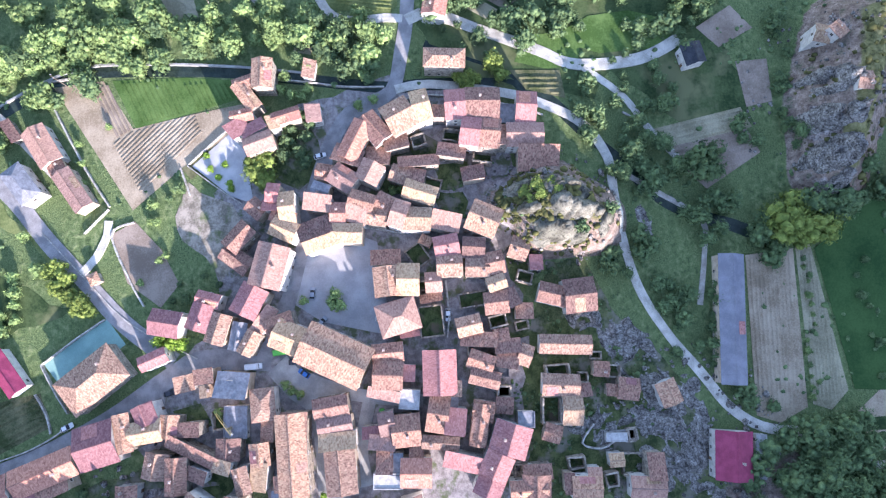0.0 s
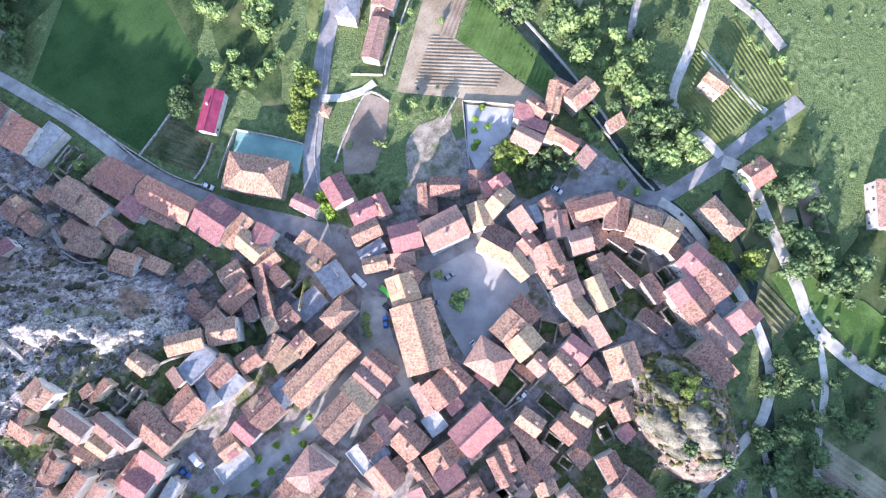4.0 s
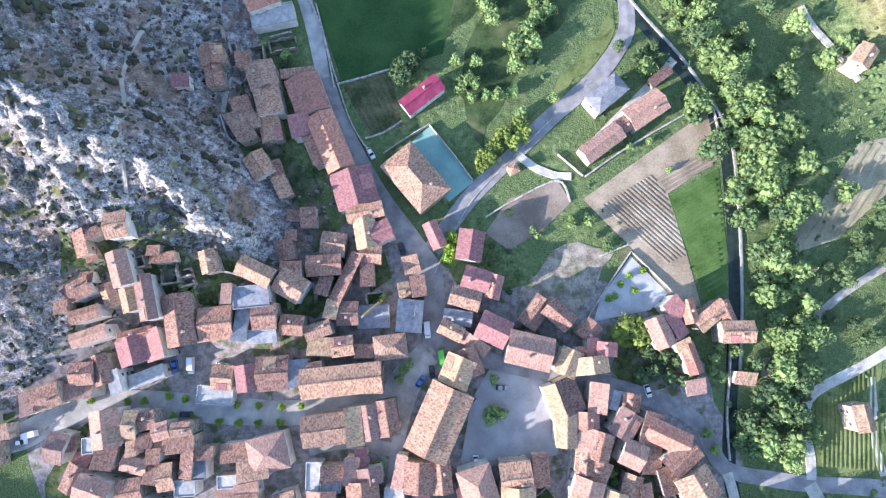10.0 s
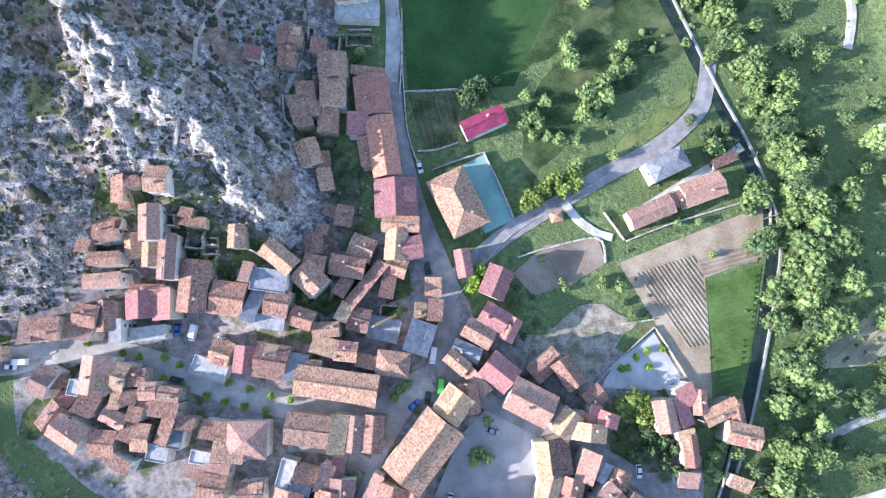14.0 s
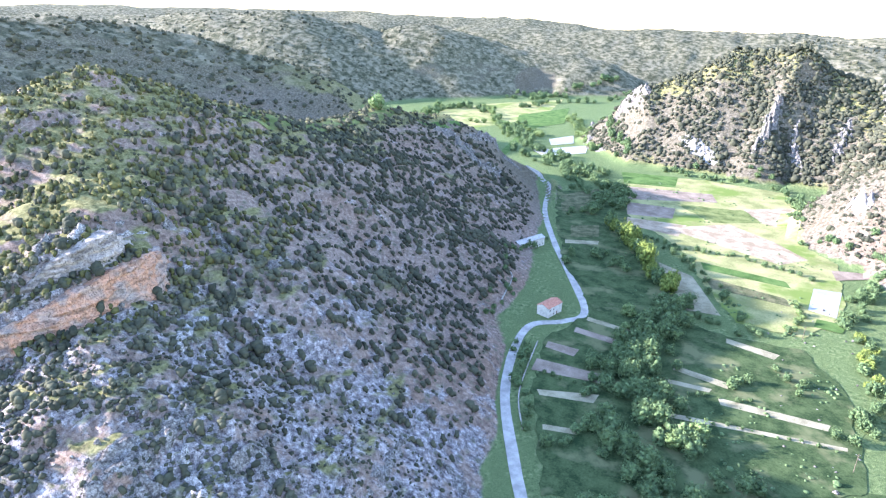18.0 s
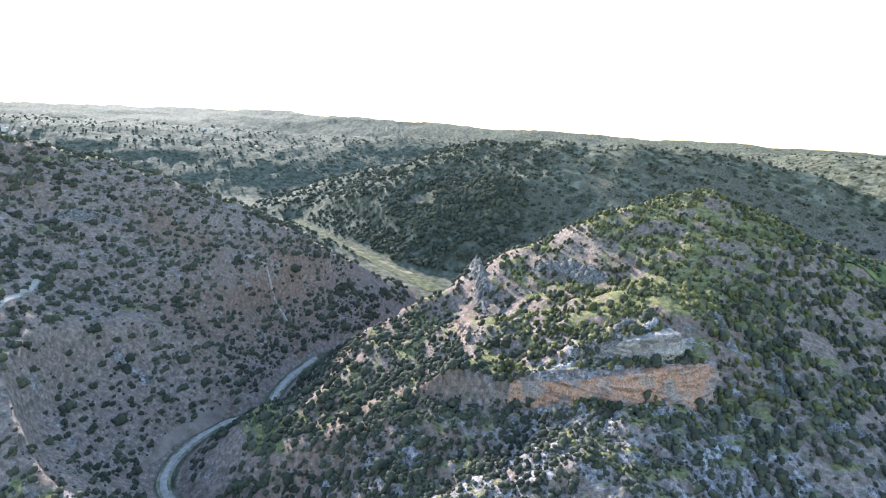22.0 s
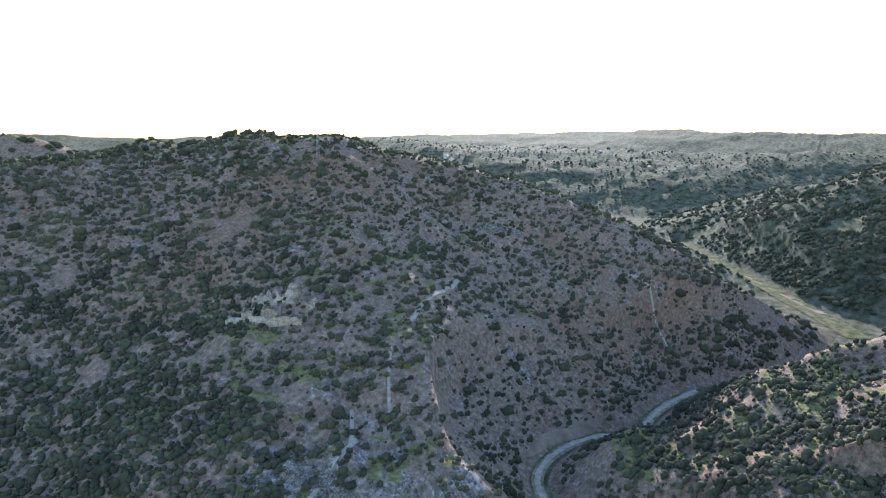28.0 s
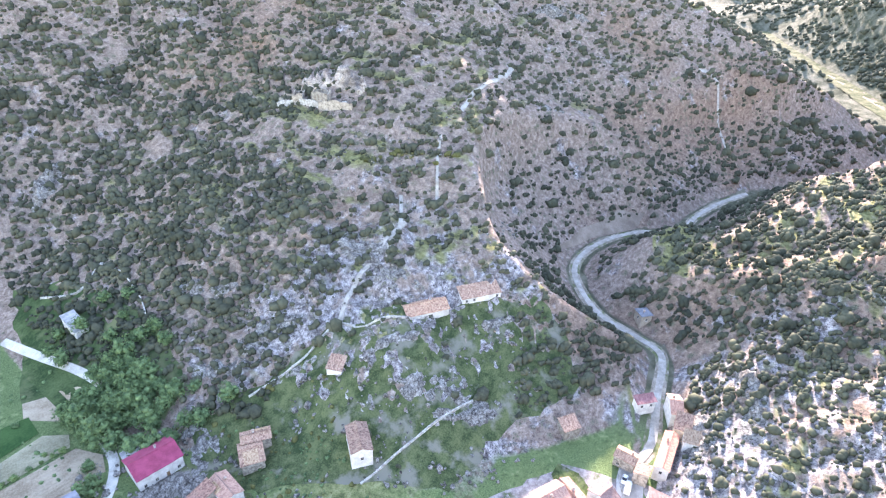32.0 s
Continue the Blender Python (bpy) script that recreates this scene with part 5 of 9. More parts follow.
ribbon("west_street", 8.0, "concrete", [(-11.2, -7.2), (-18.7, -13.7), (-24.4, -20.2), (-36.8, -22.0), (-54.4, -22.5), (-72.0, -20.8), (-87.7, -18.5), (-101.9, -16.7), (-116.1, -16.6), (-126.5, -19.4), (-137.2, -23.8), (-145.5, -24.9)])
ribbon("gorge_verge", 5.5, "rough", [(-145.5, -24.9), (-157.0, -24.0), (-179.0, -30.0), (-199.0, -35.0), (-206.0, -40.0), (-209.0, -52.0), (-213.0, -68.0), (-225.0, -83.0), (-240.0, -94.0), (-258.0, -97.0), (-280.0, -93.0), (-300.0, -82.0), (-312.0, -66.0), (-340.0, -64.0), (-368.0, -58.0), (-395.0, -48.0)])
ribbon("gorge_road", 2.8, "path", [(-145.5, -24.9), (-157.0, -24.0), (-179.0, -30.0), (-199.0, -35.0), (-206.0, -40.0), (-209.0, -52.0), (-213.0, -68.0), (-225.0, -83.0), (-240.0, -94.0), (-258.0, -97.0), (-280.0, -93.0), (-300.0, -82.0), (-312.0, -66.0), (-340.0, -64.0), (-368.0, -58.0), (-395.0, -48.0)])
ribbon("church_lane", 4.0, "concrete", [(-14.2, -12.2), (-20.3, -25.6), (-23.7, -39.0), (-25.4, -52.3)])
ribbon("back_lane", 4.0, "concrete", [(-23.0, -36.0), (-37.8, -32.5), (-49.7, -33.6)])
ribbon("east_lane", 3.0, "gravel", [(175.9, 7.4), (160.3, -2.0), (139.5, -12.5), (123.0, -20.6), (109.8, -25.9), (104.6, -29.8), (102.5, -36.7), (102.9, -47.4), (102.2, -53.2)])
ribbon("field_track", 2.6, "path", [(153.9, 18.1), (138.0, 11.2), (121.1, 2.7), (110.7, -4.6)])
ribbon("villa_lane", 2.2, "gravel", [(125.2, -24.0), (124.5, -34.5), (123.3, -45.5), (124.5, -53.5)])
ribbon("bank_track", 3.5, "path", [(148.3, -9.7), (147.9, -19.6), (148.2, -28.7), (145.6, -42.4)])
ribbon("stream", 3.2, "water", [(92.6, -60.0), (86.3, -74.6), (80.5, -87.0), (69.6, -100.1), (61.4, -108.7)])
ribbon("white_track", 4.0, "gravel", [(101.5, -54.5), (103.5, -62.6), (96.3, -79.5), (87.9, -98.2), (81.9, -111.1), (82.6, -132.5), (88.8, -146.8)])
ribbon("orchard_track", 2.2, "gravel", [(80.8, -112.9), (69.9, -125.3), (57.4, -133.3), (45.1, -143.2)])
ribbon("ring_road", 3.0, "gravel", [(76.9, -49.4), (78.1, -61.0), (73.5, -85.4), (68.7, -98.4), (60.9, -111.0), (48.7, -118.2), (37.2, -118.9), (22.0, -120.1), (5.1, -123.7), (-9.8, -131.1), (-22.8, -140.3), (-33.8, -147.9), (-40.5, -157.5), (-43.6, -171.3), (-52.6, -184.0), (-52.8, -197.5), (-46.8, -224.9), (-42.8, -246.3)])
ribbon("barn_track", 1.7, "path", [(44.7, -120.6), (36.3, -132.9), (25.9, -146.6), (14.7, -146.1), (-1.6, -142.6)])
ribbon("hill_track", 3.0, "gravel", [(90.5, 260.1), (88.1, 224.8), (86.8, 201.4), (86.2, 177.4), (97.9, 154.0), (107.5, 140.2), (107.8, 122.9)])
ribbon("canal", 4.0, "water", [(44.3, 130.7), (63.2, 101.9), (77.5, 80.8), (88.2, 57.6), (89.1, 36.6), (86.5, 5.6), (82.6, -18.8)])
ribbon("canal_low", 4.0, "water", [(82.6, -18.8), (78.0, -45.7), (78.1, -61.0), (76.4, -85.7), (71.7, -98.7), (56.9, -112.4), (48.6, -121.1), (32.2, -136.2), (23.2, -157.3), (18.5, -171.6), (33.9, -190.1)])
ribbon("canal_wall", 0.8, "wallstone", [(47.2, 131.3), (65.8, 101.9), (80.3, 80.6), (90.6, 57.4), (91.3, 36.5), (88.6, 5.5), (84.7, -19.0)])
ribbon("hill_path", 0.9, "path", [(-94.2, 44.6), (-92.6, 58.1), (-94.2, 70.3), (-97.0, 79.5), (-96.0, 88.7), (-92.2, 97.8), (-87.9, 102.0)])
ribbon("lane_path", 1.2, "path", [(-71.8, 73.1), (-70.7, 79.7), (-68.9, 84.7), (-66.3, 83.2)])
ribbon("ridge_path", 1.6, "path", [(-149.4, -138.0), (-163.0, -142.4), (-177.3, -153.9)])
ribbon("west_path", 1.6, "path", [(-166.2, -142.1), (-133.0, -138.7), (-114.0, -131.2)])
ribbon("gully_path", 1.8, "path", [(-427.6, -104.5), (-429.4, -90.6), (-412.5, -69.0)])
ribbon("flank_path", 1.3, "path", [(-179.4, -135.5), (-189.1, -143.3), (-199.6, -151.2), (-212.1, -159.5)])
ribbon("traverse_path", 2.0, "path", [(-307.8, -179.2), (-279.7, -172.0), (-249.3, -168.3), (-235.6, -164.6)])
ribbon("fork_track", 2.5, "gravel", [(21.6, 54.3), (26.7, 49.6), (33.8, 46.2), (38.3, 45.8)])
ribbon("farm_track", 3.0, "gravel", [(42.8, 52.8), (57.1, 65.6), (69.6, 76.6), (76.0, 83.0)])
ribbon("villa_track", 2.2, "gravel", [(120.8, 98.8), (124.3, 90.5), (131.9, 79.7), (136.3, 71.5)])
patch("hay", [(-650.0, 908.6), (-589.1, 1135.8), (-490.5, 1294.2), (-416.4, 999.2), (-475.7, 844.9), (-325.0, 471.9)])
patch("crop2", [(-321.2, 466.3), (-298.8, 530.8), (-398.7, 958.4), (-378.9, 809.1), (-292.3, 498.2)])
patch("weeds", [(14.5, -93.4), (17.1, -108.3), (-3.5, -117.2), (-18.6, -130.0), (-36.7, -140.2), (-60.1, -138.7), (-55.9, -81.6), (-36.4, -86.2), (-8.6, -86.8)])
patch("weeds", [(-61.9, -149.4), (-82.0, -141.6), (-107.5, -134.7), (-126.8, -130.7), (-148.1, -104.5), (-178.1, -82.5), (-171.8, -65.5), (-158.3, -53.0), (-128.3, -65.2), (-98.1, -66.6), (-58.2, -117.9)])
patch("weeds", [(-71.7, 75.0), (-66.6, 85.0), (-55.1, 64.0), (-41.8, 47.8), (-38.0, 28.9), (-45.1, 27.3), (-52.0, 46.6), (-65.5, 58.2)])
patch("weeds", [(-110.9, 34.2), (-94.8, 33.6), (-81.2, 28.1), (-70.7, 27.9), (-58.5, 24.2), (-68.2, 19.2), (-84.1, 15.2), (-94.1, 17.5), (-110.7, 23.5)])
patch("crop", [(-45.7, 128.2), (-17.7, 145.2), (7.7, 145.5), (10.5, 132.5), (-0.3, 90.4), (-34.1, 81.9)])
patch("garden", [(-33.9, 81.1), (-18.1, 85.6), (-15.0, 66.6), (-25.6, 63.2)])
patch("court", [(-15.2, 58.9), (-6.0, 65.9), (6.7, 46.2), (-1.7, 40.2)])
patch("soil", [(9.1, 29.2), (17.6, 39.8), (33.7, 45.2), (37.5, 37.4), (27.7, 28.9), (16.2, 23.2)])
patch("plough", [(41.3, 38.1), (84.9, 64.6), (86.3, 48.2), (68.9, 38.1), (72.8, 17.5), (75.3, 1.0), (66.5, 3.4), (54.3, 22.4)])
patch("crop2", [(69.0, 37.1), (86.2, 45.3), (85.7, 20.2), (83.9, 5.8), (77.1, 2.7), (73.3, 17.4)])
patch("grass2", [(25.0, 61.7), (57.3, 103.4), (59.3, 95.2), (46.5, 81.2), (27.9, 62.5)])
patch("rough", [(17.0, 10.4), (34.5, 23.8), (48.8, 21.9), (41.8, 6.9), (30.3, -1.2)])
patch("grass2", [(108.1, -28.2), (129.0, -18.5), (126.6, -31.4), (125.6, -54.2), (105.0, -50.6)])
patch("grass2", [(133.4, -22.2), (143.3, -23.4), (141.8, -48.7), (136.3, -57.3), (124.9, -52.8)])
patch("grass2", [(109.5, -56.4), (134.3, -60.3), (122.3, -77.1), (116.1, -71.5), (114.5, -64.4)])
patch("weeds", [(67.0, -77.3), (78.9, -84.1), (71.8, -93.6), (63.6, -94.7), (65.4, -84.2)])
patch("soil", [(111.8, -76.1), (118.8, -80.2), (108.1, -95.0), (103.3, -88.3)])
patch("straw", [(105.7, -73.6), (110.7, -75.7), (103.5, -86.0), (99.5, -82.9)])
patch("straw", [(89.2, -100.7), (94.7, -104.8), (91.5, -108.7), (86.6, -104.1)])
patch("crop2", [(84.2, -90.1), (93.7, -94.6), (93.6, -113.7), (81.6, -111.6), (81.0, -100.8)])
patch("straw", [(102.1, 22.8), (123.5, 33.5), (131.5, 33.6), (130.7, 29.2), (108.8, 21.2)])
patch("grass2", [(127.0, 18.5), (141.9, 27.3), (148.5, 23.5), (128.8, 14.2)])
patch("straw", [(92.5, -15.9), (98.2, -16.0), (95.5, -23.0), (91.1, -21.5)])
patch("straw", [(104.1, 15.3), (133.2, 50.6), (142.2, 51.8), (139.3, 33.1), (120.9, 19.5)])
patch("garden", [(54.3, 22.4), (66.5, 3.4), (75.3, 1.0), (79.0, -4.6), (64.6, 1.8), (50.3, 19.0)])
patch("plough", [(13.4, -159.3), (14.6, -175.1), (-35.5, -172.3), (-39.7, -163.1), (-37.0, -156.0)])
patch("straw", [(16.0, -175.9), (16.0, -180.8), (-31.2, -185.9), (-36.9, -179.7), (-34.7, -174.1)])
patch("crop", [(14.1, -182.0), (33.1, -209.2), (-32.0, -198.0), (-31.0, -188.0)])
patch("straw", [(57.4, -133.3), (63.3, -164.6), (56.2, -167.5), (51.8, -146.1), (51.3, -138.5)])
patch("soil", [(50.9, -138.3), (55.8, -165.6), (47.3, -169.1), (36.1, -149.7), (45.3, -141.4)])
patch("soil", [(92.5, -153.1), (99.9, -165.8), (91.2, -172.5), (84.9, -160.0)])
patch("soil", [(79.4, -165.0), (79.8, -175.8), (64.7, -175.6), (63.2, -166.6)])
patch("crop2", [(91.8, -102.5), (99.1, -116.8), (100.3, -130.6), (95.0, -147.6), (86.0, -140.6), (85.4, -119.2)])
patch("turf", [(-6.3, -87.3), (-4.1, -94.8), (-3.3, -110.3), (-13.2, -111.9), (-20.8, -120.1), (-34.7, -120.3), (-37.3, -107.6), (-43.1, -117.6), (-57.9, -118.1), (-55.1, -76.8), (-41.1, -86.9), (-25.4, -83.9), (-15.0, -83.9)])
patch("turf", [(40.6, -60.7), (38.9, -71.2), (31.1, -69.3), (33.9, -61.2)])
patch("turf", [(47.4, -43.4), (45.1, -49.8), (40.3, -49.5), (41.1, -42.7)])
patch("turf", [(-0.3, -77.9), (1.8, -86.2), (-8.1, -88.1), (-9.5, -80.8)])
patch("turf", [(49.1, -62.2), (48.5, -71.5), (42.8, -71.1), (40.4, -62.5)])
patch("turf", [(59.1, -42.1), (61.2, -55.4), (57.7, -64.6), (52.3, -71.8), (50.0, -47.3)])
patch("turf", [(65.0, -10.4), (64.4, -19.8), (53.5, -23.1), (46.2, -17.3), (50.6, -8.1), (60.3, -7.4)])
patch("turf", [(-113.0, 35.5), (-94.3, 31.3), (-88.1, 28.9), (-77.4, 28.3), (-64.2, 23.9), (-65.6, 18.7), (-80.4, 17.0), (-91.3, 13.7), (-103.4, 28.3), (-110.9, 21.9), (-109.4, 12.1), (-114.9, 12.0), (-117.3, 23.2)])
patch("turf", [(-48.5, 8.6), (-41.4, 24.5), (-36.3, 31.8), (-32.6, 29.9), (-39.4, 15.6), (-46.0, 5.1)])
patch("turf", [(-56.1, 15.5), (-48.8, 19.0), (-46.0, 6.8), (-51.0, 5.1), (-56.0, 11.1)])
patch("turf", [(-29.0, 21.0), (-23.6, 24.5), (-21.8, 17.4), (-27.1, 13.8)])
patch("turf", [(-130.3, -36.9), (-126.6, -30.3), (-124.5, -25.3), (-117.9, -22.0), (-113.7, -21.2), (-118.9, -32.0), (-124.6, -45.9), (-129.6, -45.8)])
patch("turf", [(-80.2, 18.6), (-72.1, 18.7), (-73.7, 10.3), (-80.4, 11.2)])
patch("garden", [(81.4, -88.0), (80.2, -105.2), (70.2, -106.2), (74.1, -93.2)])
patch("plaza", [(7.0, -13.7), (23.4, -18.3), (29.0, -33.2), (25.7, -40.6), (-3.2, -43.7), (-3.8, -40.3), (1.1, -22.0)])
patch("yard", [(43.6, 5.9), (54.8, 18.7), (65.2, 6.2), (59.1, 1.3), (41.0, -1.1)])
patch("lea", [(-55.0, 342.5), (-17.0, 335.3), (15.6, 342.0), (35.8, 306.2), (42.2, 233.7), (-60.2, 168.2), (-90.1, 225.0), (-106.6, 277.0), (-94.7, 316.7)])
patch("lea", [(-216.2, 569.6), (-158.0, 602.5), (-52.6, 362.0), (-69.9, 300.9), (-94.7, 316.7), (-106.8, 346.0), (-134.8, 383.8), (-173.1, 463.3)])
patch("hay", [(-173.7, 678.1), (-92.9, 702.2), (-9.5, 690.0), (7.3, 531.2), (30.6, 492.7), (36.7, 402.3), (15.0, 356.0), (-19.8, 357.0), (-73.8, 464.7), (-131.4, 529.1)])
patch("straw", [(-20.9, 332.7), (5.8, 328.8), (3.6, 322.1), (-20.2, 327.3)])
patch("straw", [(-38.7, 288.3), (-13.1, 285.7), (-12.9, 280.2), (-39.1, 283.7)])
patch("straw", [(-15.9, 270.2), (29.2, 274.7), (28.2, 269.5), (-13.8, 264.8)])
patch("straw", [(-34.5, 245.5), (35.4, 261.3), (35.3, 258.8), (-33.8, 242.1)])
patch("straw", [(-43.5, 273.0), (-19.3, 276.1), (-19.9, 272.4), (-42.7, 269.4)])
patch("soil", [(-101.0, 256.3), (-66.3, 260.0), (-65.2, 252.0), (-99.1, 244.9)])
patch("soil", [(-102.8, 275.8), (-85.4, 276.5), (-85.5, 268.3), (-101.8, 269.4)])
patch("straw", [(-89.7, 230.6), (-63.3, 242.2), (-63.4, 234.4), (-86.8, 227.1)])
patch("straw", [(-77.1, 207.7), (-62.3, 212.7), (-61.7, 209.1), (-75.7, 204.5)])
patch("soil", [(-95.5, 299.6), (-69.0, 297.8), (-68.8, 292.1), (-94.9, 293.7)])
patch("straw", [(-94.2, 315.3), (-68.6, 313.1), (-68.3, 308.7), (-93.3, 310.8)])
patch("straw", [(-79.7, 426.5), (-53.8, 413.1), (-27.9, 360.2), (-46.5, 356.8), (-66.4, 393.5)])
patch("soil", [(-162.0, 626.5), (-77.8, 643.9), (-68.0, 614.6), (-145.5, 578.7)])
patch("soil", [(-142.7, 568.9), (-98.5, 571.9), (-93.9, 538.5), (-131.4, 529.1)])
patch("plough", [(-129.1, 520.8), (-79.4, 525.8), (-79.4, 491.7), (-123.2, 500.2)])
patch("plough", [(-78.8, 522.6), (-49.0, 549.6), (-11.8, 520.7), (12.8, 491.4), (-4.2, 469.8), (-81.8, 503.3)])
patch("plough", [(-44.2, 604.1), (-6.3, 633.8), (0.9, 560.3), (-28.8, 568.7)])
patch("grass2", [(-99.5, 588.9), (-41.3, 599.7), (-24.4, 569.7), (-62.0, 544.7)])
patch("crop2", [(-183.0, 688.0), (-122.0, 697.6), (-115.0, 650.2), (-165.4, 638.3)])
patch("crop2", [(-53.6, 443.7), (1.4, 438.0), (5.4, 427.7), (-49.4, 430.2)])
patch("garden", [(-47.2, 417.4), (3.3, 408.1), (7.2, 396.4), (-38.8, 398.7)])
patch("pale", [(18.0, 436.0), (33.9, 438.1), (30.9, 394.2), (16.2, 397.8)])
patch("crop2", [(21.0, 386.9), (36.5, 387.1), (33.7, 374.2), (19.9, 374.7)])
patch("soil", [(27.2, 478.1), (50.2, 485.7), (50.3, 474.8), (30.7, 459.4)])
patch("garden", [(-206.2, 553.0), (-181.0, 600.1), (-156.3, 533.2), (-184.0, 504.1)])
patch("garden", [(-163.0, 470.0), (-142.7, 483.6), (-133.5, 455.7), (-152.8, 442.9)])
patch("straw", [(-154.2, 434.1), (-130.1, 445.3), (-128.4, 437.4), (-151.4, 426.7)])
patch("pale", [(-320.4, 744.2), (-268.0, 817.6), (-253.1, 764.9), (-294.3, 718.3)])
patch("pale", [(-332.2, 830.4), (-312.1, 877.6), (-290.3, 820.5), (-312.1, 789.1)])
patch("crop2", [(-470.3, 1020.6), (-428.0, 1166.7), (-366.5, 980.3), (-407.5, 867.8)])
patch("garden", [(-595, 60), (-660, 28), (-705, 2), (-795, -48), (-865, -88), (-935, -125), (-1015, -165), (-1005, -185), (-925, -145), (-855, -108), (-785, -68), (-695, -18), (-650, 8), (-585, 40)])
patch("soil", [(-660, 27), (-705, 1), (-795, -49), (-791, -56), (-701, -6), (-656, 20)])
patch("grass2", [(-333.1, 267.6), (-539.8, 656.6), (-336.6, 471.3), (-327.8, 393.7), (-315.1, 284.9)])
patch("soil", [(-238.0, -107.0), (-272.0, -106.0), (-301.0, -98.0), (-312.0, -86.0), (-300.0, -86.0), (-274.0, -100.0)])

# ---- the village ----
house(52.8, -42.9, 0.0, 6.5, 5.2, -99, 5.0, "s", "d")
house(53.0, -33.5, 0.0, 8.3, 5.2, -111, 7.0, "s", "d")
house(44.6, -54.4, 0.0, 4.4, 5.4, -106, 6.0, "s", "d")
house(42.3, -59.4, 0.0, 6.0, 6.2, -106, 3.0, "r", "r")
house(20.3, -53.5, 0.0, 6.0, 7.2, -58, 2.5, "r", "r")
house(24.4, -56.4, 0.0, 2.7, 2.5, -118, 4.0, "s", "o")
house(19.8, -43.5, 0.0, 8.1, 4.1, -91, 5.0, "s", "d")
house(5.0, -70.5, 0.0, 9.8, 4.9, -85, 2.2, "r", "r")
house(-1.0, -56.5, 0.0, 7.8, 10.1, -87, 2.5, "r", "r")
house(10.4, -54.1, 0.0, 2.9, 3.4, -90, 2.5, "r", "r")
house(6.2, -56.9, 0.0, 5.7, 1.9, -83, 4.0, "s", "d")
house(-4.1, -49.7, 0.0, 4.7, 1.9, -85, 6.0, "s", "p")
house(-2.4, -77.3, 0.0, 5.8, 3.9, -80, 5.0, "r", "r")
house(-6.7, -77.8, 0.0, 3.6, 3.1, -85, 5.0, "s", "d")
house(-10.1, -79.4, 0.0, 6.7, 3.6, -90, 6.0, "s", "d")
house(-24.0, -77.5, 0.0, 4.3, 3.7, -94, 5.0, "r", "r")
house(-29.1, -70.5, 0.0, 5.2, 5.3, -102, 6.0, "g", "d")
house(-4.2, -85.0, 0.0, 4.4, 3.1, -82, 2.5, "r", "r")
house(-15.0, -107.2, 0.0, 3.5, 2.6, -94, 3.0, "r", "r")
house(-21.5, -102.5, 0.0, 3.2, 3.4, -94, 3.0, "r", "r")
house(-39.8, -111.9, 0.0, 4.7, 2.4, -90, 1.0, "f", "w")
house(-39.6, -116.2, 0.0, 3.0, 3.9, -87, 2.5, "r", "r")
house(-37.1, -91.0, 0.0, 4.0, 4.5, -110, 5.0, "g", "d")
house(-46.2, -109.5, 0.0, 3.1, 3.2, -89, 5.1, "g", "e")
house(-52.0, -108.0, 0.6, 3.8, 4.6, -84, 4.5, "r", "r")
house(-48.4, -115.4, 0.0, 7.1, 6.5, -96, 5.0, "r", "r")
house(-48.4, -120.8, 0.0, 3.9, 6.7, -94, 6.0, "s", "d")
house(-54.4, -117.7, 0.0, 9.2, 5.7, -96, 6.6, "g", "k")
house(-53.0, -99.3, 1.1, 7.5, 6.0, -94, 6.7, "g", "o")
house(-49.1, -102.3, 0.7, 2.9, 2.2, -94, 5.3, "s", "k")
house(-46.6, -97.8, 0.3, 5.3, 3.9, -85, 5.4, "r", "r")
house(-51.4, -94.4, 1.1, 1.8, 4.9, -94, 5.5, "s", "d")
house(-46.8, -79.6, 0.0, 3.4, 4.1, -94, 4.3, "r", "r")
house(-47.7, -85.3, 0.2, 7.3, 3.3, -91, 5.5, "s", "d")
house(-52.4, -82.3, 0.6, 10.0, 4.7, -91, 6.8, "g", "d")
house(-107.6, -22.4, 0.0, 9.7, 7.8, 96, 8.0, "g", "k")
house(-107.6, -30.6, 0.0, 5.1, 5.5, -10, 7.5, "s", "d")
house(-113.1, -27.0, 0.0, 2.6, 4.0, -0, 7.0, "f", "w")
house(-100.2, -21.7, 0.0, 2.7, 7.3, -6, 8.0, "g", "e")
house(-100.1, -28.4, 0.0, 2.1, 3.8, 6, 7.0, "s", "o")
house(-95.5, -20.9, 0.0, 3.8, 4.5, 10, 7.5, "g", "d")
house(-96.5, -26.7, 0.0, 3.5, 3.5, 4, 7.0, "s", "d")
house(-91.4, -24.2, 0.0, 3.6, 4.4, 10, 8.0, "g", "k")
house(-92.2, -28.6, 0.0, 2.3, 2.5, 6, 6.0, "s", "k")
house(-85.0, -23.9, 0.0, 4.9, 3.4, 3, 8.5, "g", "o")
house(-85.4, -28.3, 0.0, 6.7, 3.7, 2, 8.0, "s", "d")
house(-79.1, -31.5, 0.0, 4.1, 2.5, 3, 7.0, "s", "d")
house(-84.1, -34.5, 0.0, 6.4, 3.4, 83, 7.0, "s", "d")
house(-82.0, -36.4, 0.0, 5.4, 4.8, -0, 6.5, "f", "y")
house(-85.2, -41.2, 0.0, 5.4, 4.1, -0, 6.0, "f", "w")
house(-90.8, -37.6, 0.0, 3.8, 7.1, 6, 6.5, "g", "o")
house(-93.9, -31.2, 0.0, 3.0, 3.3, -0, 7.0, "s", "d")
house(-94.5, -36.1, 0.0, 2.9, 5.0, -10, 6.5, "s", "d")
house(-99.6, -33.6, 0.0, 6.5, 3.7, -17, 7.0, "g", "k")
house(-101.0, -40.9, 0.0, 6.0, 6.6, 6, 7.0, "g", "d")
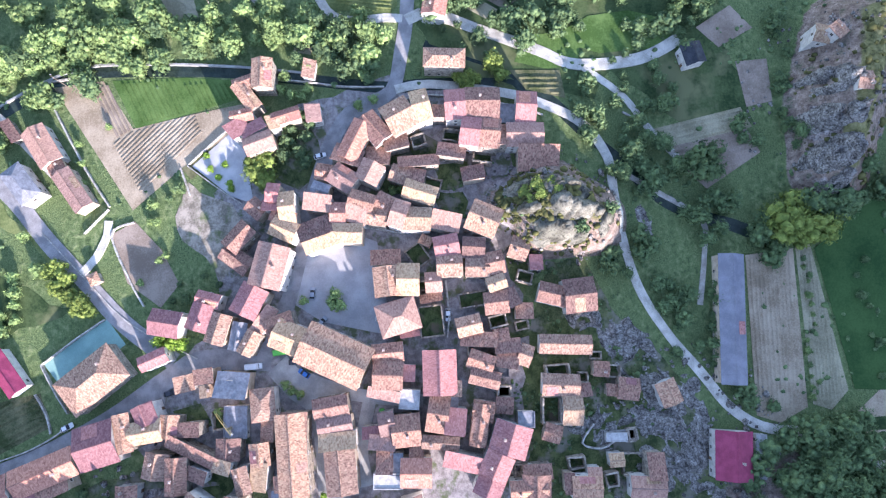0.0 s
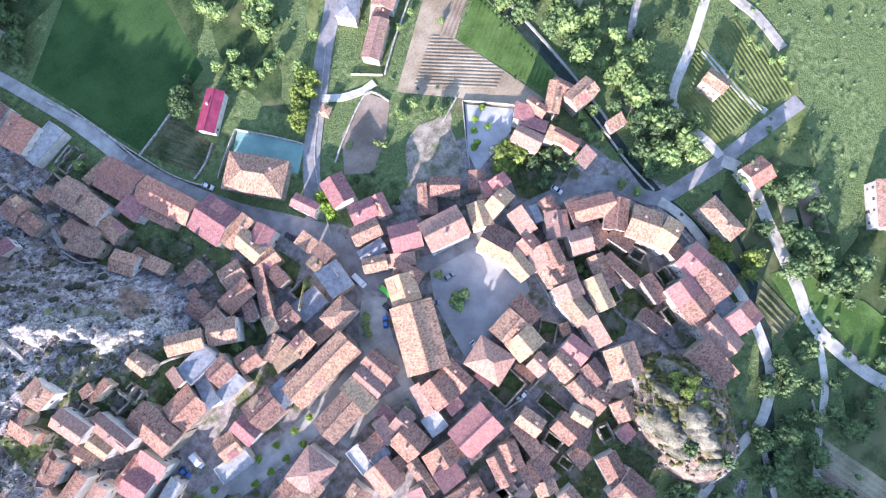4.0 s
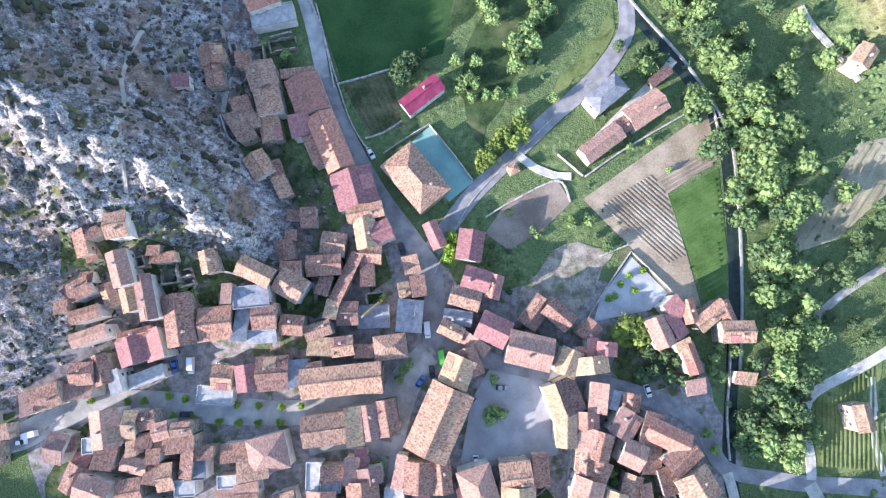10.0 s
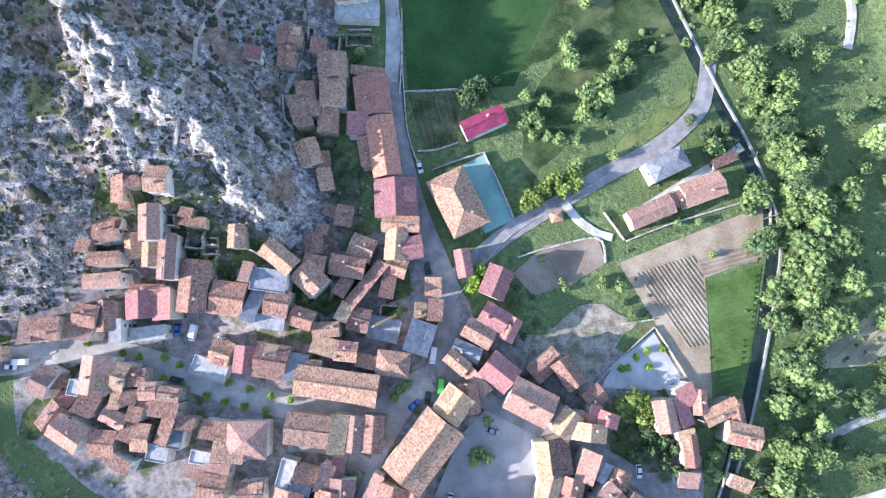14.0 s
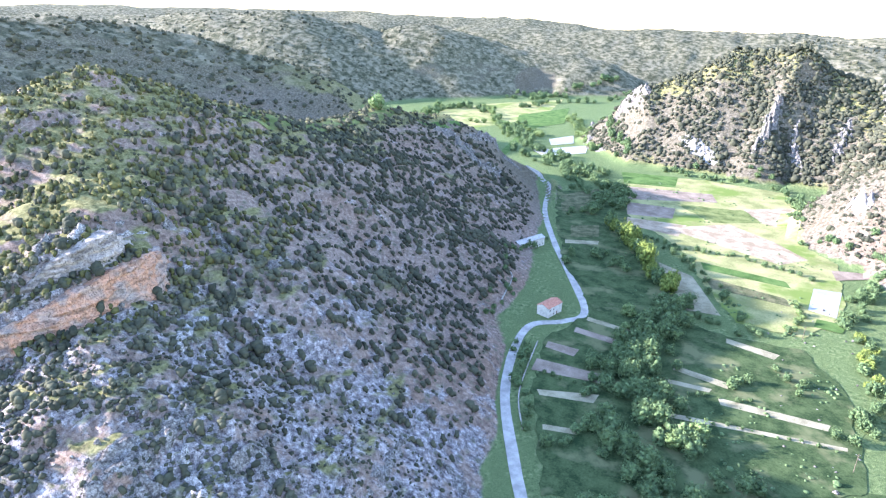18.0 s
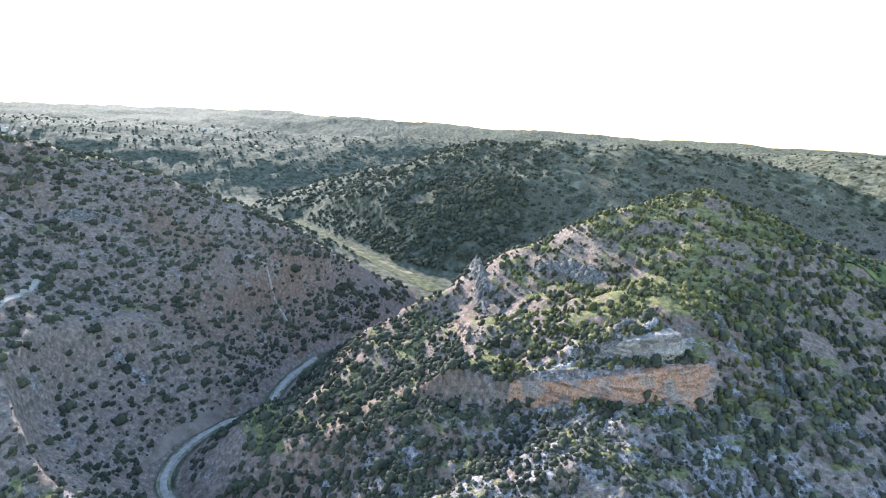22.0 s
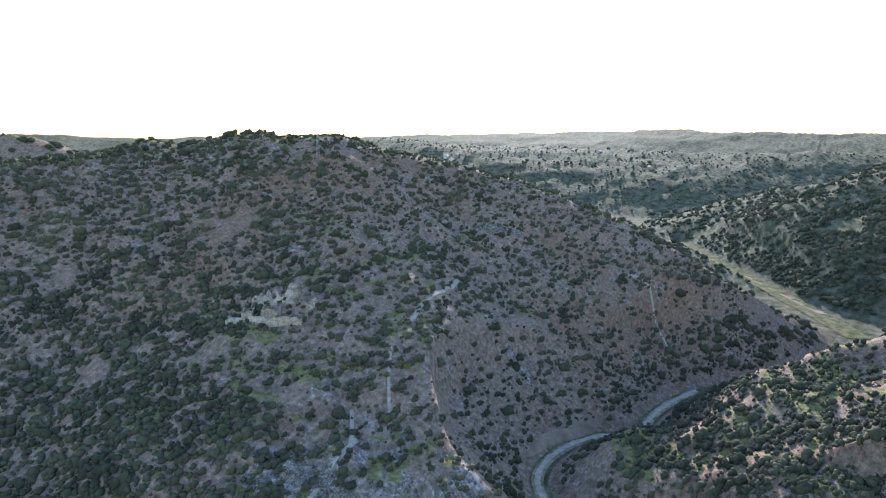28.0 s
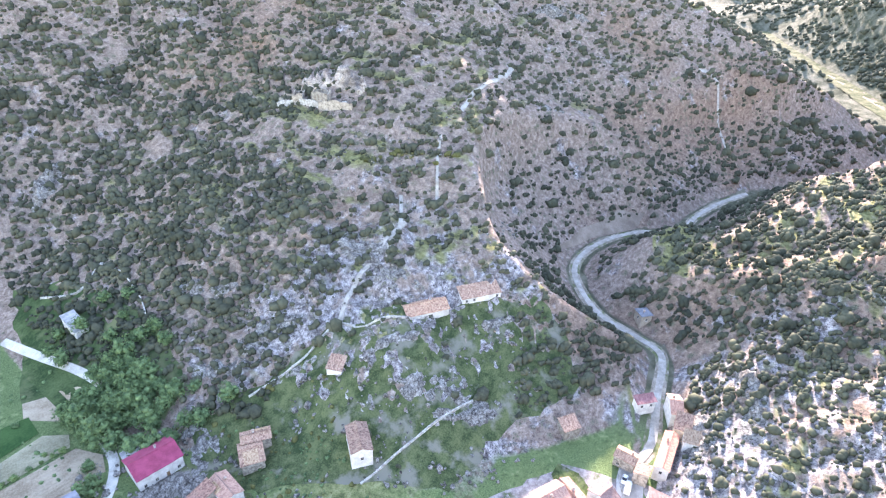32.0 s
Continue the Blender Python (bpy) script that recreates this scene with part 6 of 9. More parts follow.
house(-122.6, -27.1, 0.0, 4.4, 8.0, -15, 7.0, "g", "k")
house(-119.5, -26.5, 0.0, 2.3, 3.2, 9, 5.0, "s", "d")
house(-117.3, -36.6, 0.0, 7.0, 6.7, 66, 6.0, "g", "d")
house(-111.4, -39.7, 0.0, 8.9, 6.4, -23, 8.0, "g", "k")
house(-116.5, -31.2, 0.0, 3.6, 2.3, -15, 4.0, "s", "p")
house(-70.2, -31.9, 0.0, 6.8, 4.4, 2, 6.0, "s", "d")
house(-60.0, -32.8, 0.0, 10.2, 9.4, 10, 8.0, "h", "k")
house(-64.5, -36.5, 0.0, 8.0, 5.5, 6, 7.5, "s", "o")
house(-73.0, -40.5, 0.0, 5.3, 3.2, -0, 5.0, "f", "w")
house(-67.1, -43.1, 0.0, 5.8, 3.2, 7, 6.0, "s", "k")
house(-73.8, -44.3, 0.0, 4.1, 2.8, -0, 5.0, "s", "k")
house(57.5, -36.0, 0.0, 12.1, 6.2, -29, 8.0, "g", "b")
house(61.1, -42.3, 0.0, 9.1, 6.3, -143, 8.0, "g", "d")
house(64.4, -50.4, 0.0, 8.0, 9.7, -64, 9.0, "g", "o")
house(67.3, -57.6, 0.0, 4.4, 9.8, -79, 9.0, "g", "e")
house(66.0, -63.5, 0.0, 3.4, 4.0, -94, 6.0, "s", "d")
house(67.0, -68.5, 0.0, 5.3, 9.2, -90, 9.0, "g", "p")
house(67.0, -77.2, 0.0, 9.9, 9.7, -94, 8.6, "g", "d")
house(57.8, -72.8, 0.0, 5.0, 8.6, -101, 9.0, "g", "p")
house(57.1, -78.8, 0.0, 5.7, 9.1, -99, 8.5, "g", "d")
house(65.1, -91.3, 0.0, 5.2, 9.5, -97, 8.0, "g", "p")
house(55.9, -90.2, 0.0, 10.6, 7.1, -94, 8.0, "g", "k")
house(56.4, -83.2, 0.0, 2.1, 6.6, -94, 7.0, "s", "d")
house(64.6, -86.0, 0.0, 4.8, 5.8, -94, 4.0, "f", "y")
house(56.6, -48.9, 0.0, 6.7, 4.1, -79, 6.0, "s", "d")
house(57.7, -56.1, 0.0, 4.8, 4.2, -77, 4.0, "r", "r")
house(50.0, -55.7, 0.0, 11.9, 3.0, -89, 6.0, "s", "d")
house(52.7, -66.5, 0.0, 8.0, 4.0, -102, 6.0, "s", "d")
house(58.9, -66.9, 0.0, 5.6, 4.2, -101, 4.0, "r", "r")
house(50.7, -76.6, 0.0, 6.4, 4.2, -100, 5.0, "r", "r")
house(45.2, -72.9, 0.0, 6.1, 4.2, -83, 5.0, "s", "d")
house(48.1, -25.5, 0.0, 3.9, 4.4, -103, 7.0, "g", "d")
house(45.5, -31.7, 0.0, 7.1, 6.4, -126, 8.0, "g", "k")
house(46.7, -40.3, 0.0, 5.7, 6.9, -29, 8.4, "g", "k")
house(42.0, -24.1, 0.0, 4.3, 4.7, -110, 7.0, "g", "y")
house(46.0, -49.5, 0.0, 4.9, 4.8, -112, 6.0, "g", "o")
house(39.3, -55.6, 0.0, 9.4, 5.3, -111, 8.0, "g", "e")
house(38.0, -23.4, 0.0, 7.5, 4.3, 79, 8.0, "s", "k")
house(33.9, -29.6, 0.0, 3.6, 6.8, -94, 8.0, "g", "b")
house(29.9, -22.1, 0.0, 9.3, 5.3, -73, 7.6, "s", "d")
house(25.1, -24.2, 0.0, 9.9, 3.0, 106, 8.0, "s", "e")
house(27.8, -32.2, 0.0, 8.3, 5.3, -96, 8.3, "g", "e")
house(37.2, -37.2, 0.0, 6.9, 5.6, -110, 9.0, "g", "d")
house(33.3, -35.2, 0.0, 5.8, 4.3, 72, 8.0, "s", "k")
house(32.6, -41.8, 0.0, 4.9, 5.1, -101, 8.0, "g", "o")
house(36.1, -44.5, 0.0, 5.7, 5.7, -120, 8.0, "g", "d")
house(32.6, -48.6, 0.0, 3.8, 8.1, -112, 9.0, "g", "k")
house(30.8, -53.9, 0.0, 8.0, 6.5, -96, 8.7, "g", "e")
house(29.6, -63.1, 0.0, 7.9, 5.0, 74, 7.0, "s", "k")
house(29.5, -75.0, 0.0, 8.5, 9.1, -116, 8.0, "g", "o")
house(42.2, -9.4, 0.0, 2.8, 5.2, -99, 8.0, "g", "p")
house(37.2, -13.8, 0.0, 3.8, 9.3, -87, 8.0, "g", "e")
house(38.3, -8.9, 0.0, 4.9, 2.7, -94, 7.0, "s", "p")
house(34.4, -12.3, 0.0, 6.8, 3.1, -105, 7.0, "s", "d")
house(37.9, -3.6, 0.0, 4.8, 4.6, -134, 6.0, "g", "d")
house(30.4, -12.6, 0.0, 6.9, 5.7, -117, 8.0, "g", "e")
house(29.0, 1.8, 0.0, 8.1, 5.4, -44, 7.0, "g", "d")
house(22.2, 2.9, 0.0, 8.9, 5.3, -130, 6.0, "g", "d")
house(18.9, -8.2, 0.0, 12.2, 9.2, -17, 10.0, "g", "k")
house(21.9, -62.7, 0.0, 6.5, 5.7, -83, 8.0, "g", "p")
house(15.9, -63.3, 0.0, 6.6, 6.7, -91, 7.7, "g", "o")
house(20.6, -71.1, 0.0, 5.7, 5.8, -97, 8.0, "g", "d")
house(14.3, -71.9, 0.0, 6.2, 4.9, -94, 8.2, "g", "o")
house(15.5, -77.2, 0.0, 4.6, 6.3, -82, 7.8, "g", "d")
house(9.3, -77.4, 0.0, 4.6, 3.8, -75, 8.0, "g", "e")
house(11.9, -44.3, 0.0, 7.9, 8.3, 3, 9.0, "g", "o")
house(12.0, -50.3, 0.0, 5.6, 9.1, -94, 9.3, "g", "e")
house(0.8, -46.6, 0.0, 11.1, 9.0, -77, 9.0, "h", "k")
house(10.8, -58.0, 0.0, 3.8, 5.5, -89, 7.0, "g", "k")
house(3.2, -76.9, 0.0, 6.2, 6.1, -87, 7.0, "g", "d")
house(4.5, -81.8, 0.0, 2.5, 5.0, -69, 7.0, "s", "d")
house(0.2, -85.4, 0.0, 4.1, 4.1, -94, 6.0, "s", "d")
house(19.9, -85.7, 0.0, 4.8, 6.2, -112, 5.0, "g", "o")
house(15.1, -90.5, 0.0, 2.8, 4.1, -94, 5.0, "s", "p")
house(10.9, -87.0, 0.0, 5.3, 4.1, -109, 4.0, "r", "r")
house(4.5, -95.4, 0.0, 9.1, 5.6, -107, 6.0, "g", "d")
house(3.8, -102.8, 0.0, 8.4, 9.8, -87, 7.0, "g", "d")
house(-3.2, -68.0, 0.0, 6.4, 5.2, -80, 7.0, "g", "o")
house(-7.5, -70.7, 0.0, 10.0, 3.7, -96, 6.0, "s", "d")
house(-9.4, -26.9, 0.0, 19.7, 12.4, -118, 10.0, "g", "o")
house(-3.0, -12.8, 0.0, 7.6, 8.3, -116, 9.0, "g", "e")
house(1.0, -10.4, 0.0, 7.6, 5.1, -72, 8.0, "g", "d")
house(-9.7, -42.8, 0.0, 8.1, 5.0, -88, 8.0, "g", "d")
house(-16.3, -42.5, 0.0, 7.7, 7.9, -96, 8.4, "g", "d")
house(-16.1, -48.1, 0.0, 3.8, 4.0, -96, 7.0, "s", "p")
house(-22.0, -40.8, 0.0, 8.6, 2.5, 75, 7.0, "s", "k")
house(-24.1, -48.4, 0.0, 5.3, 5.2, -97, 6.0, "f", "w")
house(-16.6, -58.1, 0.0, 12.0, 9.3, -2, 9.0, "g", "p")
house(-21.5, -61.2, 0.0, 5.1, 3.8, -95, 8.0, "s", "o")
house(-25.8, -60.9, 0.0, 3.4, 3.5, -97, 6.0, "f", "y")
house(-28.6, -56.8, 0.0, 5.0, 10.4, -102, 8.0, "g", "d")
house(-31.1, -61.9, 0.0, 4.8, 6.8, -100, 8.4, "s", "p")
house(-30.7, -41.3, 0.0, 3.5, 6.2, -83, 7.0, "g", "k")
house(-33.1, -36.4, 0.0, 4.3, 2.6, -88, 5.0, "s", "p")
house(-33.0, -47.0, 0.0, 7.3, 8.7, -88, 7.0, "g", "d")
house(-24.6, -24.9, 0.0, 9.2, 5.4, -84, 8.0, "g", "d")
house(-30.1, -25.9, 0.0, 9.0, 4.1, -84, 8.0, "g", "k")
house(-34.4, -26.6, 0.0, 9.8, 4.0, -87, 8.4, "s", "e")
house(-43.2, -27.1, 0.0, 12.1, 8.3, 3, 8.0, "g", "o")
house(-37.6, -13.1, 0.0, 22.8, 8.0, 2, 9.0, "g", "o")
house(-14.3, -70.9, 0.0, 6.8, 4.9, -113, 7.0, "g", "d")
house(-19.3, -71.7, 0.0, 8.0, 4.3, -107, 7.0, "g", "d")
house(-17.3, -76.7, 0.0, 4.3, 3.4, -94, 5.0, "f", "n")
house(-14.0, -79.1, 0.0, 5.3, 4.7, -102, 6.0, "s", "d")
house(-13.3, -84.6, 0.0, 2.8, 5.7, -113, 6.0, "g", "o")
house(-10.9, -97.2, 0.0, 14.8, 5.1, -95, 6.0, "g", "o")
house(-18.7, -94.5, 0.0, 7.5, 3.7, -89, 5.0, "r", "r")
house(-23.0, -94.7, 0.0, 10.0, 5.8, -96, 6.0, "g", "o")
house(-25.0, -101.7, 0.0, 3.1, 3.0, -86, 5.0, "s", "d")
house(-30.5, -91.6, 0.0, 6.0, 8.4, -94, 5.0, "r", "r")
house(-30.6, -97.5, 0.0, 4.8, 8.3, -94, 6.0, "g", "e")
house(-19.1, -107.7, 0.0, 3.5, 3.8, -98, 5.0, "g", "d")
house(-20.3, -112.5, 0.0, 4.2, 4.1, -98, 3.0, "r", "r")
house(-25.6, -115.4, 0.0, 5.1, 5.8, -100, 5.0, "g", "d")
house(-25.7, -110.8, 0.0, 2.7, 2.7, -97, 4.0, "s", "d")
house(-28.0, -77.1, 0.0, 4.0, 4.1, -98, 5.0, "g", "d")
house(-24.1, -77.7, 0.0, 4.2, 3.7, -94, 4.0, "r", "r")
house(-33.0, -69.1, 0.0, 11.2, 4.2, -12, 7.0, "g", "d")
house(-37.5, -77.9, 0.0, 8.1, 10.4, -21, 8.0, "g", "p")
house(-44.8, -73.1, 0.0, 6.2, 7.8, -28, 8.4, "g", "p")
house(-43.3, -63.4, 0.0, 10.4, 4.1, 74, 7.0, "s", "p")
house(-50.9, -70.5, 0.0, 4.8, 7.4, -27, 7.1, "g", "p")
house(-37.3, -57.0, 0.0, 9.8, 3.2, -98, 7.0, "g", "o")
house(-45.4, -49.2, 0.0, 7.9, 7.6, -94, 7.0, "g", "b")
house(-47.4, -40.7, 0.0, 7.9, 3.9, -94, 6.0, "f", "w")
house(-41.6, -40.0, 0.0, 3.6, 5.8, -94, 6.0, "s", "d")
house(-42.7, -43.5, 0.0, 2.9, 5.8, -94, 6.0, "f", "y")
house(-36.0, -39.6, 0.0, 6.7, 3.4, -97, 6.5, "s", "k")
house(-40.3, -49.5, 0.0, 2.9, 3.7, -94, 5.0, "s", "d")
house(-51.5, -84.5, 0.6, 5.1, 7.6, -5, 6.8, "g", "d")
house(-47.7, -80.4, 0.1, 3.2, 3.9, -94, 4.4, "r", "r")
house(-32.7, -83.5, 0.0, 4.3, 4.2, -94, 4.0, "f", "y")
house(-107.4, 31.1, 14.2, 6.5, 3.1, 104, 6.4, "s", "d")
house(-103.8, 33.7, 16.4, 2.5, 2.5, 20, 5.0, "s", "d")
house(-96.2, 35.3, 16.3, 5.1, 6.6, 6, 6.7, "g", "o")
house(-106.1, 27.7, 13.2, 2.0, 2.3, 20, 3.9, "s", "d")
house(-110.8, 18.7, 8.4, 5.2, 5.0, 24, 7.1, "g", "d")
house(-113.0, 17.8, 9.7, 3.6, 2.9, -47, 5.3, "s", "d")
house(-109.2, 22.0, 9.8, 2.5, 2.6, 6, 4.7, "s", "d")
house(-116.4, 13.8, 9.3, 2.6, 2.9, 11, 5.4, "s", "d")
house(-97.1, 23.4, 9.0, 9.1, 5.1, 104, 10.5, "g", "k")
house(-103.6, 16.4, 5.3, 6.1, 3.5, 108, 7.4, "g", "o")
house(-97.1, 14.7, 4.0, 5.9, 4.0, 102, 10.3, "g", "e")
house(-91.5, 14.9, 4.5, 12.0, 4.3, 100, 11.5, "g", "k")
house(-93.2, 25.4, 11.6, 3.5, 3.8, 5, 5.3, "r", "r")
house(-85.7, 26.0, 12.4, 5.8, 2.2, 3, 5.1, "s", "d")
house(-86.0, 21.6, 9.0, 5.7, 6.0, 6, 5.9, "r", "r")
house(-81.4, 21.6, 10.0, 3.8, 2.7, 10, 3.8, "r", "r")
house(-81.3, 19.0, 8.5, 4.2, 2.8, 14, 3.9, "r", "r")
house(-87.9, 28.0, 14.0, 2.4, 2.2, -0, 4.4, "s", "d")
house(-73.1, 24.0, 9.1, 5.5, 3.8, 100, 7.4, "g", "o")
house(-60.7, 20.6, 3.7, 9.7, 5.3, -30, 9.2, "g", "o")
house(-110.1, 11.3, 5.3, 7.7, 3.1, 13, 8.9, "g", "d")
house(-110.3, 5.0, 2.8, 9.5, 3.5, 15, 9.0, "g", "k")
house(-83.3, 7.9, 1.5, 14.0, 7.6, 97, 11.5, "g", "d")
house(-73.1, 6.1, 1.6, 8.5, 9.1, 2, 10.0, "g", "d")
house(-62.3, 13.3, 4.4, 9.9, 6.0, 2, 7.8, "f", "y")
house(-65.8, 5.3, 2.1, 2.9, 8.6, -8, 8.1, "s", "y")
house(-58.7, 7.3, 3.0, 5.8, 7.0, -0, 9.0, "g", "d")
house(-60.2, 1.4, 2.2, 7.5, 3.2, 180, 7.6, "s", "y")
house(-69.2, 14.6, 5.4, 1.8, 5.2, -0, 7.2, "s", "k")
house(-52.9, 26.9, 1.9, 4.9, 4.4, 97, 6.0, "g", "d")
house(-51.1, 15.9, 2.3, 7.6, 7.0, -34, 8.3, "g", "o")
house(-51.1, 21.0, 2.2, 5.1, 4.0, -3, 6.9, "s", "d")
house(-51.4, 31.8, 1.2, 2.2, 2.9, -0, 4.2, "s", "d")
house(-46.0, 37.3, 0.0, 3.6, 5.6, -0, 5.0, "g", "d")
house(-50.3, 38.2, 0.0, 2.9, 2.8, -6, 4.6, "s", "d")
house(-38.4, 28.1, 0.0, 6.3, 6.6, -11, 6.0, "g", "o")
house(-41.5, 21.7, 0.0, 9.4, 5.6, -0, 7.2, "g", "d")
house(-41.6, 15.7, 0.6, 2.6, 5.7, -18, 5.7, "s", "d")
house(-35.1, 17.4, 0.0, 15.5, 3.0, 61, 6.0, "s", "d")
house(-39.7, 8.1, 0.2, 2.7, 4.9, -14, 6.5, "s", "e")
house(-27.2, 24.1, 0.0, 5.5, 4.9, -6, 6.0, "g", "o")
house(-28.2, 30.9, 0.0, 8.5, 5.9, 96, 7.0, "g", "e")
house(-23.2, 30.9, 0.0, 5.1, 5.8, 21, 7.0, "g", "p")
house(-28.1, 37.3, 0.0, 10.2, 4.1, 9, 7.3, "g", "o")
house(-28.4, 18.1, 0.0, 3.0, 6.8, -0, 6.0, "s", "d")
house(-35.1, 6.6, 0.0, 5.2, 6.4, -3, 6.0, "g", "d")
house(-26.9, 10.7, 0.0, 5.9, 4.0, 3, 4.0, "r", "r")
house(-27.6, 5.1, 0.0, 9.0, 6.5, -2, 3.0, "f", "y")
house(-17.5, 12.5, 0.0, 2.3, 4.0, 6, 6.0, "g", "e")
house(-13.0, 13.4, 0.0, 3.3, 5.8, 5, 6.0, "s", "d")
house(-123.9, -11.8, 0.1, 7.1, 6.0, 16, 9.8, "g", "d")
house(-129.4, -13.2, 1.0, 2.7, 6.3, 18, 8.1, "s", "k")
house(-113.6, -5.9, 0.0, 5.6, 5.8, -0, 9.6, "g", "d")
house(-115.8, -11.0, 0.0, 7.5, 3.5, -2, 7.3, "s", "k")
house(-108.5, -5.1, 0.0, 7.7, 4.3, 105, 8.5, "g", "d")
house(-104.5, -9.0, 0.0, 5.9, 3.4, 104, 8.0, "s", "y")
house(-98.7, -0.1, 0.0, 6.7, 8.4, 105, 9.0, "g", "p")
house(-92.5, 1.2, 0.0, 8.0, 5.0, 104, 9.1, "s", "p")
house(-98.0, 4.4, 1.0, 8.8, 2.7, 10, 8.3, "g", "b")
house(-96.5, -8.2, 0.0, 9.5, 3.4, 17, 5.0, "s", "w")
house(-73.9, -10.1, 0.0, 5.0, 6.7, -8, 5.0, "g", "o")
house(-65.5, -10.5, 0.0, 6.6, 6.0, 96, 8.0, "g", "p")
house(-57.9, -9.7, 0.0, 8.3, 9.4, -0, 8.0, "g", "d")
house(-50.5, -10.2, 0.0, 4.5, 7.0, -0, 7.0, "s", "y")
house(-45.5, -11.0, 0.0, 3.4, 6.7, 4, 7.6, "g", "d")
house(-34.1, -13.4, 0.0, 16.5, 7.1, -3, 8.0, "g", "d")
house(-51.3, 4.2, 1.6, 5.6, 5.2, -8, 8.0, "g", "d")
house(-44.0, 2.1, 0.0, 6.6, 3.7, 13, 7.9, "g", "o")
house(-43.2, -2.8, 0.0, 6.8, 4.5, -6, 7.0, "s", "e")
house(-37.0, -3.2, 0.0, 5.4, 5.1, 4, 7.4, "g", "o")
house(-22.6, -4.4, 0.0, 8.5, 6.2, 3, 7.0, "h", "o")
house(-30.4, -5.1, 0.0, 5.3, 3.3, -3, 5.0, "s", "d")
house(-31.0, 45.2, 0.0, 10.5, 12.2, -77, 7.0, "g", "p")
house(-16.1, 4.5, 0.0, 8.4, 6.8, -98, 7.0, "s", "y")
house(-15.0, 20.5, 0.0, 3.7, 4.5, 190, 3.0, "s", "o")
house(-7.0, 28.9, 0.0, 7.4, 3.9, -70, 6.0, "g", "p")
house(-76.6, -15.3, 0.0, 10.1, 4.9, -8, 4.0, "f", "w")
house(-95.9, -45.6, 0.0, 7.0, 3.6, 163, 6.0, "s", "d")
house(-67.4, -47.5, 0.0, 6.8, 6.4, 2, 7.0, "g", "d")
house(-56.2, -47.7, 0.0, 6.4, 6.1, 11, 6.0, "g", "d")
house(-139.5, -21.5, 0.1, 3.4, 3.9, 185, 5.5, "s", "o")
house(3.7, 24.8, 0.0, 8.1, 7.2, -103, 7.0, "g", "p")
house(4.9, 14.2, 0.0, 7.2, 6.0, -21, 7.0, "g", "p")
house(10.1, 11.6, 0.0, 6.1, 3.7, -108, 7.0, "g", "p")
house(1.0, 8.7, 0.0, 8.1, 5.3, -20, 7.0, "g", "o")
house(-1.7, 3.0, 0.0, 7.4, 3.8, -12, 6.0, "g", "y")
house(-3.9, -0.7, 0.0, 6.3, 3.9, -30, 7.0, "g", "o")
house(2.5, -5.1, 0.0, 8.5, 3.0, 142, 6.0, "s", "k")
house(8.8, -1.3, 0.0, 8.4, 7.8, -29, 8.0, "g", "p")
house(58.8, -5.5, 0.0, 8.2, 5.3, -72, 8.0, "g", "k")
house(64.0, -3.5, 0.0, 6.9, 3.4, -63, 7.0, "s", "p")
house(64.2, 1.3, 0.0, 4.4, 5.8, 218, 7.0, "s", "p")
house(68.5, 0.1, 0.0, 6.0, 3.5, -80, 7.0, "g", "b")
house(75.1, -1.6, 0.0, 9.6, 4.1, 34, 7.0, "g", "o")
house(79.8, -0.8, 0.0, 5.8, 3.0, -74, 7.0, "g", "d")
house(82.1, -7.0, 0.0, 8.6, 5.8, -3, 8.0, "g", "o")
house(67.5, -14.1, 0.0, 7.9, 3.6, -76, 7.0, "g", "b")
house(68.4, -22.6, 0.0, 4.7, 3.9, 186, 5.0, "s", "k")
house(65.5, -9.9, 0.0, 3.6, 2.5, 201, 7.0, "s", "e")
house(47.8, -93.8, 0.0, 11.7, 7.4, 85, 7.4, "s", "d")
house(-27.6, -127.6, 0.0, 6.2, 5.5, -162, 5.0, "g", "o")
house(-39.9, -110.7, 0.0, 5.5, 2.0, -94, 3.0, "f", "w")
house(-40.0, -115.7, 0.0, 3.3, 4.2, -94, 3.0, "r", "r")
house(-6.5, -150.1, 0.0, 39.1, 7.2, 174, 5.0, "g", "z")
house(-62.6, 134.6, 0.0, 9.9, 8.2, -72, 7.0, "g", "y")
house(-59.7, 125.0, 0.0, 6.2, 8.7, 14, 6.0, "g", "d")
house(-58.3, 111.8, 0.0, 9.5, 9.8, 17, 7.5, "g", "b")
house(-75.4, 112.2, 5.1, 3.9, 3.1, 218, 4.4, "s", "e")
house(-47.7, 157.1, 0.0, 8.0, 4.4, 200, 3.0, "s", "y")
house(-45.8, 150.6, 0.0, 8.4, 4.6, 194, 4.0, "s", "p")
house(-8.1, 75.1, 0.0, 13.4, 5.3, 35, 4.0, "g", "m")
house(-11.8, 47.5, 0.0, 18.4, 11.4, -54, 6.0, "h", "o")
house(50.9, 70.8, 0.0, 11.7, 6.1, 36, 6.0, "h", "y")
house(48.1, 55.0, 0.0, 13.4, 5.4, 33, 5.0, "g", "k")
house(56.8, 61.2, 0.0, 5.6, 4.5, 28, 4.0, "g", "d")
house(63.2, 65.0, 0.0, 12.4, 7.0, 30, 5.0, "g", "k")
house(69.7, 76.3, 0.0, 7.1, 2.2, 213, 3.0, "s", "d")
house(19.4, 48.9, 0.0, 2.3, 2.2, 25, 3.0, "h", "o")
house(133.9, 77.0, 0.0, 6.4, 5.2, 51, 7.8, "g", "e")
house(116.5, -34.7, 0.0, 6.8, 4.8, -83, 7.0, "g", "e")
house(103.1, -64.4, 0.0, 6.6, 7.2, -12, 7.0, "g", "b")
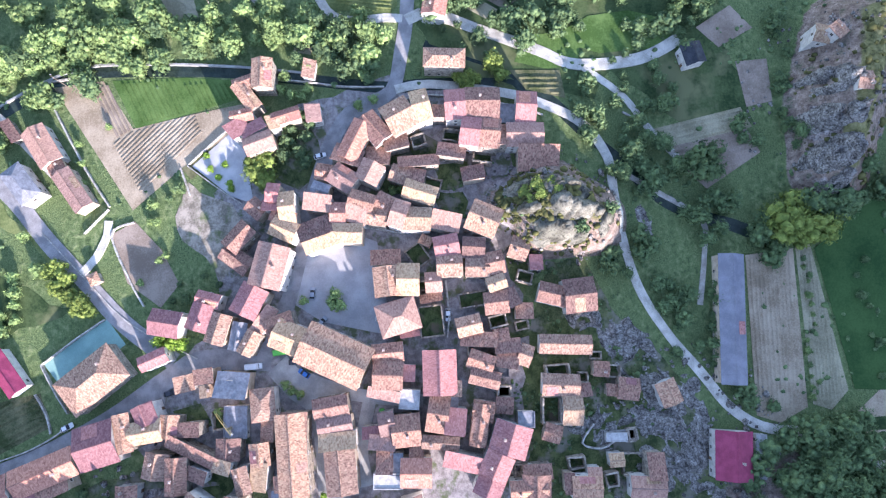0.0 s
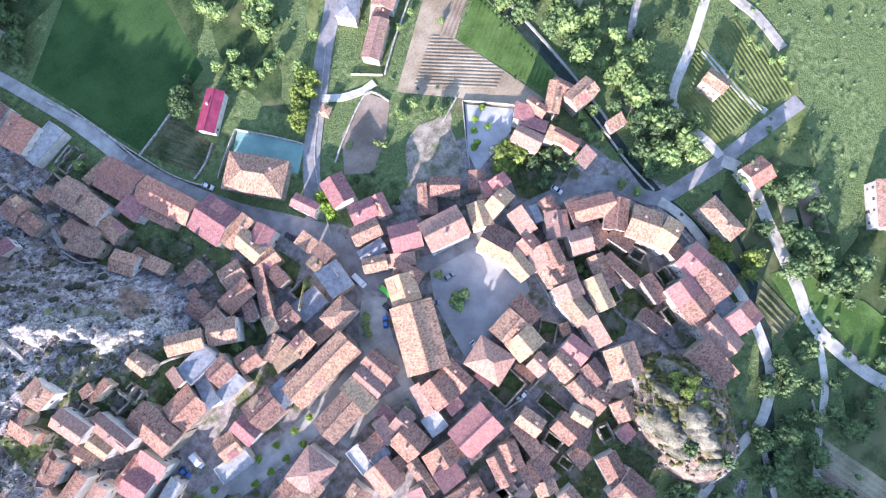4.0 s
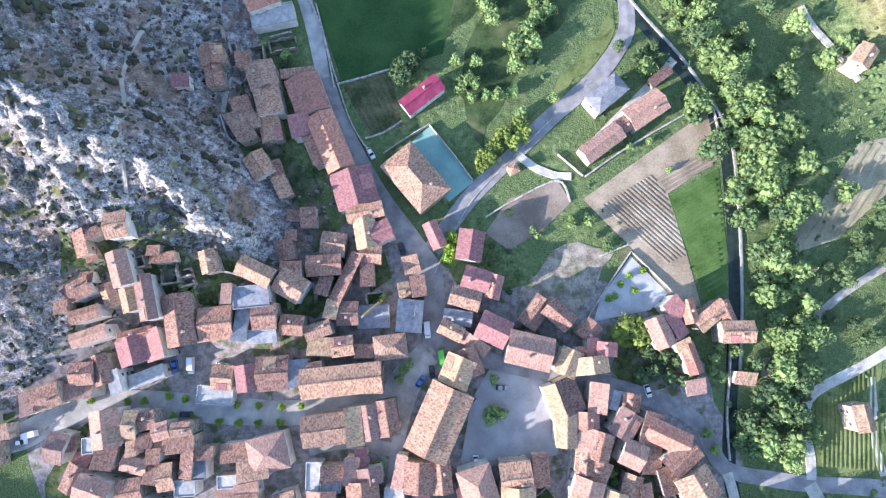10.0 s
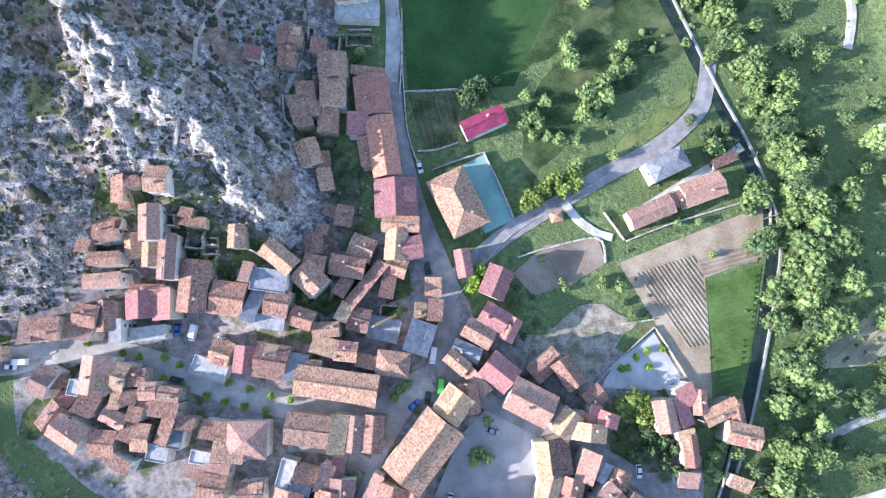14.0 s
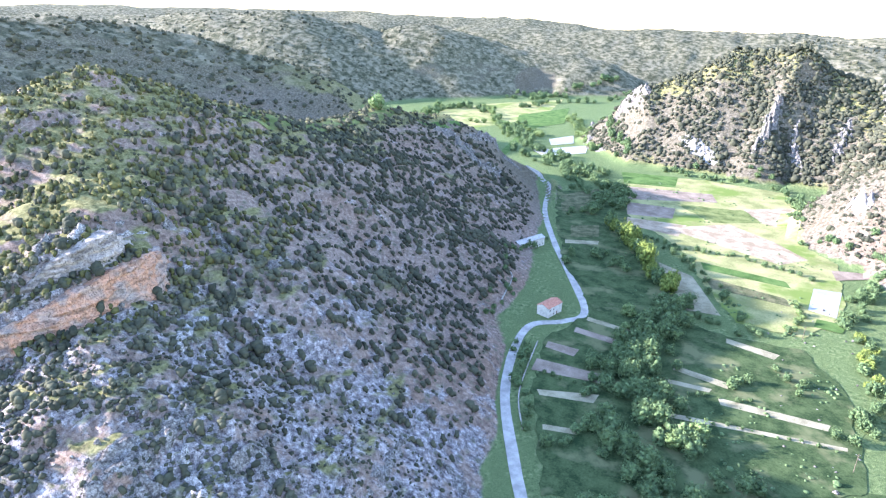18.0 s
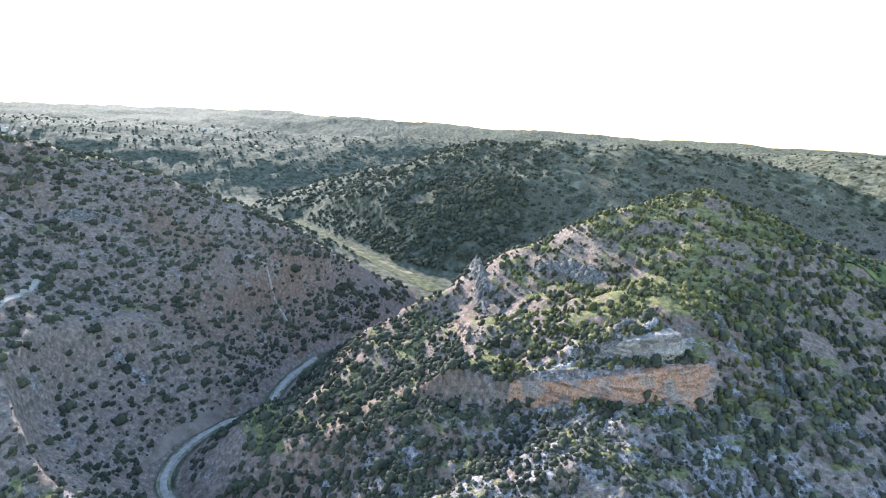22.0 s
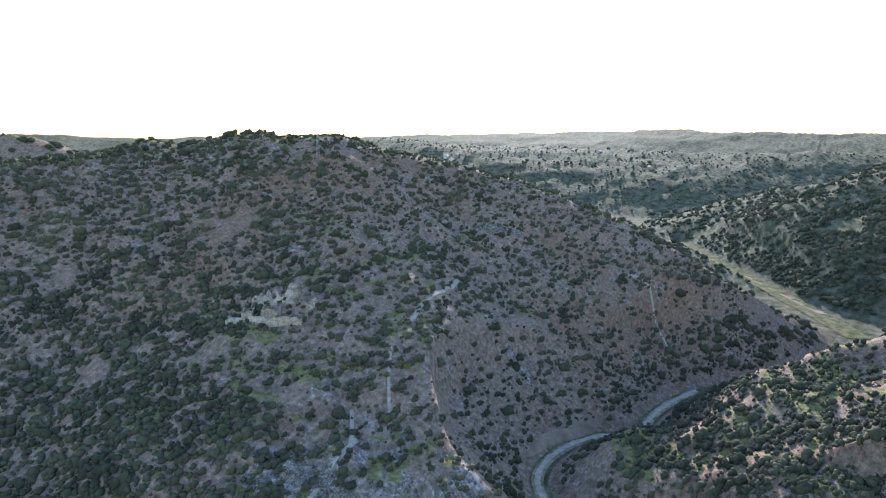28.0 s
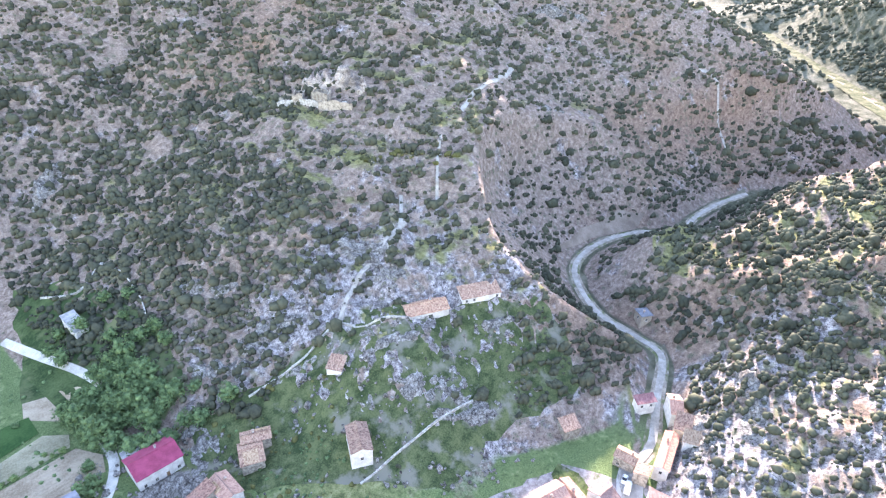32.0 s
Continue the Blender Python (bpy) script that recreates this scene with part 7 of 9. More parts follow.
house(125.0, -99.4, 0.0, 14.1, 5.5, -137, 6.0, "g", "k")
house(129.4, -106.6, 0.0, 14.3, 5.5, -145, 6.0, "g", "y")
house(81.1, -148.8, 0.0, 6.0, 6.1, -168, 5.0, "g", "n")
house(82.5, -188.6, 2.4, 3.9, 5.4, -107, 8.4, "g", "e")
house(81.8, -191.4, 6.4, 3.9, 3.4, -146, 8.4, "g", "o")
house(62.5, -192.9, 17.0, 3.4, 5.0, -97, 2.8, "g", "o")
house(83.5, -66.2, 0.0, 12.3, 5.3, -95, 8.0, "h", "o")
house(-141.4, -111.7, 23.4, 15.7, 8.4, 149, 2.8, "g", "o")
house(-160.2, -99.8, 25.3, 15.3, 5.5, 328, 2.8, "s", "o")
house(-104.0, -120.8, 15.3, 4.6, 5.2, 295, 2.8, "s", "o")
house(-72.1, -126.0, 0.9, 8.3, 4.5, 147, 6.1, "g", "o")
house(-67.5, -122.6, 0.9, 6.3, 8.8, 150, 4.9, "g", "o")
house(-88.3, -95.3, 6.0, 10.3, 6.1, 54, 7.4, "g", "o")
house(-172.6, -22.6, 1.0, 3.2, 9.4, 118, 6.6, "g", "k")
house(-164.4, -17.3, 1.9, 4.3, 6.0, 281, 6.4, "s", "o")
house(-150.8, -17.9, 1.0, 15.6, 4.0, 7, 6.2, "g", "b")
house(-158.5, -13.1, 4.4, 3.6, 4.1, 287, 5.1, "s", "e")
house(-169.0, -32.1, 1.0, 6.5, 2.7, 321, 5.6, "s", "p")
house(-143.3, -28.0, 0.0, 6.0, 4.6, 91, 4.3, "g", "o")
house(-143.0, -48.8, 0.6, 5.4, 4.4, 329, 4.1, "s", "o")
house(-217.8, -51.2, 1.7, 4.2, 5.0, 141, 6.4, "h", "y")
house(-61.1, -219.9, 8.2, 4.0, 10.6, 359, 3.7, "s", "w")
house(-115.9, 308.8, 0.0, 12.8, 7.8, 76, 6.0, "g", "b")
house(-171.9, 402.7, 0.0, 27.0, 6.9, 71, 6.4, "g", "w")
house(79.9, 264.3, 0.0, 3.1, 3.0, 197, 3.8, "s", "w")
house(100.5, 155.9, 0.0, 5.0, 5.0, 44, 6.5, "g", "o")
house(-58.4, 83.5, 0.0, 7.2, 8.3, -76, 7.8, "g", "o")
house(-56.6, 75.5, 0.0, 8.7, 7.0, -79, 8.1, "h", "o")
house(-47.5, 84.7, 0.0, 9.6, 1.8, 183, 5.0, "s", "o")
house(-44.3, 76.4, 0.0, 11.7, 10.2, -73, 7.0, "g", "b")
house(-47.1, 66.5, 0.0, 5.2, 6.0, 188, 6.0, "s", "p")
house(-37.8, 60.7, 0.0, 18.1, 8.0, -71, 7.0, "g", "b")
house(-42.4, 58.4, 0.0, 8.5, 4.2, -70, 6.0, "s", "d")
house(-65.3, 74.2, 0.2, 5.3, 4.8, -71, 5.8, "s", "d")
house(-65.6, 67.5, 0.0, 8.8, 5.0, -62, 7.1, "s", "o")
house(-56.9, 67.0, 0.0, 7.8, 5.8, -81, 5.0, "g", "o")
house(-62.6, 69.3, 0.0, 3.7, 5.0, -82, 5.9, "s", "o")
house(-60.4, 54.6, 0.0, 7.1, 6.2, -61, 6.8, "g", "o")
house(-55.9, 54.1, 0.0, 4.2, 2.8, -74, 3.2, "s", "d")
house(-53.8, 47.6, 0.0, 6.2, 3.5, -68, 4.6, "s", "o")
house(-72.3, 98.7, 4.6, 4.0, 3.6, -83, 3.1, "r", "r")
house(-73.1, 90.0, 4.2, 5.0, 6.8, -81, 6.1, "g", "d")
house(-72.7, 83.4, 4.3, 6.1, 4.6, -81, 5.7, "g", "d")
house(-67.7, 94.0, 2.7, 4.5, 2.3, -78, 3.9, "r", "r")
house(-64.9, 90.1, 1.2, 4.0, 3.4, -83, 4.1, "s", "d")
house(-81.7, 81.1, 8.7, 3.0, 3.9, -87, 4.1, "s", "p")
house(-61.3, 92.7, 0.0, 7.0, 5.2, -85, 3.1, "r", "r")
house(-53.0, 96.5, 0.0, 4.6, 9.2, -83, 2.0, "r", "r")
house(-55.2, 105.4, 0.0, 5.7, 13.6, -82, 4.3, "f", "w")
house(-47.4, -145.0, 0.0, 13.2, 10.4, 173, 5.1, "g", "m")
house(-48.8, -154.3, 0.0, 12.5, 2.6, 172, 2.6, "f", "w")
house(-198.8, -212.6, 65.7, 17.4, 10.2, 114, 6.4, "r", "r")
house(-192.9, -234.7, 65.8, 5.0, 9.8, 129, 6.3, "r", "r")
house(84.7, -21.4, 0.0, 5.1, 3.1, 170, 3.0, "s", "o")
cliff()
crag([(-124.1, 72.8), (-116.3, 65.0), (-106.4, 59.2), (-98.8, 57.3), (-92.6, 52.9)], 14, 6, 1)
crag([(-93.8, 57.0), (-86.5, 50.3), (-79.4, 43.5), (-70.7, 34.9), (-58.5, 25.0)], 11, 6, 2)
crag([(-122.2, 78.2), (-114.9, 70.8), (-104.8, 63.3)], 6, 2.5, 3)
crag([(-100.2, 49.0), (-94.6, 41.4), (-87.7, 38.1)], 6, 2, 4)
crag([(-111.5, 53.3), (-104.8, 44.3), (-104.8, 37.2)], 7, 2, 5)
crag([(-83.7, 38.3), (-75.0, 33.1), (-66.1, 29.6)], 5, 2, 6)
crag([(-126.5, 56.3), (-120.9, 49.7), (-120.7, 41.0)], 8, 2.5, 7, GREY_ROCK, "grey broken limestone outcrop on the slope")
crag([(-92.5, 66.0), (-95.0, 54.3), (-98.9, 47.4)], 4, 2, 8)
crag([(-128.2, 24.0), (-127.5, 9.4), (-129.4, -4.0)], 9, 2, 9, GREY_ROCK, "grey broken limestone outcrop on the slope")
crag([(-127.3, 35.0), (-121.8, 28.6), (-121.9, 15.7)], 7, 2, 10, GREY_ROCK, "grey broken limestone outcrop on the slope")
crag([(-80.5, 98.6), (-88.0, 95.4), (-95.1, 101.6)], 5, 1.5, 11, GREY_ROCK, "grey broken limestone outcrop on the slope")
crag([(-113.1, 90.4), (-108.1, 82.6), (-102.3, 80.7)], 8, 2, 12, GREY_ROCK, "grey broken limestone outcrop on the slope")
crag([(-115.2, 71.1), (-127.9, 77.7), (-141.0, 84.1), (-148.1, 89.5)], 6, 4, 13)
crag([(-137.3, 59.6), (-140.4, 69.4), (-144.4, 79.6)], 12, 2, 14, GREY_ROCK, "grey broken limestone outcrop on the slope")
crag([(-155.5, 65.0), (-151.3, 73.0), (-151.6, 85.7), (-157.0, 101.7)], 12, 2.5, 15, GREY_ROCK, "grey broken limestone outcrop on the slope")
crag([(-134.5, 116.9), (-132.1, 96.5), (-133.3, 85.1), (-127.4, 76.3)], 8, 2.5, 16, GREY_ROCK, "grey broken limestone outcrop on the slope")
crag([(-151.7, 55.3), (-150.6, 61.4), (-149.4, 66.8)], 12, 2, 17, GREY_ROCK, "grey broken limestone outcrop on the slope")
crag([(-204.7, 175.6), (-203.8, 189.7), (-196.4, 188.7)], 9, 3, 18, GREY_ROCK, "grey broken limestone outcrop on the slope")
crag([(-276.6, 305.2), (-266.4, 303.7)], 9, 4, 19, GREY_ROCK, "grey broken limestone outcrop on the slope")
crag([(-117.7, 95.5), (-128.5, 101.8), (-135.8, 111.1)], 5, 2, 20, GREY_ROCK, "grey broken limestone outcrop on the slope")
crag([(-102.1, 118.3), (-106.3, 136.5), (-114.2, 163.8)], 5, 2, 21, GREY_ROCK, "grey broken limestone outcrop on the slope")
crag([(-75.6, 142.5), (-86.7, 153.4), (-96.9, 157.7)], 5, 3, 22, GREY_ROCK, "grey broken limestone outcrop on the slope")
crag([(-309.8, 476.8), (-290.6, 485.5), (-256.4, 479.5), (-243.4, 501.1)], 16, 5, 23, GREY_ROCK, "grey broken limestone outcrop on the slope")
crag([(-285.1, 507.0), (-276.7, 552.8), (-261.2, 578.1)], 12, 5, 24, GREY_ROCK, "grey broken limestone outcrop on the slope")
crag([(-191.9, 814.4), (-225.3, 839.4), (-256.4, 846.8)], 18, 9, 25, GREY_ROCK, "grey broken limestone outcrop on the slope")
crag([(-41.9, 791.7), (-47.2, 759.6), (-54.8, 731.8)], 16, 12, 26, GREY_ROCK, "grey broken limestone outcrop on the slope")
crag([(-18.5, 775.1), (-15.6, 748.9), (-0.4, 732.0)], 12, 7, 27, GREY_ROCK, "grey broken limestone outcrop on the slope")
crag([(30.0, 789.4), (23.8, 759.2), (20.2, 744.1)], 14, 7, 28, GREY_ROCK, "grey broken limestone outcrop on the slope")
crag([(44.3, 532.1), (36.0, 542.8), (33.2, 539.5)], 12, 12, 29)
crag([(48.5, 850.8), (64.7, 815.5), (62.3, 784.7)], 14, 6, 30, GREY_ROCK, "grey broken limestone outcrop on the slope")
crag([(97.9, 568.1), (87.3, 543.1), (75.4, 539.6)], 12, 6, 31)
crag([(-330.1, 1020.6), (-271.1, 825.2), (-230.0, 777.2)], 14, 6, 32, GREY_ROCK, "grey broken limestone outcrop on the slope")
crag([(-137.5, 756.6), (-103.6, 739.9), (-87.3, 732.3)], 14, 5, 33)
crag([(92.9, 396.8), (83.8, 353.5), (86.1, 320.5)], 7, 3, 34)
crag([(90.6, 282.7), (85.6, 261.8), (83.5, 234.3)], 6, 3, 35)
crag([(111.5, 187.7), (116.5, 170.7), (120.6, 160.3)], 6, 3, 36)
crag([(108.3, 223.9), (112.1, 203.6), (120.5, 195.0)], 7, 3, 37)
crag([(107.6, 296.3), (112.8, 256.0), (114.1, 240.2)], 8, 4, 38)
crag([(-583.6, 73.4), (-352.7, 58.1), (-340.7, 69.6)], 10, 8, 39, GREY_ROCK, "grey broken limestone outcrop on the slope")
crag([(-368.8, 90.7), (-360.7, 105.6), (-342.1, 117.1), (-327.1, 128.4)], 10, 6, 40, GREY_ROCK, "grey broken limestone outcrop on the slope")
crag([(-236.9, 79.1), (-235.5, 94.4), (-255.1, 123.9), (-255.4, 141.7)], 5, 4, 41, GREY_ROCK, "grey broken limestone outcrop on the slope")
crag([(-230.2, 68.3), (-231.8, 82.1), (-228.5, 100.9), (-247.7, 133.6), (-243.1, 146.5)], 4, 3.5, 42)
crag([(-266.8, 158.2), (-251.6, 155.9), (-241.0, 156.0)], 8, 4, 43, GREY_ROCK, "grey broken limestone outcrop on the slope")
crag([(-320.0, 25.9), (-337.2, 40.2), (-292.3, 41.3)], 9, 4, 44, RED_ROCK, "reddish broken rock on the slope")
crag([(-179.3, 109.3), (-192.3, 126.2), (-190.6, 135.4)], 7, 3, 45)
crag([(-249.8, 179.0), (-231.5, 172.9), (-216.0, 167.0)], 7, 3, 46, GREY_ROCK, "grey broken limestone outcrop on the slope")
crag([(-295.4, -126.4), (-297.1, -121.0)], 8, 3, 47, GREY_ROCK, "grey broken limestone outcrop on the slope")
crag([(-378.6, -200.9), (-385.0, -189.1)], 10, 4, 48, GREY_ROCK, "grey broken limestone outcrop on the slope")
crag([(-82.5, -296.9), (-92.3, -304.3), (-103.9, -309.2)], 9, 5, 49, GREY_ROCK, "grey broken limestone outcrop on the slope")
crag([(-143.8, -158.4), (-145.9, -145.2), (-139.7, -133.6)], 8, 2, 50, GREY_ROCK, "grey broken limestone outcrop on the slope")
crag([(-370.8, -208.1), (-387.7, -194.5), (-399.6, -172.5)], 9, 3, 51, GREY_ROCK, "grey broken limestone outcrop on the slope")
crag([(-90.7, -199.7), (-96.7, -183.5), (-105.8, -175.7)], 7, 2, 52, GREY_ROCK, "grey broken limestone outcrop on the slope")
crag([(-295.0, -151.7), (-308.8, -143.5)], 8, 3, 53, GREY_ROCK, "grey broken limestone outcrop on the slope")
crag([(37.4, -81.0), (38.6, -88.6), (37.9, -98.4), (34.5, -109.5)], 8, 5, 54, KNOLL_ROCK, "craggy grey limestone knoll beside the houses")
crag([(31.8, -81.4), (31.6, -91.1), (30.7, -101.3), (28.8, -112.2)], 8, 5, 55, KNOLL_ROCK, "craggy grey limestone knoll beside the houses")
crag([(25.5, -87.7), (23.7, -96.0), (22.4, -106.9)], 8, 4, 56, KNOLL_ROCK, "craggy grey limestone knoll beside the houses")
crag([(21.4, -110.4), (26.3, -113.2), (31.7, -114.8)], 6, 4, 57, KNOLL_ROCK, "craggy grey limestone knoll beside the houses")
crag([(67.1, -180.9), (65.9, -186.6), (66.9, -194.5)], 9, 8, 58, GREY_ROCK, "tall grey limestone crag above the valley track")
crag([(55.8, -178.8), (54.0, -185.0), (54.7, -195.2)], 9, 8, 59, GREY_ROCK, "tall grey limestone crag above the valley track")
crag([(40.6, -177.9), (41.6, -184.1), (45.1, -194.4)], 9, 7, 60, GREY_ROCK, "tall grey limestone crag above the valley track")
crag([(32.7, -180.2), (32.8, -185.8), (36.8, -190.7)], 8, 5, 61, GREY_ROCK, "tall grey limestone crag above the valley track")
crag([(-7.2, -118.6), (-14.7, -125.0), (-27.4, -130.7)], 5, 2, 62, GREY_ROCK, "grey broken limestone outcrop on the slope")
crag([(-10.1, -109.2), (-21.1, -115.3), (-35.6, -122.7)], 5, 1.6, 63, GREY_ROCK, "grey broken limestone outcrop on the slope")
crag([(-85.3, -136.8), (-98.6, -131.3), (-112.7, -128.6)], 5, 1.5, 64, GREY_ROCK, "grey broken limestone outcrop on the slope")
crag([(-109.0, -114.0), (-121.4, -109.4), (-133.5, -103.8)], 5, 1.5, 65, GREY_ROCK, "grey broken limestone outcrop on the slope")
crag([(-142.1, -94.7), (-156.2, -89.2), (-165.6, -82.4)], 5, 1.5, 66, GREY_ROCK, "grey broken limestone outcrop on the slope")
stone_wall([(-41.5, 110.7), (-37.9, 92.1), (-35.5, 82.1), (-32.3, 70.1), (-28.1, 61.1), (-25.1, 57.6)], 0.8, 0.4)
stone_wall([(-35.5, 82.1), (-26.9, 83.8), (-18.3, 85.9)], 0.8, 0.5)
stone_wall([(-27.5, 62.9), (-21.4, 64.5), (-15.3, 68.0)], 0.8, 0.5)
stone_wall([(-21.8, 57.4), (-14.1, 62.1), (-6.4, 66.0)], 1.4, 0.3, "pale wall round the sports court")
stone_wall([(-6.4, 66.0), (0.4, 56.2), (6.4, 46.6)], 1.4, 0.3, "pale wall round the sports court")
stone_wall([(34.5, 53.4), (42.0, 45.6)], 1.2, 0.3)
stone_wall([(42.9, 45.5), (55.8, 53.2), (72.5, 61.6), (86.4, 68.4)], 1.0, 0.5)
stone_wall([(86.4, 68.4), (87.6, 58.6)], 1.0, 0.5)
stone_wall([(9.8, 34.4), (18.5, 38.9), (33.7, 44.7), (37.2, 37.5)], 0.7, 0.5)
stone_wall([(39.3, 0.3), (46.7, 10.2), (54.9, 20.1)], 1.1, 0.3, "white rendered yard wall")
stone_wall([(54.9, 20.1), (60.5, 13.7), (66.9, 6.1)], 1.1, 0.3, "white rendered yard wall")
stone_wall([(-7.8, 17.6), (4.7, 38.8), (19.6, 52.9), (35.8, 67.2)], 0.5, 0.35)
stone_wall([(44.9, 19.4), (54.3, 22.4)], 0.8, 0.5)
stone_wall([(83.9, -1.3), (81.5, -18.7), (78.9, -32.3), (78.0, -45.7)], 1.0, 0.4)
stone_wall([(-57.6, 99.7), (-50.0, 101.2)], 1.0, 0.5)
stone_wall([(-72.5, 72.1), (-70.1, 64.4), (-67.2, 62.0)], 1.0, 0.5)
stone_wall([(-124.8, -18.6), (-136.9, -27.2), (-145.8, -29.2)], 0.6, 0.5)
stone_wall([(-35.8, -104.6), (-41.4, -100.5), (-43.3, -106.1), (-41.0, -111.1)], 1.6, 0.5, "rough stone wall between the houses")
stone_wall([(50.3, -43.5), (50.5, -54.8), (49.1, -62.2)], 1.6, 0.5, "rough stone wall between the houses")
stone_wall([(30.8, -36.6), (29.4, -42.4), (27.5, -49.7)], 1.6, 0.5, "rough stone wall between the houses")
stone_wall([(11.6, -61.9), (0.7, -62.2), (-6.4, -61.2)], 1.6, 0.5, "rough stone wall between the houses")
stone_wall([(-8.6, -67.3), (-17.5, -68.8), (-24.9, -75.9)], 1.6, 0.5, "rough stone wall between the houses")
stone_wall([(-108.4, 8.7), (-104.7, 9.9), (-102.4, 7.9)], 1.6, 0.5, "rough stone wall between the houses")
stone_wall([(-72.6, 21.6), (-68.7, 20.9), (-61.0, 17.1)], 1.6, 0.5, "rough stone wall between the houses")
stone_wall([(-89.2, 15.4), (-80.5, 16.2), (-79.8, 19.5)], 1.6, 0.5, "rough stone wall between the houses")
stone_wall([(-61.5, -252.0), (-70.1, -237.1), (-84.1, -241.1)], 1.0, 0.5)
stone_wall([(-84.1, -241.1), (-85.9, -228.8), (-82.3, -208.9), (-78.1, -197.1)], 1.0, 0.5)
stone_wall([(-36.7, 80.9), (-39.9, 101.2), (-46.1, 118.6)], 0.7, 0.5)
stone_wall([(-83.1, 200.3), (-96.2, 225.0), (-107.7, 272.7)], 0.7, 0.5)
stone_wall([(-145.1, 302.9), (-152.5, 333.3), (-160.7, 340.4)], 1.0, 0.5)
stone_wall([(69.9, 245.1), (68.8, 223.7), (71.1, 215.6)], 1.0, 0.5)
stone_wall([(5.3, -148.4), (-9.0, -146.0), (-19.6, -144.8)], 0.8, 0.5)
stone_wall([(71.9, -49.2), (74.1, -60.7), (69.5, -85.1), (64.8, -98.0)], 0.9, 0.5)
stone_wall([(64.1, -124.7), (58.5, -133.5)], 0.7, 0.5)
stone_wall([(-80.2, -139.6), (-96.0, -134.2), (-117.3, -133.1)], 0.8, 0.5)
stone_wall([(-117.3, -133.1), (-127.8, -114.9), (-143.1, -106.0)], 0.8, 0.5)
stone_wall([(-80.6, -87.5), (-107.8, -83.2), (-131.8, -77.1)], 0.8, 0.5)
crop_rows("plough", 1.25, [(46.6, 35.9), (66.1, 15.2), (72.8, 17.5), (67.9, 38.1), (64.1, 45.0)], 0.1)
crop_rows("crop2", 1.7, [(70.4, 35.2), (85.1, 41.7), (85.0, 23.9), (73.0, 20.1)], 0.45)
crop_rows("crop2", 1.7, [(72.8, 17.5), (83.3, 22.2), (83.0, 6.8), (77.5, 4.5)], 0.45)
crop_rows("grass2", 1.4, [(105.4, -49.9), (108.5, -29.4), (127.4, -19.9), (125.7, -32.0), (124.9, -52.8)], 0.22)
crop_rows("grass2", 1.4, [(124.6, -51.5), (133.3, -23.3), (141.9, -24.5), (140.6, -49.1), (135.5, -56.1)], 0.22)
crop_rows("garden", 2.2, [(-30.0, 79.8), (-23.6, 65.2), (-17.0, 69.4), (-19.6, 83.9)], 0.3)
crop_rows("grass2", 2.4, [(26.0, 61.7), (48.7, 84.0), (56.8, 99.3), (58.3, 95.1), (46.5, 81.7), (28.9, 63.4)], 0.3)
crop_rows("soil", 1.4, [(65.8, 43.9), (83.4, 52.2), (85.0, 46.4), (67.9, 39.0)], 0.25)
crop_rows("straw", 2.6, [(106.1, 16.9), (133.4, 49.6), (140.4, 50.0), (138.6, 34.0), (121.2, 20.5)], 0.3)
crop_rows("straw", 1.2, [(14.5, -176.2), (-34.3, -174.7), (-35.6, -179.4), (-30.3, -185.1), (14.2, -180.2)], 0.3)
crop_rows("plough", 1.4, [(12.3, -160.0), (-36.1, -156.8), (-38.6, -162.7), (-34.6, -171.7), (13.5, -174.5)], 0.3)
crop_rows("garden", 1.8, [(80.3, -88.9), (79.3, -104.2), (71.2, -105.3), (74.3, -94.1)], 0.4)
crop_rows("soil", 1.8, [(50.3, -139.3), (55.0, -165.1), (47.8, -168.4), (37.4, -150.3), (45.2, -142.4)], 0.25)
crop_rows("straw", 1.8, [(57.1, -134.3), (62.7, -164.4), (56.9, -166.8), (52.3, -146.4)], 0.25)
crop_rows("garden", 1.8, [(-32.7, 80.2), (-25.3, 64.1), (-16.1, 67.4), (-18.7, 84.1)], 0.4)
crag([(-4.7, -108.0), (-10.6, -116.4), (-11.2, -125.5)], 16, 2.5, 67, GREY_ROCK, "grey broken limestone outcrop on the slope")
crag([(-36.2, -95.9), (-35.3, -106.7), (-34.4, -119.2)], 14, 2, 68, GREY_ROCK, "grey broken limestone outcrop on the slope")
crag([(-19.9, -122.6), (-32.3, -126.5), (-44.6, -130.4), (-58.1, -130.5)], 20, 3, 69, GREY_ROCK, "grey broken limestone outcrop on the slope")
crag([(-22.5, -134.9), (-36.5, -137.6), (-50.1, -136.8)], 10, 2, 70, GREY_ROCK, "grey broken limestone outcrop on the slope")
crag([(-4.1, -99.0), (-2.8, -106.4), (-8.3, -109.4)], 10, 2.5, 71, GREY_ROCK, "grey broken limestone outcrop on the slope")
crag([(-43.8, -118.2), (-52.5, -122.4), (-59.1, -123.2)], 14, 2.5, 72, GREY_ROCK, "grey broken limestone outcrop on the slope")
crag([(34.8, -125.2), (27.1, -128.0), (19.5, -129.0)], 6, 1.2, 73, GREY_ROCK, "grey broken limestone outcrop on the slope")
crag([(-75.9, -168.2), (-81.3, -152.9), (-89.6, -147.5)], 14, 2, 74, GREY_ROCK, "grey broken limestone outcrop on the slope")
crag([(-61.9, -149.4), (-60.7, -138.9), (-52.5, -132.8)], 12, 2.5, 75, GREY_ROCK, "grey broken limestone outcrop on the slope")
crag([(-88.5, -155.2), (-100.6, -150.7), (-110.6, -143.6)], 12, 2, 76, GREY_ROCK, "grey broken limestone outcrop on the slope")
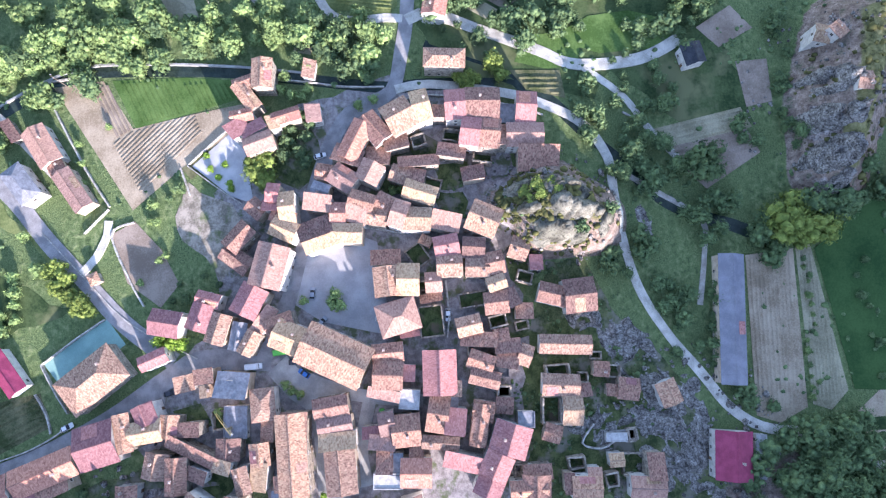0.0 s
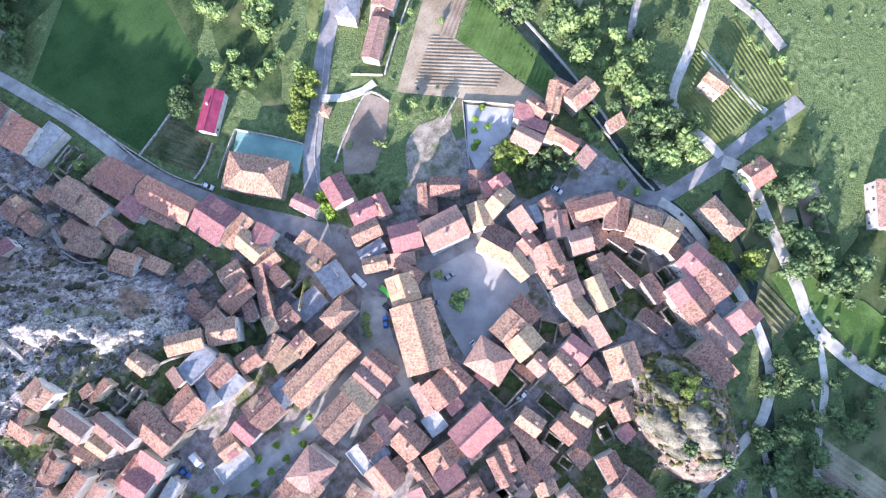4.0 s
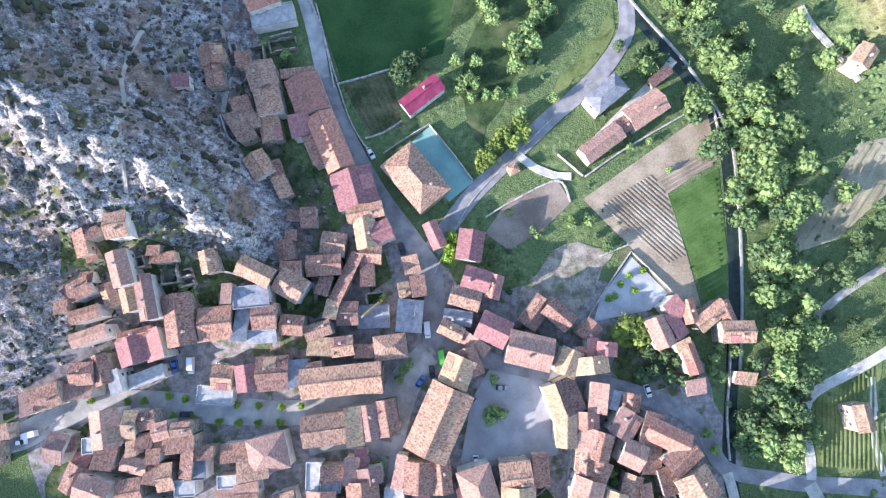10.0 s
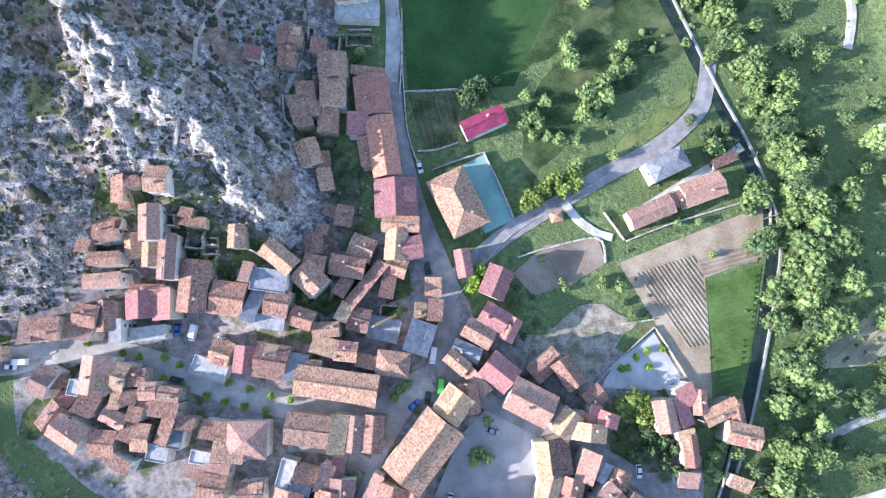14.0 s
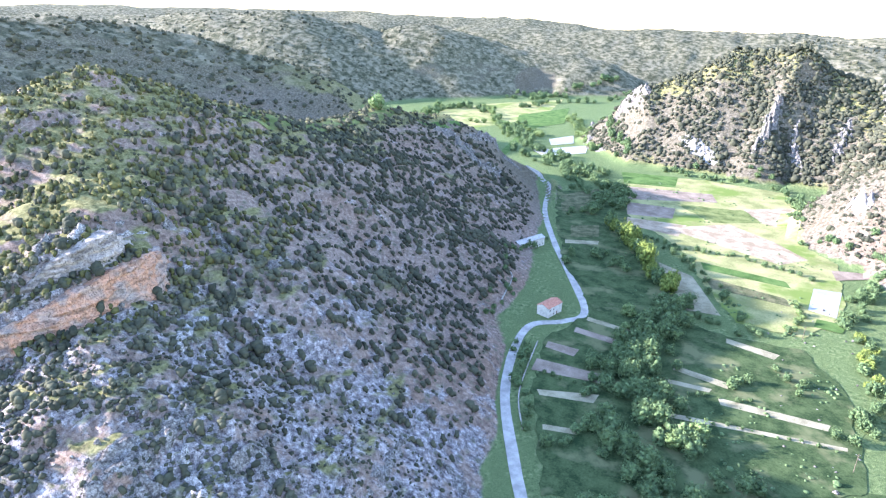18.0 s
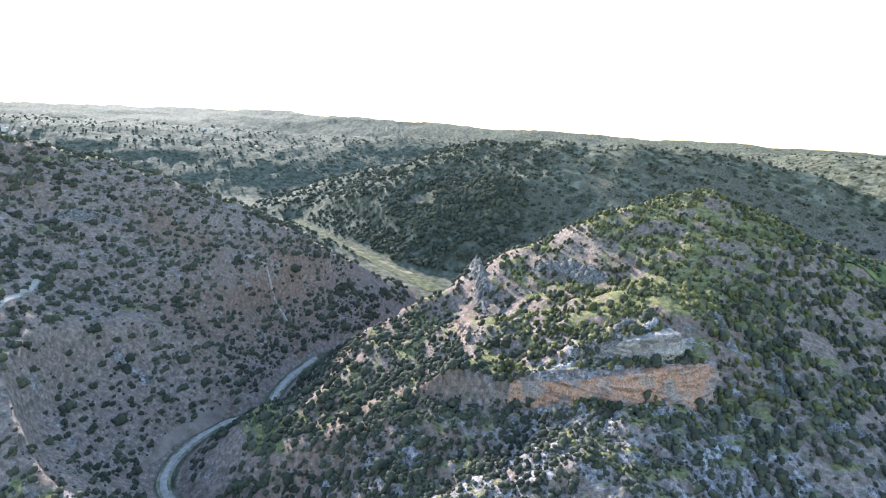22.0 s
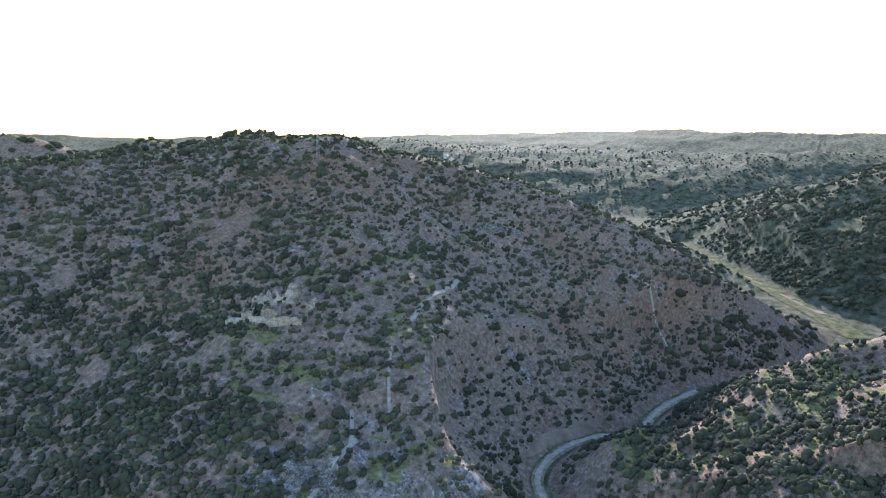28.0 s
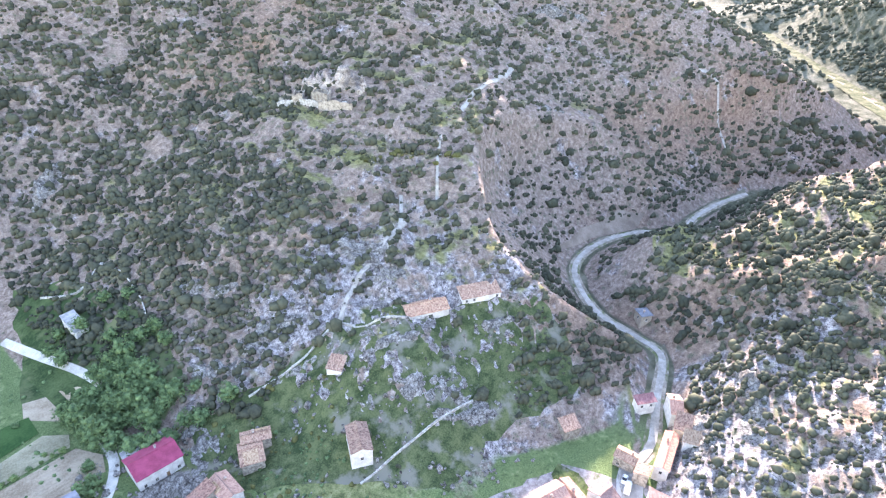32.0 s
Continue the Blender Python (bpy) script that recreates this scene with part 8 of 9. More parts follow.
crag([(-108.8, -98.5), (-121.5, -89.3), (-133.5, -78.3)], 14, 2, 77, GREY_ROCK, "grey broken limestone outcrop on the slope")
crag([(-110.3, -85.3), (-123.7, -76.3), (-134.2, -69.2)], 12, 2, 78, GREY_ROCK, "grey broken limestone outcrop on the slope")
crag([(-140.1, -158.2), (-142.9, -145.6), (-153.3, -136.9)], 14, 2, 79, GREY_ROCK, "grey broken limestone outcrop on the slope")
crag([(-132.1, -138.5), (-143.3, -131.1), (-142.8, -122.2)], 8, 2, 80, GREY_ROCK, "grey broken limestone outcrop on the slope")
crag([(-176.0, -14.8), (-158.3, -11.2), (-143.8, -8.6)], 9, 3, 81, GREY_ROCK, "grey broken limestone outcrop on the slope")
crag([(-199.0, -14.5), (-181.0, -0.6), (-161.6, 1.2)], 9, 2.5, 82, GREY_ROCK, "grey broken limestone outcrop on the slope")
stone_wall([(-181.3, -237.8), (-190.0, -231.2), (-193.4, -214.7), (-197.7, -205.5)], 3.0, 0.8, "ruined terrace wall of pale stone")


# ---- masts, poles and markings ----
METAL = speckled("galvanised_steel", (0.3, 0.31, 0.32), (0.45, 0.46, 0.47), 1, 6, 0.5, 0.05)
YELLOW = speckled("yellow_paint", (0.36, 0.27, 0.09), (0.48, 0.37, 0.15), 1, 6, 0.6, 0.05)
PAINT_WHITE = speckled("road_paint", (0.55, 0.55, 0.54), (0.75, 0.75, 0.73), 1.5, 6, 0.85, 0.05)
TIMBER = speckled("pole_timber", (0.10, 0.08, 0.06), (0.22, 0.18, 0.14), 2, 9, 0.9, 0.2)


def rod(bm, a, b, r0, r1, sides=6):
    a, b = Vector(a), Vector(b)
    q = (b - a).to_track_quat("Z", "Y").to_matrix()
    rings = [[bm.verts.new(p + q @ Vector((r * math.cos(k * 2 * math.pi / sides), r * math.sin(k * 2 * math.pi / sides), 0))) for k in range(sides)] for p, r in ((a, r0), (b, r1))]
    for k in range(sides):
        bm.faces.new((rings[0][k], rings[0][(k + 1) % sides], rings[1][(k + 1) % sides], rings[1][k]))
    bm.faces.new(rings[0][::-1])
    bm.faces.new(rings[1])


def lattice_mast(bm, high, half, top):
    corners = [(-1, -1), (1, -1), (1, 1), (-1, 1)]
    for sx, sy in corners:
        rod(bm, (sx * half, sy * half, -1), (sx * top, sy * top, high), 0.09, 0.06, 4)
    n = int(high / (2.2 * half))
    for i in range(n):
        for k in range(4):
            s0, s1 = i / n, (i + 1) / n
            w0, w1 = half + (top - half) * s0, half + (top - half) * s1
            a, c = corners[k], corners[(k + 1) % 4]
            rod(bm, (a[0] * w0, a[1] * w0, high * s0), (c[0] * w1, c[1] * w1, high * s1), 0.04, 0.04, 4)


def radio_mast(x, y):
    ob = holder("radio_mast", x, y, land_at(x, y))
    tagged(ob, "tall grey lattice radio mast on the bushy hilltop", "mast")
    bm = bmesh.new()
    lattice_mast(bm, 22, 0.8, 0.3)
    part("tower", bm, METAL, ob)
    for k, z in ((0, 20.5), (1, 19.0), (2, 17.0)):
        bm = bmesh.new()
        a = k * 2.1
        rod(bm, (0.5 * math.cos(a), 0.5 * math.sin(a), z - 0.8), (0.5 * math.cos(a), 0.5 * math.sin(a), z + 0.8), 0.18, 0.18)
        part("antenna", bm, PAINT_WHITE, ob)
    bm = bmesh.new()
    rod(bm, (0, 0, 21.5), (0, 0, 26), 0.06, 0.03)
    part("whip", bm, METAL, ob)


def crane(x, y, turn):
    ob = holder("tower_crane", x, y, land_at(x, y), turn)
    tagged(ob, "small yellow builder's crane in a walled yard", "crane")
    bm = bmesh.new()
    lattice_mast(bm, 6.5, 0.35, 0.3)
    part("mast", bm, YELLOW, ob)
    bm = bmesh.new()
    for sy in (-0.3, 0.3):
        rod(bm, (-2, sy, 6.5), (6, sy, 6.7), 0.08, 0.06, 4)
    rod(bm, (-2, 0, 7.1), (6, 0, 7.0), 0.08, 0.06, 4)
    part("jib", bm, YELLOW, ob)
    bm = bmesh.new()
    box(bm, -2.2, -0.4, 5.8, -1.4, 0.4, 6.5)
    part("counterweight", bm, METAL, ob)
    bm = bmesh.new()
    box(bm, -1.3, -1.3, -0.4, 1.3, 1.3, 0.5)
    part("base", bm, METAL, ob)


def utility_pole(x, y, turn=0.0):
    ob = holder("utility_pole", x, y, land_at(x, y), turn)
    tagged(ob, "plain wooden utility pole standing in the fields", "pole", "utility poles")
    bm = bmesh.new()
    rod(bm, (0, 0, -1), (0, 0, 9), 0.16, 0.11)
    part("pole", bm, TIMBER, ob)
    bm = bmesh.new()
    box(bm, -0.9, -0.07, 8.3, 0.9, 0.07, 8.45)
    part("crossarm", bm, TIMBER, ob)
    for px in (-0.8, 0, 0.8):
        bm = bmesh.new()
        rod(bm, (px, 0, 8.45), (px, 0, 8.7), 0.07, 0.05)
        part("insulator", bm, PAINT_WHITE, ob)


def zebra(x, y, turn, bars):
    ob = holder("road_marking", x, y, land_at(x, y) + 0.24, turn)
    tagged(ob, "worn white zebra crossing painted on the road", "road marking")
    for i in range(bars):
        bm = bmesh.new()
        box(bm, -1.5, -0.22, 0, 1.5, 0.22, 0.012)
        q = part("bar", bm, PAINT_WHITE, ob)
        q.location = (0, (i - (bars - 1) / 2) * 0.95, 0)


def stone_pillar(x, y, high):
    ob = holder("stone_tower", x, y, land_at(x, y))
    tagged(ob, "pale ruined stone tower at the end of the spur", "tower")
    bm = bmesh.new()
    rings = []
    for k in range(7):
        z, w = -2 + (high + 2) * k / 6, 1.9 - 0.12 * k
        rings.append([bm.verts.new((sx * w + random.uniform(-0.15, 0.15), sy * w + random.uniform(-0.15, 0.15), z + random.uniform(-0.1, 0.1))) for sx, sy in ((-1, -1), (0, -1.1), (1, -1), (1.1, 0), (1, 1), (0, 1.1), (-1, 1), (-1.1, 0))])
    for a, b in zip(rings, rings[1:]):
        for k in range(8):
            bm.faces.new((a[k], a[(k + 1) % 8], b[(k + 1) % 8], b[k]))
    bm.faces.new(rings[-1])
    part("shaft", bm, PALE_ROCK, ob)
    bm = bmesh.new()
    box(bm, -1.0, -1.5, high - 0.6, 1.1, -0.3, high + 1.1)
    part("broken_parapet", bm, PALE_ROCK, ob)


radio_mast(-325, -311)
crag([(-200, -240), (-206, -229), (-211, -214), (-210, -205)], 10, 8, 301, LEDGE_ROCK, "bedded limestone ledge behind the ruined hilltop walls")
ruin(-196.5, -222, land_at(-196.5, -222), 8, 6, 115, 5.5, "y")
ruin(-190, -240, land_at(-190, -240), 7, 5, 115, 4.0, "y")
crane(-29.2, 6.4, 35)
zebra(23.8, -17.6, 80, 5)
stone_pillar(-448, -8, 8)
for x, y, turn in ((37, 246, 20), (15, 353, 20), (85, 60, 40), (62, 110, 35), (108, 10, 40)):
    utility_pole(x, y, turn)
for x, y, turn, tone in ((-1507, -887, 20, "o"), (-1530, -862, 50, "b"), (-1490, -912, 10, "o"), (-1545, -900, 30, "e"), (-1520, -930, 70, "o"), (-1470, -880, 15, "b"), (-1560, -870, 25, "w"), (-1785, -554, 0, "w"), (-1800, -530, 20, "e"), (-1923, -496, 15, "w"), (-1609, -361, 40, "e")):
    house(x, y, land_at(x, y), 16, 10, turn, 6, "g", tone)

# ---- trees and cars ----
tree_line([(78.7, 97.8), (89.0, 79.0), (96.6, 57.0), (100.0, 35.9), (98.9, 17.4)], 4.2, 1.8, 3.2, "poplar", "trees along the canal", 1.0)
tree_line([(96.6, 13.9), (93.5, -2.0), (93.8, -19.6), (92.7, -33.2), (92.1, -45.1)], 4.5, 3, 3.4, "poplar", "trees along the canal", 1.0)
tree_line([(88.6, 93.1), (97.4, 74.4), (105.4, 50.6)], 6, 3, 3.6, "poplar", "trees along the canal", 1.0)
tree_line([(83.9, -15.4), (85.5, -29.4), (83.7, -42.8)], 5, 2.5, 2.4, "poplar", "trees along the canal", 1.0)
tree_line([(113.2, 3.8), (128.4, 20.9), (138.9, 31.3)], 6, 3, 2.5, "dark", "trees along the canal", 1.0)
tree_line([(108.2, -6.6), (123.5, 12.1), (135.9, 22.2)], 6, 4, 2.2, "dark", "trees along the canal", 1.0)
tree(124.3, 78.3, 3.6, "poplar", "trees along the canal", 1.0)
tree(131.9, 83.2, 3.6, "poplar", "trees along the canal", 1.0)
tree(111.9, 44.4, 3.6, "poplar", "trees along the canal", 1.0)
tree(106.4, 31.7, 3.6, "poplar", "trees along the canal", 1.0)
tree(123.4, 34.3, 3.6, "poplar", "trees along the canal", 1.0)
tree(115.9, 91.1, 3.6, "poplar", "trees along the canal", 1.0)
tree(50.7, -2.6, 3.6, "olive", "trees in gardens", 1.0)
tree(53.8, -6.4, 3.6, "olive", "trees in gardens", 1.0)
tree(47.7, -5.9, 3.6, "olive", "trees in gardens", 1.0)
tree(60.3, -13.0, 2.4, "dark", "trees in gardens", 1.0)
tree(62.2, -19.2, 2.4, "dark", "trees in gardens", 1.0)
tree(66.3, -21.2, 2.4, "dark", "trees in gardens", 1.0)
tree(68.5, -17.9, 2.4, "dark", "trees in gardens", 1.0)
tree(57.0, -17.1, 2.4, "dark", "trees in gardens", 1.0)
tree(53.3, -18.6, 2.4, "dark", "trees in gardens", 1.0)
tree(64.6, -14.1, 2.4, "dark", "trees in gardens", 1.0)
tree(55.9, -11.8, 2.4, "dark", "trees in gardens", 1.0)
tree(10.4, 53.5, 2.6, "olive", "trees by the road fork", 1.0)
tree(9.3, 50.8, 2.6, "olive", "trees by the road fork", 1.0)
tree(12.2, 52.5, 2.6, "olive", "trees by the road fork", 1.0)
tree(17.5, 60.8, 2.6, "olive", "trees by the road fork", 1.0)
tree(22.4, 63.3, 2.6, "olive", "trees by the road fork", 1.0)
tree(23.9, 60.2, 2.6, "olive", "trees by the road fork", 1.0)
tree(14.4, 57.1, 2.6, "olive", "trees by the road fork", 1.0)
tree(20.0, 57.7, 2.6, "olive", "trees by the road fork", 1.0)
tree(-1.6, 28.1, 2.2, "lime", "trees by the road fork", 1.2)
tree(-2.7, 24.6, 2.2, "lime", "trees by the road fork", 1.2)
tree(-2.6, 21.8, 2.2, "lime", "trees by the road fork", 1.2)
tree(7.8, 81.0, 1.8, "poplar", "trees in gardens", 1.0)
tree(4.7, 77.2, 1.8, "poplar", "trees in gardens", 1.0)
tree(8.2, 74.0, 1.8, "poplar", "trees in gardens", 1.0)
tree(13.0, 74.6, 1.8, "poplar", "trees in gardens", 1.0)
tree(3.5, 87.2, 1.8, "poplar", "trees in gardens", 1.0)
tree(27.9, 95.4, 2.8, "poplar", "meadow trees", 1.0)
tree(31.1, 99.3, 2.8, "poplar", "meadow trees", 1.0)
tree(35.2, 102.1, 2.8, "poplar", "meadow trees", 1.0)
tree(24.7, 91.7, 2.8, "poplar", "meadow trees", 1.0)
tree(22.7, 89.9, 2.8, "poplar", "meadow trees", 1.0)
tree(29.4, 90.3, 2.8, "poplar", "meadow trees", 1.0)
tree(26.4, 88.6, 2.8, "poplar", "meadow trees", 1.0)
tree(15.3, 104.6, 2.8, "poplar", "meadow trees", 1.0)
tree(16.9, 100.3, 2.8, "poplar", "meadow trees", 1.0)
tree(-13.6, 85.5, 2.6, "dark", "trees in gardens", 1.0)
tree(-12.9, 82.4, 2.6, "dark", "trees in gardens", 1.0)
tree(-14.8, 81.6, 2.6, "dark", "trees in gardens", 1.0)
tree(-11.6, 88.3, 2.6, "dark", "trees in gardens", 1.0)
tree(57.6, 88.2, 1.9, "dark", "trees in gardens", 1.0)
tree(64.8, 85.6, 1.9, "dark", "trees in gardens", 1.0)
tree(62.7, 82.9, 1.9, "dark", "trees in gardens", 1.0)
tree(68.8, 87.4, 1.9, "dark", "trees in gardens", 1.0)
tree(71.3, 83.3, 1.9, "dark", "trees in gardens", 1.0)
tree(17.2, 35.2, 1.2, "poplar", "trees in gardens", 1.0)
tree(24.0, 29.1, 1.2, "poplar", "trees in gardens", 1.0)
tree(25.6, 27.1, 1.2, "poplar", "trees in gardens", 1.0)
tree(69.6, 45.5, 1.2, "poplar", "trees in gardens", 1.0)
tree(51.2, 53.6, 1.2, "poplar", "trees in gardens", 1.0)
tree(57.8, 54.1, 1.2, "poplar", "trees in gardens", 1.0)
tree(64.4, 55.5, 1.2, "poplar", "trees in gardens", 1.0)
tree(6.9, -25.8, 2.0, "poplar", "plaza trees", 1.2)
tree(9.5, -26.8, 2.0, "poplar", "plaza trees", 1.2)
tree(5.8, -28.2, 2.0, "poplar", "plaza trees", 1.2)
tree(8.2, -16.4, 1.5, "poplar", "trees in gardens", 1.0)
tree(41.6, -46.7, 1.5, "poplar", "trees in gardens", 1.0)
tree(42.2, -49.2, 1.5, "poplar", "trees in gardens", 1.0)
tree(-80.4, 15.7, 1.5, "poplar", "trees in gardens", 1.0)
tree(-82.7, 17.6, 1.5, "poplar", "trees in gardens", 1.0)
tree(-52.3, 10.6, 1.5, "poplar", "trees in gardens", 1.0)
tree(-19.5, -11.9, 1.5, "poplar", "trees in gardens", 1.0)
tree(-17.6, -9.9, 1.5, "poplar", "trees in gardens", 1.0)
tree(-20.8, -14.4, 1.5, "poplar", "trees in gardens", 1.0)
tree(-24.4, 10.6, 1.5, "poplar", "trees in gardens", 1.0)
tree(76.8, -15.0, 1.7, "poplar", "trees in gardens", 1.0)
tree(78.9, -11.6, 1.7, "poplar", "trees in gardens", 1.0)
tree(75.4, -18.3, 1.7, "poplar", "trees in gardens", 1.0)
tree(78.7, -20.3, 1.7, "poplar", "trees in gardens", 1.0)
tree(71.4, -36.9, 1.7, "poplar", "trees in gardens", 1.0)
tree(73.3, -42.1, 1.7, "poplar", "trees in gardens", 1.0)
tree(-115.5, -14.6, 1.15, "lime", "clipped street trees", 1.0)
tree(-104.5, -15.5, 1.15, "lime", "clipped street trees", 1.0)
tree(-99.3, -15.7, 1.15, "lime", "clipped street trees", 1.0)
tree(-91.7, -14.8, 1.15, "lime", "clipped street trees", 1.0)
tree(-86.8, -16.0, 1.15, "lime", "clipped street trees", 1.0)
tree(-96.7, -19.3, 1.15, "lime", "clipped street trees", 1.0)
tree(-90.5, -20.9, 1.15, "lime", "clipped street trees", 1.0)
tree(-84.3, -22.0, 1.15, "lime", "clipped street trees", 1.0)
tree(-71.0, -18.8, 1.15, "lime", "clipped street trees", 1.0)
tree(-64.4, -19.6, 1.15, "lime", "clipped street trees", 1.0)
tree(-57.3, -20.4, 1.15, "lime", "clipped street trees", 1.0)
tree(-51.3, -20.5, 1.15, "lime", "clipped street trees", 1.0)
tree(-76.5, -23.6, 1.15, "lime", "clipped street trees", 1.0)
tree(-70.7, -24.3, 1.15, "lime", "clipped street trees", 1.0)
tree(-64.7, -24.7, 1.15, "lime", "clipped street trees", 1.0)
tree(-58.1, -25.0, 1.15, "lime", "clipped street trees", 1.0)
tree(-30.2, -12.9, 1.15, "lime", "clipped street trees", 1.0)
tree(53.3, 12.5, 1.2, "lime", "garden shrubs", 0.7)
tree(50.3, 10.0, 1.2, "lime", "garden shrubs", 0.7)
tree(54.5, 7.8, 1.2, "lime", "garden shrubs", 0.7)
tree(48.1, 6.5, 1.2, "lime", "garden shrubs", 0.7)
tree(57.9, 13.9, 1.2, "lime", "garden shrubs", 0.7)
tree(46.2, 5.7, 1.2, "lime", "garden shrubs", 0.7)
grove_line([(-18.6, 174.9), (-4.3, 178.7), (10.2, 171.6), (3.6, 159.9)], 6, 3, 3.6, "dark", "valley trees", 1.0)
tree(12.5, 179.5, 4.2, "olive", "sunlit tall trees", 1.5)
tree(19.9, 185.2, 4.2, "olive", "sunlit tall trees", 1.5)
tree(26.8, 179.5, 4.2, "olive", "sunlit tall trees", 1.5)
tree(29.9, 170.0, 4.2, "olive", "sunlit tall trees", 1.5)
tree(21.8, 167.9, 4.2, "olive", "sunlit tall trees", 1.5)
tree(15.0, 169.6, 4.2, "olive", "sunlit tall trees", 1.5)
tree(28.4, 160.0, 4.2, "olive", "sunlit tall trees", 1.5)
tree(23.9, 158.7, 4.2, "olive", "sunlit tall trees", 1.5)
tree(31.5, 154.7, 4.2, "olive", "sunlit tall trees", 1.5)
grove_line([(-139.0, 495.1), (-110.5, 455.3), (-87.0, 415.3), (-59.2, 377.1)], 5, 2.5, 4.3, "olive", "sunlit poplar row", 1.6)
grove_line([(-52.6, 362.0), (-53.1, 327.2), (-53.6, 297.1), (-52.8, 271.7), (-45.4, 253.8), (-36.8, 239.2), (-27.0, 227.5)], 2.0, 6, 4.0, "dark", "valley trees", 1.1)
grove_line([(-67.2, 302.6), (-56.7, 275.4), (-55.7, 252.6), (-45.3, 243.5)], 2.0, 6, 3.8, "dark", "valley trees", 1.1)
grove_line([(-55.4, 218.0), (-44.9, 207.7), (-32.9, 196.6), (-23.5, 192.4)], 2.0, 5, 3.8, "dark", "valley trees", 1.1)
grove_line([(-24.2, 225.1), (-17.6, 225.3), (-14.3, 231.5)], 3.5, 3, 3.4, "poplar", "valley trees", 1.1)
grove_line([(-117.1, 263.0), (-106.0, 249.8), (-96.5, 226.2), (-87.0, 211.7)], 4, 2, 2.4, "dark", "valley trees", 1.0)
grove_line([(-78.4, 198.8), (-71.0, 199.3), (-60.9, 212.3), (-56.6, 221.8)], 4, 2.5, 2.6, "dark", "valley trees", 1.0)
grove_line([(-69.4, 243.8), (-72.9, 271.3), (-61.7, 254.3)], 4, 3, 3.0, "dark", "valley trees", 1.0)
grove_line([(-238.2, 634.0), (-216.8, 648.7), (-184.7, 611.2), (-162.1, 587.0)], 6, 5, 4.6, "dark", "valley trees", 1.0)
grove_line([(-174.4, 500.3), (-155.7, 523.1)], 5, 3, 3.0, "dark", "valley trees", 1.0)
grove_line([(-138.7, 394.1), (-121.5, 419.0), (-97.7, 396.0)], 5, 4, 3.2, "dark", "valley trees", 1.0)
grove_line([(-118.2, 482.4), (-73.8, 464.7), (-34.2, 469.7), (-3.4, 458.0), (17.7, 448.7)], 5, 1.2, 1.8, "dark", "hedges in the valley", 1.0)
grove_line([(-81.2, 459.8), (-54.0, 424.7), (-25.9, 379.5), (-9.7, 347.5)], 5, 3, 2.2, "dark", "hedges in the valley", 1.0)
grove_line([(-48.8, 359.9), (-33.8, 347.9), (-17.9, 342.3)], 4, 2, 2.4, "dark", "hedges in the valley", 1.0)
grove_line([(4.6, 308.9), (12.2, 307.8), (19.9, 295.9)], 4, 3, 2.5, "dark", "valley trees", 1.0)
grove_line([(-10.1, 282.0), (-6.1, 290.2)], 3, 1.5, 2.2, "dark", "valley trees", 1.0)
grove_line([(9.2, 359.9), (13.6, 387.3), (9.9, 402.8)], 4, 2, 2.0, "poplar", "valley trees", 1.0)
grove_line([(7.3, 531.2), (28.4, 516.9), (55.4, 493.3)], 5, 3, 2.6, "dark", "valley trees", 1.0)
grove_line([(36.5, 385.5), (49.5, 448.3), (55.6, 479.6)], 4, 4, 3.0, "dark", "valley trees", 1.0)
grove_line([(35.4, 267.6), (44.1, 291.3), (49.4, 314.9)], 4, 3, 3.0, "dark", "valley trees", 1.0)
grove_line([(40.4, 372.5), (43.6, 346.7), (45.2, 323.3)], 4, 3, 3.0, "olive", "valley trees", 1.0)
grove_line([(-60.1, 710.5), (-32.1, 710.8), (-2.9, 658.3), (2.1, 568.4)], 6, 4, 3.2, "dark", "valley trees", 1.0)
grove_line([(-174.1, 366.6), (-169.6, 391.9), (-169.4, 424.0)], 4, 1.5, 1.8, "dark", "valley trees", 1.4)
grove_line([(-8.5, 208.7), (-1.7, 216.6), (6.6, 211.6)], 4, 3, 2.8, "dark", "valley trees", 1.0)
grove_line([(-40.9, 262.1), (-20.6, 268.8), (-1.9, 274.0)], 4, 0.8, 1.0, "dark", "hedges in the valley", 1.0)
grove_line([(-28.7, 246.8), (0.5, 251.7), (31.4, 256.7)], 4, 0.8, 0.9, "dark", "hedges in the valley", 1.0)
grove_line([(-95.6, 244.1), (-65.1, 247.6)], 4, 0.8, 1.1, "dark", "hedges in the valley", 1.0)
grove_line([(-81.0, 338.9), (-67.3, 326.1), (-64.6, 304.3)], 4, 3, 2.6, "poplar", "valley trees", 1.0)
grove_line([(-141.6, 283.5), (-147.7, 310.2), (-157.0, 341.1)], 5, 4, 1.8, "dark", "valley trees", 1.0)
grove_line([(-139.7, 720.1), (-95.8, 713.1), (-72.8, 705.5)], 7, 5, 3.4, "dark", "valley trees", 1.0)
grove_line([(-166.1, 572.1), (-140.8, 543.6), (-155.6, 604.1)], 5, 4, 4.2, "dark", "valley trees", 1.0)
grove_line([(-414.0, 872.2), (-303.5, 738.4), (-265.7, 722.5)], 7, 6, 4.5, "dark", "valley trees", 1.1)
grove_line([(-378.0, 1041.1), (-272.6, 827.0), (-240.8, 781.8)], 7, 5, 4.5, "poplar", "valley trees", 1.1)
grove_line([(-596.0, 1233.2), (-557.3, 1300.9), (-494.6, 1313.8)], 9, 6, 5, "dark", "valley trees", 1.1)
grove_line([(-507.5, 1123.9), (-478.8, 1232.9), (-418.5, 1272.4)], 10, 6, 5, "dark", "valley trees", 1.1)
